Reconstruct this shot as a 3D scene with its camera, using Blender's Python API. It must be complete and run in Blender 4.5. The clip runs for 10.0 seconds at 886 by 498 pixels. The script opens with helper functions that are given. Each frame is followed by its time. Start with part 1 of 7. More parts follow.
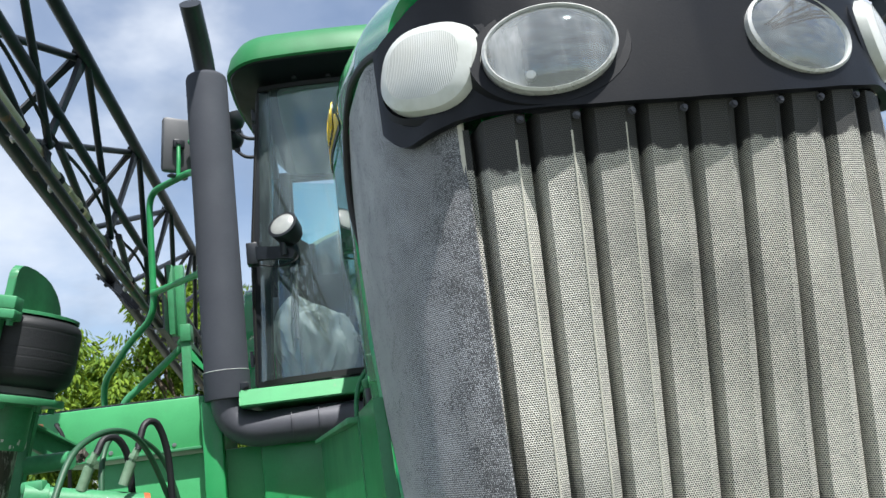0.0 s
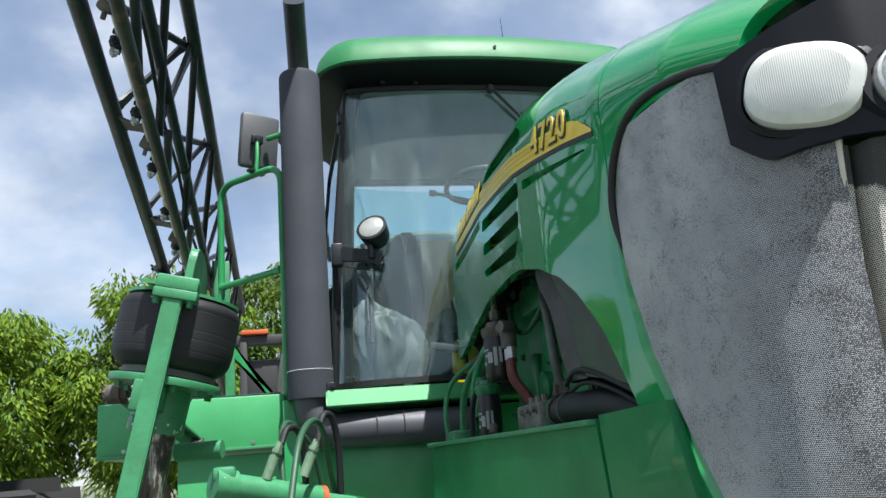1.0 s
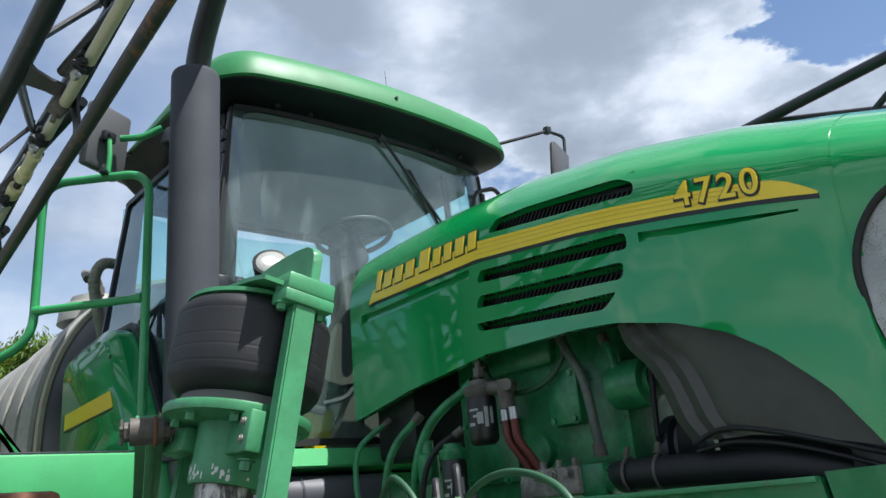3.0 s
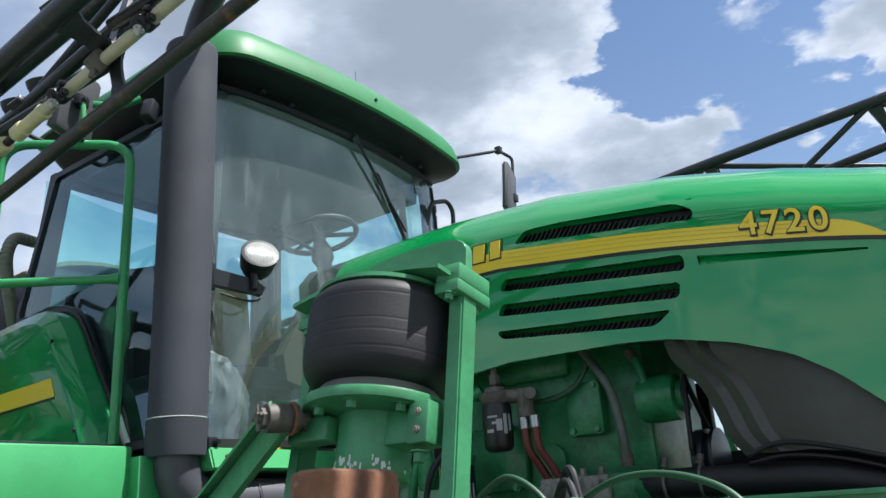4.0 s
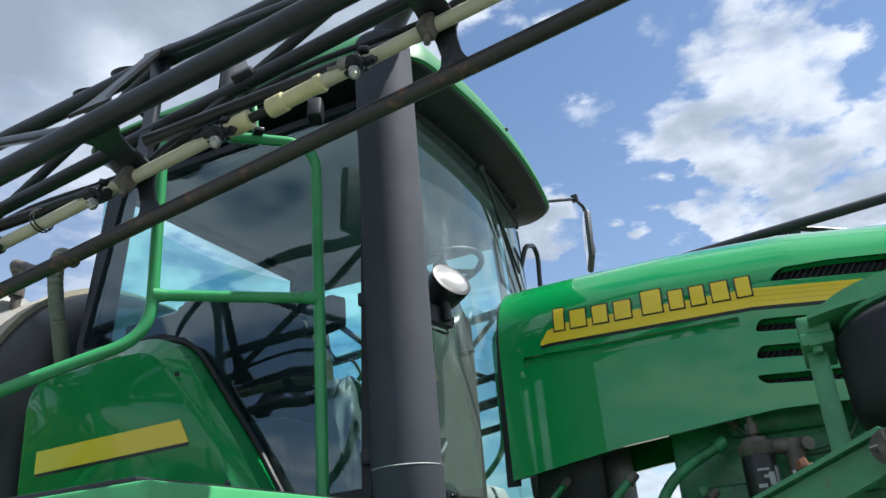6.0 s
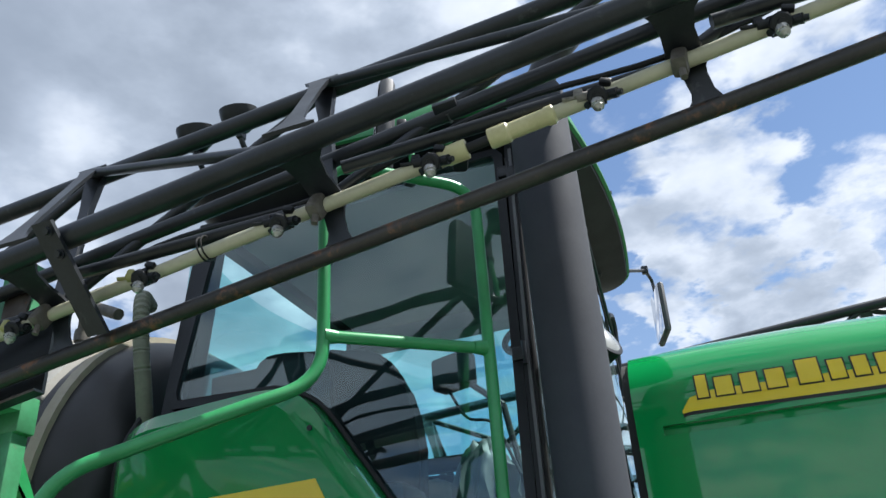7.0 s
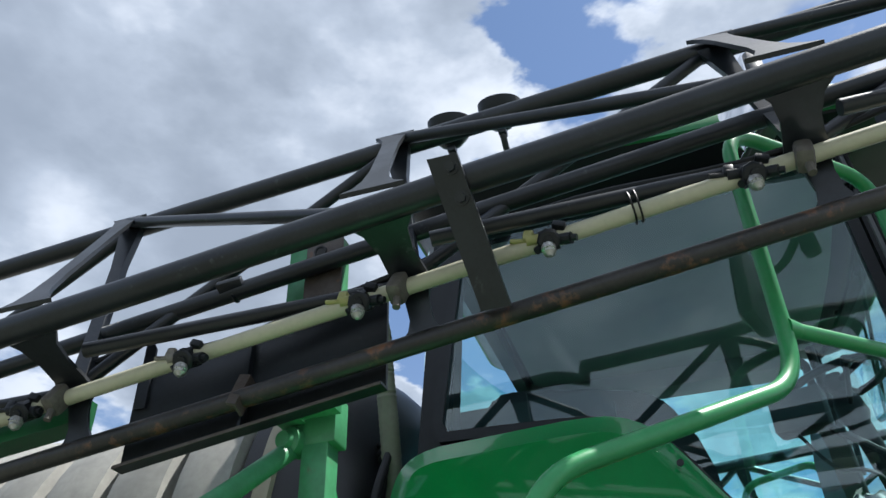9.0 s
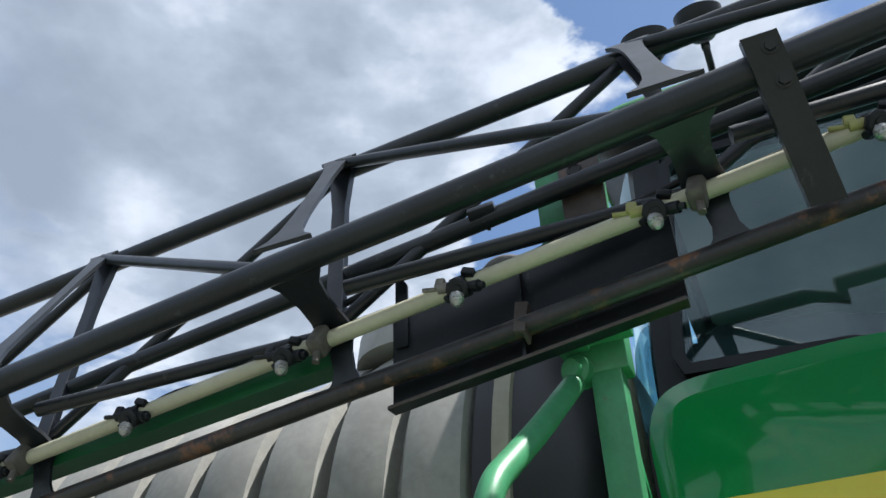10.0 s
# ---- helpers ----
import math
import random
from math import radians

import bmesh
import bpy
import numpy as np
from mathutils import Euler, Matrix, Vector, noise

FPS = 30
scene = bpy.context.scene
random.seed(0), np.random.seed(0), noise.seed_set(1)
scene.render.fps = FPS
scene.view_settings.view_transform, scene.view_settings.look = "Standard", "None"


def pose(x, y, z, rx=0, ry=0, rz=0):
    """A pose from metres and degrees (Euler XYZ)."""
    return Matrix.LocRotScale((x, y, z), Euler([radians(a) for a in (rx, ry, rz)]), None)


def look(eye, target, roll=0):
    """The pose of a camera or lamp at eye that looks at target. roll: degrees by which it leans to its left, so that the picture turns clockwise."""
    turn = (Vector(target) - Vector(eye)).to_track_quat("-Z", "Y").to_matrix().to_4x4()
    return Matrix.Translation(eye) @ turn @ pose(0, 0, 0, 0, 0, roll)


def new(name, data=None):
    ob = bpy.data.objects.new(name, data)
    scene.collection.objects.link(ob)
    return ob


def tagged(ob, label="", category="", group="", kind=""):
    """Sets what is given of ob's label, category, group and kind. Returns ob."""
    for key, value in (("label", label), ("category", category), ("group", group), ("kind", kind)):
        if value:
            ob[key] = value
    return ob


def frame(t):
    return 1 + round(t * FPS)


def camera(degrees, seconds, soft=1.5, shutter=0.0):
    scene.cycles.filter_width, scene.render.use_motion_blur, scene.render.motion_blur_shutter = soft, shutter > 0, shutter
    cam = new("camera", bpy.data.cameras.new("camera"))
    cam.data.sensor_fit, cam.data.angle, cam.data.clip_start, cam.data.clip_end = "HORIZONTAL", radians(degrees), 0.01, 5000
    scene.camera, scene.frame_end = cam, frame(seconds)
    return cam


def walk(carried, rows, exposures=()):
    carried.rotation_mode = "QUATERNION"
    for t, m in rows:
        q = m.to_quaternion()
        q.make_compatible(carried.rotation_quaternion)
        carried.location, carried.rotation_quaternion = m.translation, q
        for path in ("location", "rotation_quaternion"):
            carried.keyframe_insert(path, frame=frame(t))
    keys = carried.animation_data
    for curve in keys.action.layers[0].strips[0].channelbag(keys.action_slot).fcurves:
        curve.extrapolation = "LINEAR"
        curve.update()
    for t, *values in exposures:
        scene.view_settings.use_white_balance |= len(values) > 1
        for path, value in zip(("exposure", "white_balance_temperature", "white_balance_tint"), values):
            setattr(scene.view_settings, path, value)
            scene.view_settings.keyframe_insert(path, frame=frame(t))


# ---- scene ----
cam = camera(58.1, 10.0)
PATH = [
    (0, (-0.504, -0.704, 1.543), (-0.187, 1.213, 2.018), -7.9),
    (0.5, (-0.83, -0.734, 1.565), (-0.472, 1.185, 2.001), -7.0),
    (1, (-1.062, -0.63, 1.57), (-0.639, 1.259, 2.075), -4.8),
    (1.5, (-1.274, -0.458, 1.614), (-0.689, 1.358, 2.215), -3.4),
    (2, (-1.571, -0.306, 1.612), (-0.765, 1.414, 2.236), -4.0),
    (2.5, (-1.808, -0.108, 1.602), (-0.753, 1.476, 2.216), -5.2),
    (3.8, (-2.4, 0.459, 1.634), (-0.901, 1.618, 2.274), -3.9),
    (4, (-2.468, 0.557, 1.623), (-0.923, 1.659, 2.254), -3.9),
    (4.5, (-2.596, 0.865, 1.636), (-0.991, 1.87, 2.281), -4.6),
    (5, (-2.708, 1.173, 1.628), (-1.059, 2.095, 2.284), -4.2),
    (5.2, (-2.752, 1.281, 1.631), (-1.075, 2.157, 2.281), -4.1),
    (6.3, (-2.828, 1.951, 1.685), (-1.136, 2.623, 2.513), -5.3),
    (6.5, (-2.846, 2.08, 1.685), (-1.163, 2.722, 2.553), -5.0),
    (7, (-2.914, 2.389, 1.692), (-1.247, 2.959, 2.639), -4.1),
    (7.5, (-2.88, 2.665, 1.703), (-1.271, 3.172, 2.778), -2.5),
    (8, (-2.812, 2.923, 1.737), (-1.272, 3.413, 2.916), -0.9),
    (8.5, (-2.806, 3.209, 1.733), (-1.263, 3.676, 2.917), -0.9),
    (9, (-2.75, 3.49, 1.715), (-1.191, 3.966, 2.874), -1.8),
    (9.5, (-2.688, 3.733, 1.75), (-1.152, 4.265, 2.915), -2.6),
    (10, (-2.735, 3.944, 1.717), (-1.197, 4.591, 2.82), -2.5),
]
walk(cam, [(t, look(eye, target, roll)) for t, eye, target, roll in PATH])

# ---- light ----
SUN_DIR = Vector((0.18, -0.42, 0.89)).normalized()
SUN_ELEV = math.asin(SUN_DIR.z)
SUN_ROT = math.atan2(SUN_DIR.x, SUN_DIR.y)

sun_data = bpy.data.lights.new("sun", "SUN")
sun_data.energy, sun_data.angle, sun_data.color = 4.8, radians(0.6), (1.0, 0.985, 0.96)
sun_ob = new("sun", sun_data)
sun_ob.matrix_world = look(SUN_DIR * 40, (0, 0, 0))
scene.view_settings.exposure = 0.88


class Nodes:
    """Short hand for a node tree."""

    def __init__(self, tree):
        self.tree = tree
        tree.nodes.clear()

    def add(self, kind, **props):
        n = self.tree.nodes.new(kind)
        for k, v in props.items():
            if k.startswith("in_"):
                key = k[3:]
                key = int(key) if key.isdigit() else key.replace("_", " ")
                self.put(n.inputs[key], v)
            else:
                setattr(n, k, v)
        return n

    def put(self, socket, v):
        if isinstance(v, bpy.types.NodeSocket):
            self.tree.links.new(v, socket)
        else:
            socket.default_value = v

    def math(self, op, a, b=0.0, c=0.0):
        n = self.add("ShaderNodeMath", operation=op)
        for i, v in enumerate((a, b, c)):
            self.put(n.inputs[i], v)
        return n.outputs[0]

    def vmath(self, op, a, b=(0, 0, 0)):
        n = self.add("ShaderNodeVectorMath", operation=op)
        self.put(n.inputs[0], a)
        self.put(n.inputs[1], b)
        return n

    def noise(self, vector, scale, detail=4.0, rough=0.55):
        n = self.add("ShaderNodeTexNoise", in_Scale=scale, in_Detail=detail, in_Roughness=rough)
        self.put(n.inputs["Vector"], vector)
        return n.outputs["Fac"]

    def ramp(self, fac, stops):
        n = self.add("ShaderNodeValToRGB")
        while len(n.color_ramp.elements) < len(stops):
            n.color_ramp.elements.new(0.5)
        for e, (p, c) in zip(n.color_ramp.elements, stops):
            e.position, e.color = p, (*c, 1) if len(c) == 3 else c
        self.put(n.inputs[0], fac)
        return n.outputs[0]

    def mix(self, fac, a, b, blend="MIX"):
        n = self.add("ShaderNodeMix", data_type="RGBA", blend_type=blend)
        self.put(n.inputs[0], fac)
        self.put(n.inputs[6], a)
        self.put(n.inputs[7], b)
        return n.outputs[2]

    def smooth(self, v, lo, hi):
        n = self.add("ShaderNodeMapRange", interpolation_type="SMOOTHSTEP")
        for i, x in enumerate((v, lo, hi, 0.0, 1.0)):
            self.put(n.inputs[i], x)
        return n.outputs[0]


def sky_way(az, el):
    a, e = radians(az), radians(el)
    return (math.sin(a) * math.cos(e), math.cos(a) * math.cos(e), math.sin(e))


def make_world():
    """Blue sky with broken cumulus, a soft veil over the yard's far end and a greyer layer higher up."""
    w = bpy.data.worlds.new("sky")
    w.use_nodes = True
    n = Nodes(w.node_tree)
    sky = n.add("ShaderNodeTexSky", sky_type="NISHITA", sun_disc=False, sun_elevation=SUN_ELEV, sun_rotation=SUN_ROT,
                altitude=100, air_density=1.0, dust_density=0.3, ozone_density=3.0)
    way = n.add("ShaderNodeTexCoord").outputs["Generated"]

    def layer(at):
        """How much cloud there is that way, from wide banks down to small puffs."""
        sep = n.add("ShaderNodeSeparateXYZ", in_0=at)
        up = n.math("MAXIMUM", sep.outputs[2], 0.02)
        far = n.math("ADD", up, 0.22)
        flat = n.add("ShaderNodeCombineXYZ", in_0=n.math("DIVIDE", sep.outputs[0], far), in_1=n.math("DIVIDE", sep.outputs[1], far),
                     in_2=n.math("MULTIPLY", up, 1.6)).outputs[0]
        big = n.noise(flat, 1.5, 3.0, 0.5)
        fine = n.noise(n.vmath("ADD", flat, (3.1, 7.7, 1.3)).outputs[0], 3.6, 7.0, 0.56)
        wobble = n.add("ShaderNodeTexNoise", in_Vector=flat, in_Scale=9.0, in_Detail=4.0, in_Roughness=0.6).outputs["Color"]
        bent = n.vmath("ADD", flat, n.vmath("MULTIPLY", n.vmath("SUBTRACT", wobble, (0.5, 0.5, 0.5)).outputs[0], (0.22, 0.22, 0.22)).outputs[0]).outputs[0]
        puff = n.add("ShaderNodeTexVoronoi", feature="SMOOTH_F1", in_Vector=bent, in_Scale=5.5, in_Smoothness=0.55).outputs["Distance"]
        small = n.add("ShaderNodeTexVoronoi", feature="SMOOTH_F1", in_Vector=bent, in_Scale=13.0, in_Smoothness=0.45).outputs["Distance"]
        heaps = n.math("ADD", n.math("MULTIPLY", n.math("SUBTRACT", 0.46, puff), 0.24), n.math("MULTIPLY", n.math("SUBTRACT", 0.42, small), 0.12))
        return flat, n.math("ADD", n.math("ADD", n.math("MULTIPLY", big, 0.55), n.math("MULTIPLY", fine, 0.66)), heaps)

    flat, density = layer(way)
    _, sunward = layer(n.vmath("NORMALIZE", n.vmath("ADD", way, tuple(SUN_DIR * 0.05)).outputs[0]).outputs[0])
    relief = n.math("SUBTRACT", density, sunward)
    swirl = n.add("ShaderNodeTexNoise", in_Vector=flat, in_Scale=4.5, in_Detail=6.0, in_Roughness=0.56).outputs["Color"]
    bent = n.vmath("NORMALIZE", n.vmath("ADD", way, n.vmath("MULTIPLY", n.vmath("SUBTRACT", swirl, (0.5, 0.5, 0.5)).outputs[0], (0.50, 0.50, 0.50)).outputs[0]).outputs[0]).outputs[0]
    # clearings (negative) and cloud banks (positive): azimuth from +y to +x, elevation, spread, strength
    for az, el, spread, amount in CLOUD_MASSES:
        dot = n.vmath("DOT_PRODUCT", bent, sky_way(az, el)).outputs["Value"]
        near = n.smooth(dot, math.cos(radians(spread)), 1.0)
        density = n.math("ADD", density, n.math("MULTIPLY", near, amount))
    veil = n.smooth(n.vmath("DOT_PRODUCT", way, sky_way(4, 26)).outputs["Value"], math.cos(radians(42)), math.cos(radians(16)))
    drift = n.noise(n.vmath("MULTIPLY", way, (1.0, 1.0, 1.5)).outputs[0], 4.2, 5.0, 0.5)
    sharp, soft = n.smooth(density, 0.50, 0.69), n.math("ADD", 0.24, n.math("MULTIPLY", n.smooth(n.math("ADD", n.math("MULTIPLY", drift, 0.8), n.math("MULTIPLY", density, 0.2)), 0.40, 0.66), 0.70))
    cover = n.math("ADD", sharp, n.math("MULTIPLY", n.math("SUBTRACT", soft, sharp), veil))
    shade = n.noise(n.vmath("ADD", n.vmath("MULTIPLY", way, (1.0, 1.0, 1.35)).outputs[0], (9.2, 1.4, 5.1)).outputs[0], 4.6, 5.0, 0.47)
    body = n.math("ADD", n.math("MULTIPLY", density, 0.53), n.math("MULTIPLY", n.math("SUBTRACT", shade, 0.5), 1.15))
    body = n.math("SUBTRACT", body, n.math("MULTIPLY", n.math("MULTIPLY", relief, n.math("SUBTRACT", 1.0, n.math("MULTIPLY", veil, 0.7))), 0.85))
    thick = n.smooth(body, 0.05, 0.74)
    lit = n.ramp(thick, [(0.0, (0.86, 0.925, 1.03)), (0.28, (0.72, 0.80, 0.93)), (0.60, (0.48, 0.56, 0.69)), (1.0, (0.33, 0.395, 0.50))])
    # towards the horizon the haze whitens everything
    haze = n.smooth(n.add("ShaderNodeSeparateXYZ", in_0=way).outputs[2], 0.60, 0.0)
    base = n.add("ShaderNodeBackground", in_Color=n.mix(n.math("MULTIPLY", haze, 0.25), sky.outputs[0], (3.4, 4.0, 4.8, 1)), in_Strength=0.088)
    cloud = n.add("ShaderNodeBackground", in_Color=lit, in_Strength=0.60)
    both = n.add("ShaderNodeMixShader", in_0=cover, in_1=base.outputs[0], in_2=cloud.outputs[0])
    n.add("ShaderNodeOutputWorld", in_Surface=both.outputs[0])
    scene.world = w


CLOUD_MASSES = [
    (82, 28, 12, -0.10), (79, 23, 6, -0.14), (74, 29, 5, -0.16), (87, 28, 6, 0.13), (91, 22, 5, 0.12), (93, 31, 7, 0.10), (85, 22, 4, -0.12), (103, 31, 5, -0.08), (84, 49, 8, -0.24), (96, 38, 13, 0.07), (98, 33, 8, -0.08), (30, 33, 5, -0.18), (2, 26, 12, -0.02), (-12, 28, 22, -0.05),
    (60, 27, 14, 0.18), (40, 30, 14, 0.12), (50, 47, 26, 0.32), (96, 23, 6, 0.20), (57, 32, 10, 0.10), (30, 60, 25, 0.28),
    (105, 50, 14, 0.12), (70, 42, 8, 0.08), (150, 32, 34, 0.18), (200, 35, 34, 0.16), (270, 42, 34, 0.22), (240, 30, 22, 0.12),
]
make_world()


# ---- materials ----
def surface(name, base, rough=0.5, metal=0.0, dark=None, grain=60.0, stain=6.0, amount=0.5, bump=0.05, coat=0.0, dirt=None, dirt_cover=0.0,
            spec=0.5, rough_var=0.12, coat_ior=1.5):
    """A worn surface: colour that shifts at two scales, fine relief, and dust or grime in patches."""
    m = bpy.data.materials.new(name)
    m.use_nodes = True
    n = Nodes(m.node_tree)
    at = n.add("ShaderNodeTexCoord").outputs["Object"]
    fine, broad = n.noise(at, grain, 5.0, 0.6), n.noise(at, stain, 5.0, 0.6)
    dark = dark or tuple(c * 0.72 for c in base)
    fac = n.math("MULTIPLY", n.smooth(n.math("ADD", n.math("MULTIPLY", broad, 0.7), n.math("MULTIPLY", fine, 0.3)), 0.35, 0.65), amount)
    colour = n.mix(fac, (*base, 1), (*dark, 1))
    rough_s = n.math("ADD", rough, n.math("MULTIPLY", n.math("SUBTRACT", broad, 0.5), rough_var * 2))
    if dirt:
        speck = n.noise(at, stain * 2.7, 8.0, 0.68)
        where = n.smooth(n.math("ADD", speck, dirt_cover), 0.60, 0.74)
        colour = n.mix(where, colour, (*dirt, 1))
        rough_s = n.math("MAXIMUM", rough_s, n.math("MULTIPLY", where, 0.8))
    b = n.add("ShaderNodeBsdfPrincipled", in_Base_Color=colour, in_Roughness=rough_s, in_Metallic=metal)
    b.inputs["Specular IOR Level"].default_value = spec
    b.inputs["Coat Weight"].default_value, b.inputs["Coat Roughness"].default_value = coat, 0.03
    b.inputs["Coat IOR"].default_value = coat_ior
    if bump:
        bp = n.add("ShaderNodeBump", in_Strength=bump, in_Distance=0.004, in_Height=fine)
        n.put(b.inputs["Normal"], bp.outputs[0])
    n.add("ShaderNodeOutputMaterial", in_Surface=b.outputs[0])
    return m


def mesh_screen(name, wire, hole, pitch, dust, smudge, dust_cover, smudge_cover, top=9.0, hole_r=0.24, soot=0.0):
    """Punched steel screen: a staggered grid of small holes, with dust and dark smudges."""
    m = bpy.data.materials.new(name)
    m.use_nodes = True
    n = Nodes(m.node_tree)
    at = n.add("ShaderNodeTexCoord").outputs["Object"]
    sep = n.add("ShaderNodeSeparateXYZ", in_0=at)
    skin = n.add("ShaderNodeSeparateXYZ", in_0=n.add("ShaderNodeTexCoord").outputs["UV"])
    u = n.math("DIVIDE", skin.outputs[0], pitch)
    v = n.math("DIVIDE", skin.outputs[1], pitch * 0.87)
    row = n.math("FLOOR", v)
    u = n.math("ADD", u, n.math("MULTIPLY", n.math("MODULO", row, 2.0), 0.5))
    du, dv = n.math("SUBTRACT", n.math("FRACT", u), 0.5), n.math("SUBTRACT", n.math("FRACT", v), 0.5)
    r = n.math("SQRT", n.math("ADD", n.math("MULTIPLY", du, du), n.math("MULTIPLY", dv, dv)))
    broad = n.noise(at, 5.0, 5.0, 0.6)
    clog = n.math("MULTIPLY", n.smooth(n.noise(at, 2.6, 4.0, 0.6), 0.46, 0.60), 0.10)
    solid = n.smooth(r, n.math("SUBTRACT", hole_r, clog), n.math("ADD", hole_r, 0.14))
    mid, fine = n.noise(at, 22.0, 6.0, 0.65), n.noise(at, 160.0, 3.0, 0.6)
    colour = n.mix(n.smooth(n.math("ADD", broad, dust_cover), 0.45, 0.70), (*wire, 1), (*dust, 1))
    colour = n.mix(n.math("MULTIPLY", n.smooth(fine, 0.4, 0.7), 0.3), colour, (*wire, 1))
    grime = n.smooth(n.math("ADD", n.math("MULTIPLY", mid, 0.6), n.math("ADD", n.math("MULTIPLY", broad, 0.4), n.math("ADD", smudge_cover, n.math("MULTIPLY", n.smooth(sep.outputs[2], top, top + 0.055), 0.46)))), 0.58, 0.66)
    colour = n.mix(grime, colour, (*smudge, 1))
    if soot:
        # the outer part is a smooth pressed border
        outer = n.smooth(skin.outputs[0], 0.14, 0.27)
        border = n.mix(n.smooth(broad, 0.4, 0.65), (0.305, 0.315, 0.33, 1), (0.41, 0.42, 0.43, 1))
        colour = n.mix(outer, colour, border)
        solid = n.math("MAXIMUM", solid, outer)
        # black grit caught in the mesh towards the inner edge
        inner = n.smooth(skin.outputs[0], 0.12, 0.0)
        grit = n.math("ADD", n.math("MULTIPLY", n.noise(at, 480.0, 2.0, 0.6), 0.75), n.math("MULTIPLY", n.noise(at, 24.0, 5.0, 0.65), 0.35))
        spot = n.smooth(n.math("ADD", grit, n.math("MULTIPLY", inner, soot)), 0.60, 0.68)
        colour = n.mix(n.math("MULTIPLY", spot, 0.9), colour, (*smudge, 1))
    colour = n.mix(solid, (*hole, 1), colour)
    b = n.add("ShaderNodeBsdfPrincipled", in_Base_Color=colour, in_Roughness=0.6, in_Metallic=0.1)
    bp = n.add("ShaderNodeBump", in_Strength=0.5, in_Distance=0.001, in_Height=solid)
    n.put(b.inputs["Normal"], bp.outputs[0])
    n.add("ShaderNodeOutputMaterial", in_Surface=b.outputs[0])
    return m


def glass(name, tint, gloss_rough=0.02, film=0.0, film_colour=(0.5, 0.5, 0.48), least=0.15):
    """A tinted pane: clear, mirroring by Fresnel, with a thin streaky film of dust."""
    m = bpy.data.materials.new(name)
    m.use_nodes = True
    n = Nodes(m.node_tree)
    at = n.add("ShaderNodeTexCoord").outputs["Object"]
    clear = n.add("ShaderNodeBsdfTransparent", in_Color=(*tint, 1))
    gloss = n.add("ShaderNodeBsdfGlossy", in_Color=(0.82, 0.97, 1.0, 1), in_Roughness=gloss_rough)
    facing = n.add("ShaderNodeLayerWeight", in_Blend=0.5).outputs["Facing"]
    mirror = n.math("ADD", least, n.math("MULTIPLY", n.math("POWER", facing, 5.0), 1.0 - least))
    pane = n.add("ShaderNodeMixShader", in_0=mirror, in_1=clear.outputs[0], in_2=gloss.outputs[0])
    out = pane.outputs[0]
    if film:
        streak = n.add("ShaderNodeMapping", in_Vector=at, in_Scale=(9, 9, 1.8)).outputs[0]
        where = n.math("MULTIPLY", n.math("ADD", 0.25, n.smooth(n.noise(streak, 1.0, 6.0, 0.65), 0.50, 0.78)), film)
        dust = n.add("ShaderNodeBsdfDiffuse", in_Color=(*film_colour, 1))
        out = n.add("ShaderNodeMixShader", in_0=where, in_1=out, in_2=dust.outputs[0]).outputs[0]
    n.add("ShaderNodeOutputMaterial", in_Surface=out)
    return m


def rib_lens(name, base, ribs):
    """A milky lamp lens with fine upright ribs."""
    m = bpy.data.materials.new(name)
    m.use_nodes = True
    n = Nodes(m.node_tree)
    at = n.add("ShaderNodeTexCoord").outputs["Object"]
    sep = n.add("ShaderNodeSeparateXYZ", in_0=at)
    wave = n.math("SINE", n.math("MULTIPLY", n.math("ADD", n.math("ABSOLUTE", sep.outputs[0]), sep.outputs[1]), ribs))
    mid = n.smooth(n.noise(at, 14.0, 2.0), 0.35, 0.65)
    colour = n.mix(n.math("MULTIPLY", n.smooth(wave, -0.4, 0.8), 0.35), (*base, 1), tuple(c * 0.55 for c in base) + (1,))
    colour = n.mix(n.math("MULTIPLY", mid, 0.25), colour, (0.50, 0.50, 0.44, 1))
    b = n.add("ShaderNodeBsdfPrincipled", in_Base_Color=colour, in_Roughness=0.22)
    b.inputs["Coat Weight"].default_value = 0.6
    bp = n.add("ShaderNodeBump", in_Strength=0.4, in_Distance=0.001, in_Height=wave)
    n.put(b.inputs["Normal"], bp.outputs[0])
    n.add("ShaderNodeOutputMaterial", in_Surface=b.outputs[0])
    return m


def leaf_material(name, young, old):
    m = bpy.data.materials.new(name)
    m.use_nodes = True
    n = Nodes(m.node_tree)
    pick = n.add("ShaderNodeNewGeometry").outputs["Random Per Island"]
    colour = n.ramp(pick, [(0.0, old), (0.55, tuple((a + b) / 2 for a, b in zip(young, old))), (1.0, young)])
    b = n.add("ShaderNodeBsdfPrincipled", in_Base_Color=colour, in_Roughness=0.62)
    b.inputs["Specular IOR Level"].default_value = 0.25
    t = n.add("ShaderNodeBsdfTranslucent", in_Color=n.mix(0.5, colour, (0.22, 0.30, 0.02, 1)))
    s = n.add("ShaderNodeMixShader", in_0=0.42, in_1=b.outputs[0], in_2=t.outputs[0])
    n.add("ShaderNodeOutputMaterial", in_Surface=s.outputs[0])
    return m


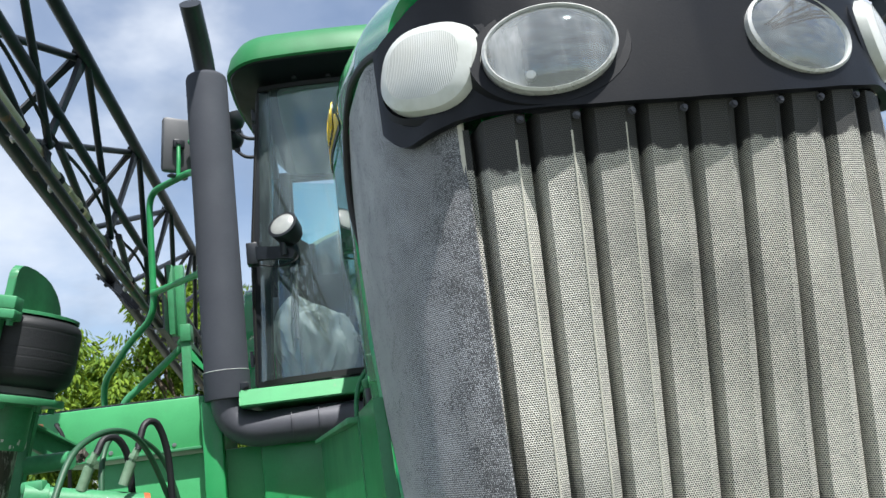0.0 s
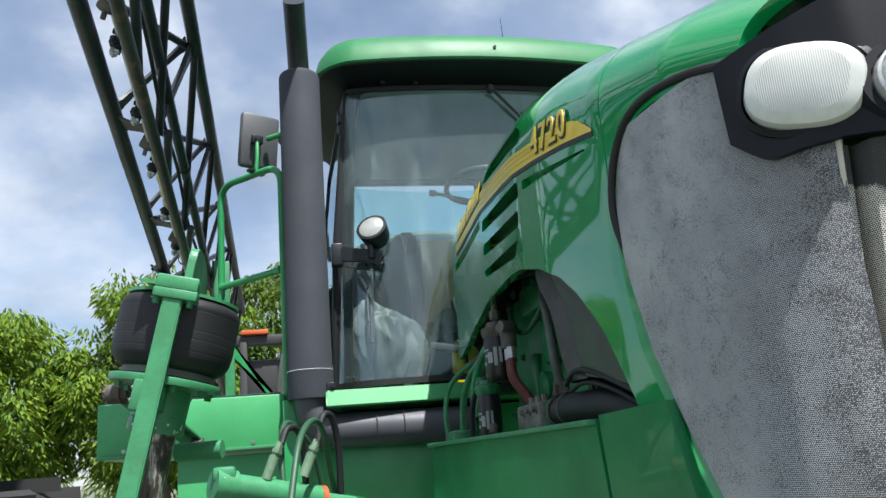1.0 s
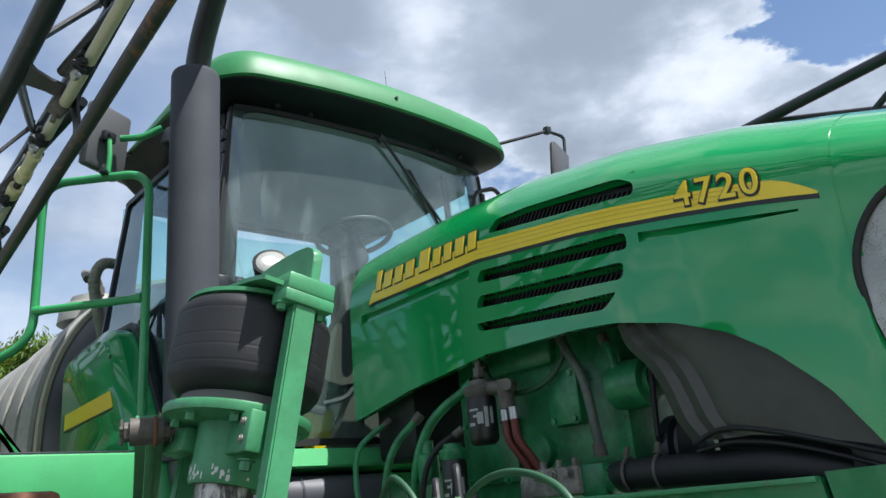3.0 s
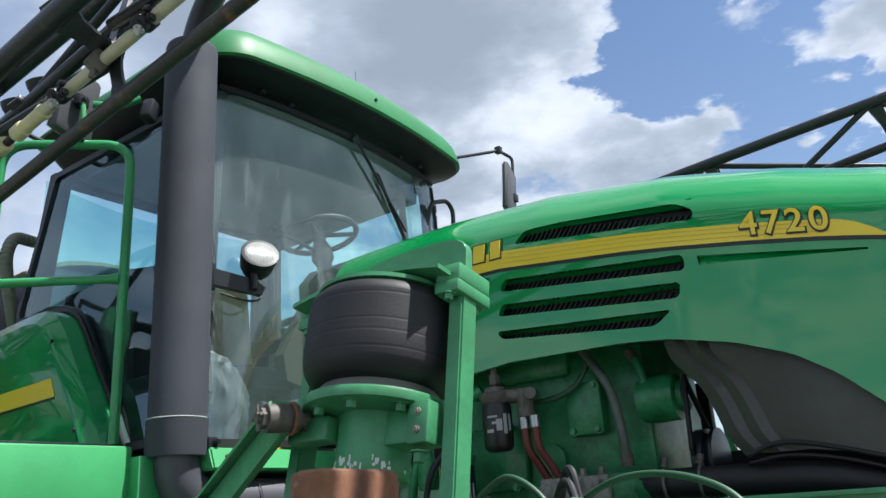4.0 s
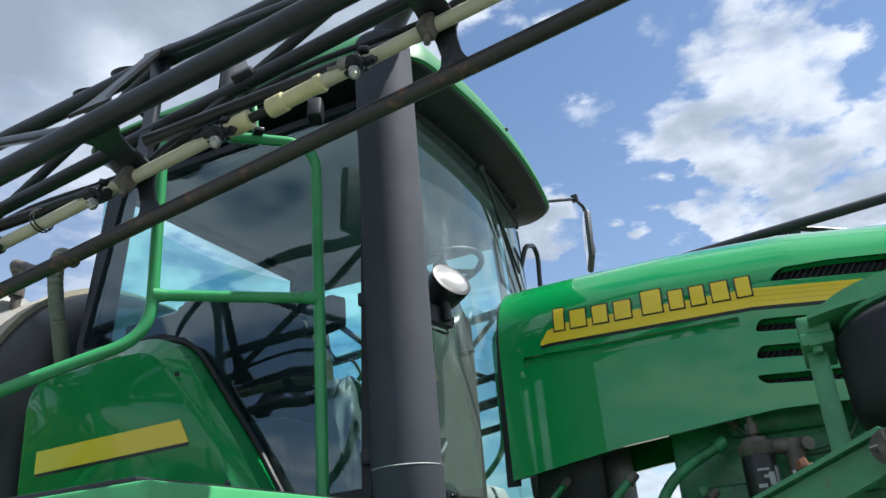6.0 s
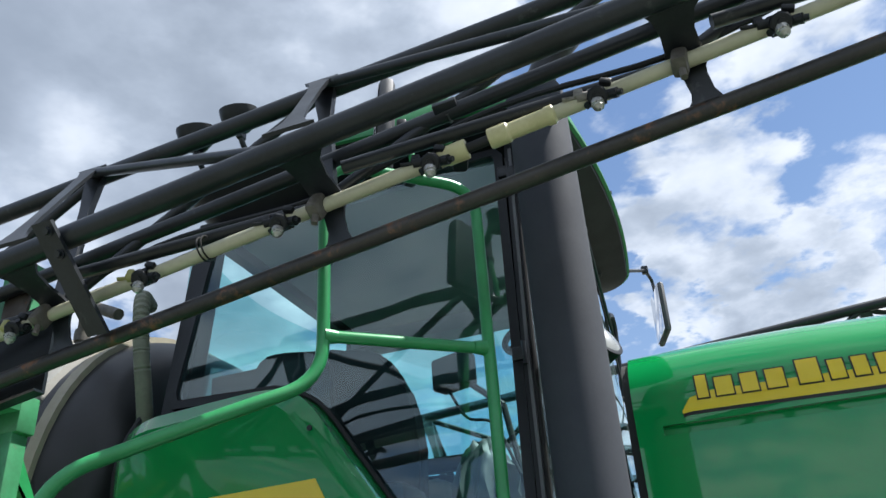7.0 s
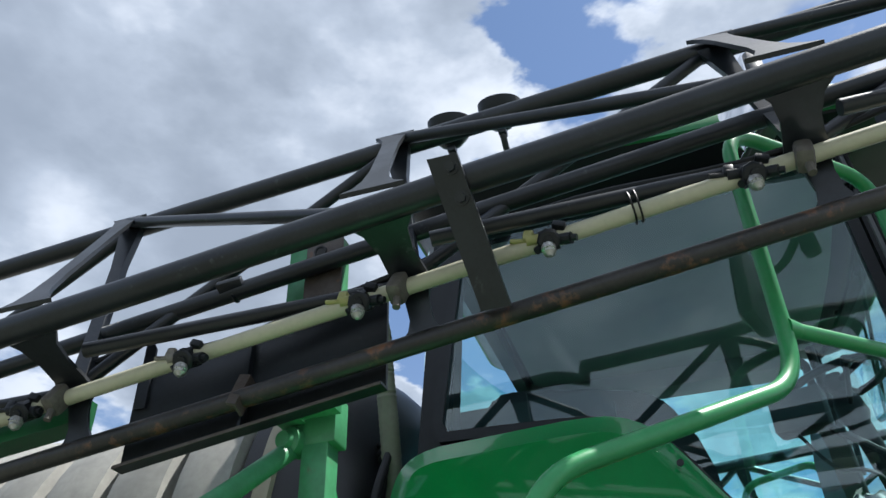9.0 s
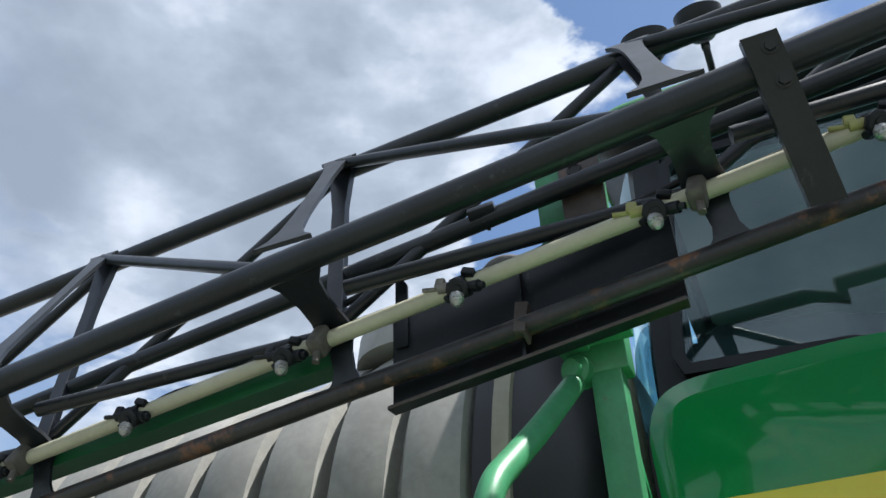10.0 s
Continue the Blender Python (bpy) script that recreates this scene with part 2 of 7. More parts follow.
def rod_metal(name):
    """Dark oxide on a steel rod, scraped bright in upright scratches."""
    m = bpy.data.materials.new(name)
    m.use_nodes = True
    n = Nodes(m.node_tree)
    at = n.add("ShaderNodeTexCoord").outputs["Object"]
    run = n.add("ShaderNodeMapping", in_Vector=at, in_Scale=(95, 95, 9)).outputs[0]
    patch, line = n.noise(at, 14.0, 4.0, 0.6), n.noise(run, 1.0, 5.0, 0.65)
    bare = n.smooth(n.math("ADD", n.math("MULTIPLY", patch, 0.6), n.math("MULTIPLY", line, 0.6)), 0.58, 0.70)
    brown = n.mix(n.smooth(line, 0.4, 0.65), (0.055, 0.045, 0.036, 1), (0.016, 0.015, 0.015, 1))
    colour = n.mix(bare, brown, (0.50, 0.48, 0.44, 1))
    b = n.add("ShaderNodeBsdfPrincipled", in_Base_Color=colour, in_Roughness=0.42, in_Metallic=n.math("MULTIPLY", bare, 0.55))
    bp = n.add("ShaderNodeBump", in_Strength=0.25, in_Distance=0.002, in_Height=line)
    n.put(b.inputs["Normal"], bp.outputs[0])
    n.add("ShaderNodeOutputMaterial", in_Surface=b.outputs[0])
    return m


HOOD_GREEN = surface("hood_green", (0.003, 0.275, 0.070), 0.20, dark=(0.002, 0.235, 0.058), grain=220, stain=3, amount=0.5, bump=0.002, coat=1.0, coat_ior=1.6, spec=0.15,
                     dirt=(0.012, 0.275, 0.078), dirt_cover=-0.10, rough_var=0.06)
PANEL_GREEN = surface("panel_green", (0.004, 0.245, 0.064), 0.24, dark=(0.003, 0.200, 0.052), grain=220, stain=3, amount=0.6, bump=0.004, coat=0.7, spec=0.2,
                      dirt=(0.012, 0.245, 0.078), dirt_cover=-0.08, rough_var=0.06)
DECK_GREEN = surface("deck_green", (0.058, 0.350, 0.130), 0.42, dark=(0.042, 0.28, 0.10), grain=120, stain=6, amount=0.7, bump=0.03,
                     dirt=(0.11, 0.26, 0.13), dirt_cover=-0.04)
FRAME_GREEN = surface("frame_green", (0.026, 0.285, 0.092), 0.36, dark=(0.018, 0.21, 0.065), grain=120, stain=7, amount=0.7, bump=0.03, coat=0.15,
                      dirt=(0.06, 0.22, 0.10), dirt_cover=-0.05)
# frame green darkened: the shade on the skirts is put into their colour
SHADED_SKIRT_GREEN = surface("shaded_skirt_green", (0.010, 0.185, 0.060), 0.34, dark=(0.007, 0.13, 0.042), grain=90, stain=5, amount=0.8, bump=0.03, coat=0.25,
                      dirt=(0.035, 0.14, 0.06), dirt_cover=-0.04)
ROOF_GREEN = surface("roof_green", (0.022, 0.180, 0.060), 0.50, dark=(0.016, 0.135, 0.045), grain=120, stain=5, amount=0.8, bump=0.02, spec=0.35,
                     dirt=(0.06, 0.19, 0.09), dirt_cover=-0.02)
WORN_GREEN = surface("worn_green", (0.052, 0.265, 0.118), 0.42, dark=(0.036, 0.175, 0.076), grain=90, stain=11, amount=0.8, bump=0.06,
                     dirt=(0.10, 0.13, 0.07), dirt_cover=0.0)
ENGINE_GREEN = surface("engine_green", (0.030, 0.255, 0.098), 0.34, dark=(0.014, 0.12, 0.050), grain=50, stain=12, amount=1.0, bump=0.12,
                       dirt=(0.022, 0.022, 0.018), dirt_cover=0.01)
YELLOW = surface("decal_yellow", (0.84, 0.62, 0.025), 0.35, dark=(0.78, 0.52, 0.02), grain=200, stain=5, amount=0.4, bump=0.0, coat=0.3)
DECAL_BLACK = surface("decal_black", (0.012, 0.012, 0.012), 0.35, bump=0.0)
POST_GREY = surface("post_grey", (0.16, 0.165, 0.18), 0.45, dark=(0.10, 0.105, 0.115), grain=220, stain=8, amount=0.7, bump=0.05, spec=0.4)
BLACK_PLASTIC = surface("black_plastic", (0.012, 0.0145, 0.019), 0.45, dark=(0.008, 0.010, 0.013), grain=300, stain=8, amount=0.8, bump=0.08,
                        dirt=(0.032, 0.034, 0.039), dirt_cover=-0.08, spec=0.35)
PANEL_BLACK = surface("panel_black", (0.0065, 0.0078, 0.0115), 0.42, dark=(0.004, 0.0048, 0.007), grain=300, stain=8, amount=0.8, bump=0.06,
                      dirt=(0.025, 0.025, 0.03), dirt_cover=-0.10, spec=0.25)
RUBBER = surface("rubber", (0.0075, 0.0085, 0.011), 0.60, dark=(0.005, 0.0055, 0.007), grain=140, stain=10, bump=0.12, dirt=(0.020, 0.021, 0.023), dirt_cover=-0.06)
SEAL = surface("seal_rubber", (0.006, 0.006, 0.006), 0.55, bump=0.05)
STACK_GREY = surface("stack_grey", (0.047, 0.052, 0.064), 0.78, dark=(0.038, 0.042, 0.053), grain=120, stain=5, amount=0.7, bump=0.05, spec=0.25,
                     dirt=(0.065, 0.071, 0.083), dirt_cover=-0.08)
PIPE_GREY = surface("pipe_grey", (0.075, 0.077, 0.092), 0.50, metal=0.2, dark=(0.050, 0.052, 0.064), grain=80, stain=7, bump=0.05)
BLACK_STEEL = surface("boom_black", (0.016, 0.020, 0.026), 0.36, dark=(0.007, 0.009, 0.012), grain=120, stain=7, amount=0.9, bump=0.07, spec=0.45,
                      dirt=(0.058, 0.062, 0.068), dirt_cover=0.0)
RUSTY_STEEL = surface("boom_rusty", (0.034, 0.031, 0.029), 0.42, dark=(0.014, 0.0135, 0.014), grain=100, stain=5, amount=1.0, bump=0.10,
                      dirt=(0.165, 0.078, 0.042), dirt_cover=0.072)
RUST = surface("rust", (0.20, 0.085, 0.04), 0.8, dark=(0.09, 0.035, 0.02), grain=60, stain=14, amount=1.0, bump=0.25, dirt=(0.22, 0.18, 0.15), dirt_cover=0.0)
CREAM = surface("spray_pipe_cream", (0.50, 0.485, 0.36), 0.38, dark=(0.38, 0.37, 0.27), grain=80, stain=9, amount=0.6, bump=0.02,
                dirt=(0.22, 0.21, 0.14), dirt_cover=-0.07)
CREAM_BRIGHT = surface("fitting_cream", (0.60, 0.56, 0.33), 0.4, dark=(0.45, 0.42, 0.22), grain=80, stain=20, bump=0.05)
VALVE_YELLOW = surface("valve_yellow", (0.36, 0.36, 0.13), 0.4, grain=80, stain=20, bump=0.03)
STEEL = surface("bare_steel", (0.45, 0.45, 0.46), 0.32, metal=0.9, dark=(0.28, 0.27, 0.26), grain=150, stain=20, bump=0.05)
WORN_ROD = rod_metal("worn_rod")
CAST_GREY = surface("cast_grey", (0.125, 0.115, 0.10), 0.6, dark=(0.06, 0.052, 0.045), grain=70, stain=20, amount=0.9, bump=0.1)
CAST_PALE = surface("cast_pale", (0.27, 0.255, 0.23), 0.55, dark=(0.12, 0.11, 0.095), grain=70, stain=16, amount=1.0, bump=0.12, dirt=(0.05, 0.045, 0.035), dirt_cover=0.02)
RED_HOSE = surface("red_hose", (0.14, 0.025, 0.022), 0.5, grain=90, stain=15, bump=0.05)
WHITE_HOSE = surface("pale_hose", (0.19, 0.205, 0.155), 0.5, dark=(0.11, 0.125, 0.09), grain=80, stain=14, bump=0.05)
GREEN_HOSE = surface("green_hose", (0.022, 0.085, 0.042), 0.5, grain=80, stain=14, bump=0.05)
TANK = surface("tank_plastic", (0.33, 0.325, 0.295), 0.5, dark=(0.22, 0.218, 0.20), grain=40, stain=4, amount=0.9, bump=0.03, dirt=(0.20, 0.20, 0.18), dirt_cover=-0.02)
TANK_DARK = surface("tank_black", (0.022, 0.023, 0.026), 0.40, dark=(0.014, 0.0145, 0.016), grain=60, stain=4, bump=0.03, dirt=(0.08, 0.08, 0.08), dirt_cover=-0.06)
HEADLINER = surface("headliner", (0.165, 0.176, 0.178), 0.9, grain=200, stain=5, bump=0.05)
SEAT_CLOTH = surface("seat_cloth", (0.20, 0.19, 0.17), 0.9, dark=(0.12, 0.115, 0.105), grain=200, stain=8, bump=0.1)
SEAT_MAUVE = surface("seat_black", (0.014, 0.0135, 0.015), 0.8, grain=200, stain=6, bump=0.08)
SACK = surface("sack_film", (0.085, 0.097, 0.096), 0.58, dark=(0.050, 0.058, 0.058), grain=60, stain=9, amount=1.0, bump=0.15)
SEAT_TAN = surface("seat_tan", (0.74, 0.50, 0.28), 0.8, dark=(0.52, 0.31, 0.15), grain=160, stain=6, bump=0.08)
INTERIOR = surface("interior_plastic", (0.022, 0.023, 0.025), 0.6, grain=200, stain=6, bump=0.06)
INTERIOR_PALE = surface("interior_pale", (0.46, 0.47, 0.46), 0.7, grain=120, stain=6, bump=0.05)
BRIGHT_YELLOW = surface("canister_yellow", (0.84, 0.64, 0.012), 0.4, grain=80, stain=10, bump=0.02)
LAMP_WHITE = rib_lens("lamp_lens_ribbed", (0.60, 0.62, 0.60), 1500.0)
LAMP_BODY = surface("lamp_body_white", (0.62, 0.645, 0.62), 0.34, dark=(0.48, 0.50, 0.46), grain=80, stain=20, bump=0.01, coat=0.5, dirt=(0.50, 0.49, 0.40), dirt_cover=-0.10)
LAMP_RIM = surface("lamp_rim", (0.60, 0.61, 0.60), 0.28, metal=0.25, grain=100, stain=20, bump=0.02)
REFLECTOR = surface("reflector", (0.16, 0.165, 0.165), 0.22, metal=0.85, dark=(0.10, 0.10, 0.10), grain=60, stain=10, bump=0.02)
WORK_LENS = rib_lens("work_lamp_lens", (0.30, 0.315, 0.31), 900.0)
MIRROR_GLASS = surface("mirror_glass", (0.8, 0.8, 0.82), 0.02, metal=1.0, bump=0.0, amount=0.0, rough_var=0.0)
CLEAR_LENS = glass("headlamp_lens", (0.80, 0.82, 0.80), 0.03, film=0.55, film_colour=(0.54, 0.56, 0.57))
CAB_GLASS = glass("cab_glass", (0.74, 0.92, 0.91), 0.01, film=0.31, film_colour=(0.37, 0.46, 0.46), least=0.13)
DOOR_GLASS = glass("door_glass", (0.58, 0.90, 0.90), 0.01, film=0.03, film_colour=(0.24, 0.32, 0.34), least=0.115)
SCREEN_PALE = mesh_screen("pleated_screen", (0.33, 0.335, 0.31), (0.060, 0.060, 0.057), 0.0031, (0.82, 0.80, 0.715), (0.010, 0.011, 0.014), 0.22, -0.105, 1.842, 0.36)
SCREEN_DARK = mesh_screen("side_screen", (0.39, 0.40, 0.41), (0.090, 0.093, 0.10), 0.0030, (0.50, 0.52, 0.55), (0.012, 0.013, 0.016), 0.14, -0.15, 9.0, 0.36, 0.10)
SHROUD = surface("fan_shroud", (0.060, 0.058, 0.052), 0.42, dark=(0.032, 0.031, 0.029), grain=40, stain=7, bump=0.08, dirt=(0.080, 0.074, 0.060), dirt_cover=0.0)
LETTER_PALE = surface("filter_print", (0.35, 0.37, 0.38), 0.5, bump=0.0)
LEAF_A = leaf_material("leaf_mango", (0.23, 0.34, 0.034), (0.045, 0.115, 0.018))
LEAF_B = leaf_material("leaf_dark", (0.13, 0.21, 0.030), (0.030, 0.075, 0.016))
BARK = surface("bark", (0.10, 0.075, 0.055), 0.9, grain=30, stain=6, bump=0.4)
GROUND = surface("ground_grass", (0.110, 0.125, 0.088), 0.95, dark=(0.135, 0.140, 0.122), grain=8, stain=0.5, amount=1.0, bump=0.4, dirt=(0.15, 0.19, 0.07), dirt_cover=0.03)
TYRE = surface("tyre", (0.020, 0.020, 0.020), 0.8, grain=60, stain=8, bump=0.15, dirt=(0.10, 0.085, 0.065), dirt_cover=0.0)
IMPLEMENT = surface("implement_black", (0.030, 0.030, 0.032), 0.6, grain=40, stain=5, bump=0.05, dirt=(0.08, 0.075, 0.07), dirt_cover=0.0)
ORANGE = surface("orange_paint", (0.55, 0.10, 0.03), 0.5, grain=60, stain=10, bump=0.02)

# ---- building blocks ----
BASE = {}


def thing(name, at, label, category, group="", kind=""):
    """An empty at a thing's base, to which its parts are tied."""
    ob = new(name)
    ob.empty_display_size = 0.1
    ob.location = at
    BASE[ob] = Matrix.Translation(at)
    return tagged(ob, label, category, group, kind)


def link_mesh(name, bm, material, smooth_angle=35.0):
    me = bpy.data.meshes.new(name)
    bmesh.ops.recalc_face_normals(bm, faces=bm.faces)
    lim = radians(smooth_angle)
    for f in bm.faces:
        f.smooth = True
    for e in bm.edges:
        if len(e.link_faces) == 2 and e.calc_face_angle(0.0) > lim:
            e.smooth = False
    bm.to_mesh(me)
    bm.free()
    me.materials.append(material)
    return me


def part(name, bm, material, parent, label="", at=None):
    """Links a bmesh as one mesh object under a thing or a part. at: the pose of a mesh built round its own origin."""
    me = bm if isinstance(bm, bpy.types.Mesh) else link_mesh(name, bm, material)
    ob = new(name, me)
    ob.parent = parent
    ob.matrix_parent_inverse = BASE.get(parent, Matrix()).inverted()
    if at is not None:
        ob.matrix_basis = at
        BASE[ob] = at
    return tagged(ob, label)


def box(bm, centre, size, turn=None, bevel=0.0):
    m = Matrix.Translation(centre) @ (turn.to_4x4() if turn else Matrix()) @ Matrix.Diagonal((*size, 1))
    made = bmesh.ops.create_cube(bm, size=1.0, matrix=m)
    if bevel:
        edges = list({e for v in made["verts"] for e in v.link_edges})
        bmesh.ops.bevel(bm, geom=edges, offset=bevel, segments=2, profile=0.5, affect="EDGES", clamp_overlap=True)
    return bm


def frame_of(axis):
    axis = Vector(axis).normalized()
    side = axis.orthogonal().normalized()
    return side, axis.cross(side)


def rings(bm, loops, close_a=True, close_b=True, wrap=False):
    """Skins rings of equally many points."""
    vs = [[bm.verts.new(p) for p in loop] for loop in loops]
    k = len(vs[0])
    pairs = list(zip(vs, vs[1:])) + ([(vs[-1], vs[0])] if wrap else [])
    for a, b in pairs:
        for i in range(k):
            bm.faces.new((a[i], a[(i + 1) % k], b[(i + 1) % k], b[i]))
    if close_a and not wrap:
        bm.faces.new(vs[0][::-1])
    if close_b and not wrap:
        bm.faces.new(vs[-1])
    return bm


def circle(centre, axis, r, seg):
    s, t = frame_of(axis)
    return [Vector(centre) + r * (math.cos(a) * s + math.sin(a) * t) for a in (2 * math.pi * i / seg for i in range(seg))]


def rod(bm, a, b, r, r2=None, seg=14):
    a, b = Vector(a), Vector(b)
    r2 = r if r2 is None else r2
    s, t = frame_of(b - a)
    loop = lambda c, q: [c + q * (math.cos(x) * s + math.sin(x) * t) for x in (2 * math.pi * i / seg for i in range(seg))]
    return rings(bm, [loop(a, r), loop(b, r2)])


def lathe(bm, origin, axis, profile, seg=32):
    """profile: (distance along the axis, radius) pairs."""
    origin, axis = Vector(origin), Vector(axis).normalized()
    s, t = frame_of(axis)
    loops = []
    for d, r in profile:
        r = max(r, 0.0004)
        loops.append([origin + axis * d + r * (math.cos(x) * s + math.sin(x) * t) for x in (2 * math.pi * i / seg for i in range(seg))])
    return rings(bm, loops)


def spline(points, per=8):
    """A smooth line through the points."""
    p = [Vector(q) for q in points]
    p = [2 * p[0] - p[1]] + p + [2 * p[-1] - p[-2]]
    out = []
    for a, b, c, d in zip(p, p[1:], p[2:], p[3:]):
        for i in range(per):
            t = i / per
            out.append(0.5 * ((2 * b) + (c - a) * t + (2 * a - 5 * b + 4 * c - d) * t * t + (3 * b - a - 3 * c + d) * t ** 3))
    out.append(p[-2])
    return out


def rounded(points, radius, per=6):
    """A line with straight runs and rounded corners, as bent tube has."""
    p = [Vector(q) for q in points]
    out = [p[0]]
    for a, b, c in zip(p, p[1:], p[2:]):
        r = min(radius, (b - a).length * 0.49, (c - b).length * 0.49)
        s, e = b + (a - b).normalized() * r, b + (c - b).normalized() * r
        for i in range(per + 1):
            t = i / per
            out.append((1 - t) ** 2 * s + 2 * t * (1 - t) * b + t * t * e)
    out.append(p[-1])
    return out


def tube(bm, line, r, seg=12, taper=None):
    """Sweeps a circle along the line."""
    line = [Vector(p) for p in line]
    loops, side = [], None
    for i, p in enumerate(line):
        d = (line[min(i + 1, len(line) - 1)] - line[max(i - 1, 0)]).normalized()
        side = (d.orthogonal() if side is None else side - d * side.dot(d)).normalized()
        up = d.cross(side)
        q = r if taper is None else r * taper(i / (len(line) - 1))
        loops.append([p + q * (math.cos(x) * side + math.sin(x) * up) for x in (2 * math.pi * k / seg for k in range(seg))])
    return rings(bm, loops)


def slab(bm, outline, depth):
    """A flat plate: an outline and the vector by which it is thick."""
    depth = Vector(depth)
    a = [bm.verts.new(Vector(p)) for p in outline]
    b = [bm.verts.new(Vector(p) + depth) for p in outline]
    bm.faces.new(a)
    bm.faces.new(b[::-1])
    for i in range(len(a)):
        j = (i + 1) % len(a)
        bm.faces.new((a[i], b[i], b[j], a[j]))
    return bm


def sheet(bm, rows, flip=False):
    """A grid of points as a skin."""
    vs = [[bm.verts.new(p) for p in row] for row in rows]
    for a, b in zip(vs, vs[1:]):
        for i in range(len(a) - 1):
            bm.faces.new((a[i], a[i + 1], b[i + 1], b[i]))
    return bm


def skin_lengths(bm, rows):
    """Lays the lengths along and down a sheet, in metres, into its UV layer."""
    uv = bm.loops.layers.uv.new("skin")
    at = {}
    for row in rows:
        run, last = 0.0, None
        for p in row:
            p = Vector(p)
            run += (p - last).length if last else 0.0
            at[tuple(round(c, 5) for c in p)] = (run, p.z)
            last = p
    for f in bm.faces:
        for l in f.loops:
            l[uv].uv = at[tuple(round(c, 5) for c in l.vert.co)]


def ring_plate(bm, outer, inner, depth):
    """A frame between two outlines of equally many points."""
    d = Vector(depth)
    o, i = [bm.verts.new(p) for p in outer], [bm.verts.new(p) for p in inner]
    o2, i2 = [bm.verts.new(Vector(p) + d) for p in outer], [bm.verts.new(Vector(p) + d) for p in inner]
    k = len(o)
    for a in range(k):
        b = (a + 1) % k
        bm.faces.new((o[a], o[b], i[b], i[a]))
        bm.faces.new((o2[b], o2[a], i2[a], i2[b]))
        bm.faces.new((o[b], o[a], o2[a], o2[b]))
        bm.faces.new((i[a], i[b], i2[b], i2[a]))
    return bm


def thick(bm, amount):
    """Gives a skin thickness, away from its normals."""
    bmesh.ops.recalc_face_normals(bm, faces=bm.faces)
    bmesh.ops.solidify(bm, geom=list(bm.faces), thickness=amount)
    return bm


def part_each(name, bm, material, parent, label=""):
    """Links every separate piece of a bmesh as a part of its own; pieces that touch stay together."""
    left, groups = set(bm.verts), []
    while left:
        seed = left.pop()
        stack, isle = [seed], [seed]
        while stack:
            for e in stack.pop().link_edges:
                for v in e.verts:
                    if v in left:
                        left.discard(v)
                        stack.append(v)
                        isle.append(v)
        lo = Vector([min(v.co[i] for v in isle) - 0.001 for i in range(3)])
        hi = Vector([max(v.co[i] for v in isle) + 0.001 for i in range(3)])
        groups.append([lo, hi, isle])
    merged = True
    while merged:
        merged = False
        for i in range(len(groups)):
            for j in range(i + 1, len(groups)):
                a, b = groups[i], groups[j]
                if all(a[0][k] <= b[1][k] and b[0][k] <= a[1][k] for k in range(3)):
                    groups[i] = [Vector(map(min, a[0], b[0])), Vector(map(max, a[1], b[1])), a[2] + b[2]]
                    del groups[j]
                    merged = True
                    break
            if merged:
                break
    out = []
    groups.sort(key=lambda g: tuple(round(c, 4) for c in g[0]))
    for _, _, isle in groups:
        sub_bm, seen = bmesh.new(), {}
        for v in sorted(isle, key=lambda q: q.index):
            seen[v] = sub_bm.verts.new(v.co)
        for f in sorted({f for v in isle for f in v.link_faces}, key=lambda q: q.index):
            sub_bm.faces.new([seen[v] for v in f.verts])
        out.append(part(name, sub_bm, material, parent, label))
    bm.free()
    return out


def bolt(bm, at, axis, r=0.012, h=0.010):
    """A hexagon head on a washer."""
    axis = Vector(axis).normalized()
    at = Vector(at)
    rod(bm, at, at + axis * 0.003, r * 1.45, seg=14)
    rod(bm, at + axis * 0.003, at + axis * (0.003 + h), r, r * 0.94, seg=6)
    return bm


def B():
    return bmesh.new()


def interp(x, xs, ys):
    return float(np.interp(x, xs, ys))


# ---- ground ----
def build_ground():
    bm = B()
    n, half = 48, 1200.0
    rows = []
    for j in range(n + 1):
        v = (2 * j / n - 1) ** 3 * half
        row = []
        for i in range(n + 1):
            u = (2 * i / n - 1) ** 3 * half
            row.append((u, v + 4, 0.03 * noise.noise(Vector((u * 0.3, v * 0.3, 0)))))
        rows.append(row)
    sheet(bm, rows)
    ob = new("ground", link_mesh("ground", bm, GROUND))
    tagged(ob, "rough grass and bare earth yard, sunlit", "ground", kind="structure")


build_ground()

# ---- the sprayer ----
sprayer = thing("self_propelled_sprayer", (0, 2.0, 0.0), "large green self-propelled crop sprayer with a glass cab and yellow stripes", "sprayer")

HOOD_Y = [0.33, 0.49, 0.74, 0.97, 1.3, 1.7, 2.1, 2.4, 2.67]
HOOD_TOP = [2.255, 2.335, 2.43, 2.505, 2.585, 2.65, 2.675, 2.68, 2.675]
WIDE_Y = [0.2, 0.3, 0.5, 0.74, 1.06, 1.25, 1.8, 2.4, 2.67]
WIDE_X = [0.33, 0.365, 0.408, 0.432, 0.442, 0.438, 0.375, 0.31, 0.288]


def hood_half(y, z):
    """The hood's half width at a place along it and a height."""
    w, top = interp(y, WIDE_Y, WIDE_X), interp(y, HOOD_Y, HOOD_TOP)
    drop = interp(y, [0.33, 0.8, 1.6, 2.67], [0.15, 0.24, 0.30, 0.30])
    k = (z - (top - drop)) / drop
    if k <= 0:
        return w
    return w * max(0.0, 1 - min(k, 1.0) ** 2.3) ** (1 / 2.3)


def hood_point(y, z, lift=0.0, side=-1):
    return Vector((side * (hood_half(y, z) + lift), y, z))


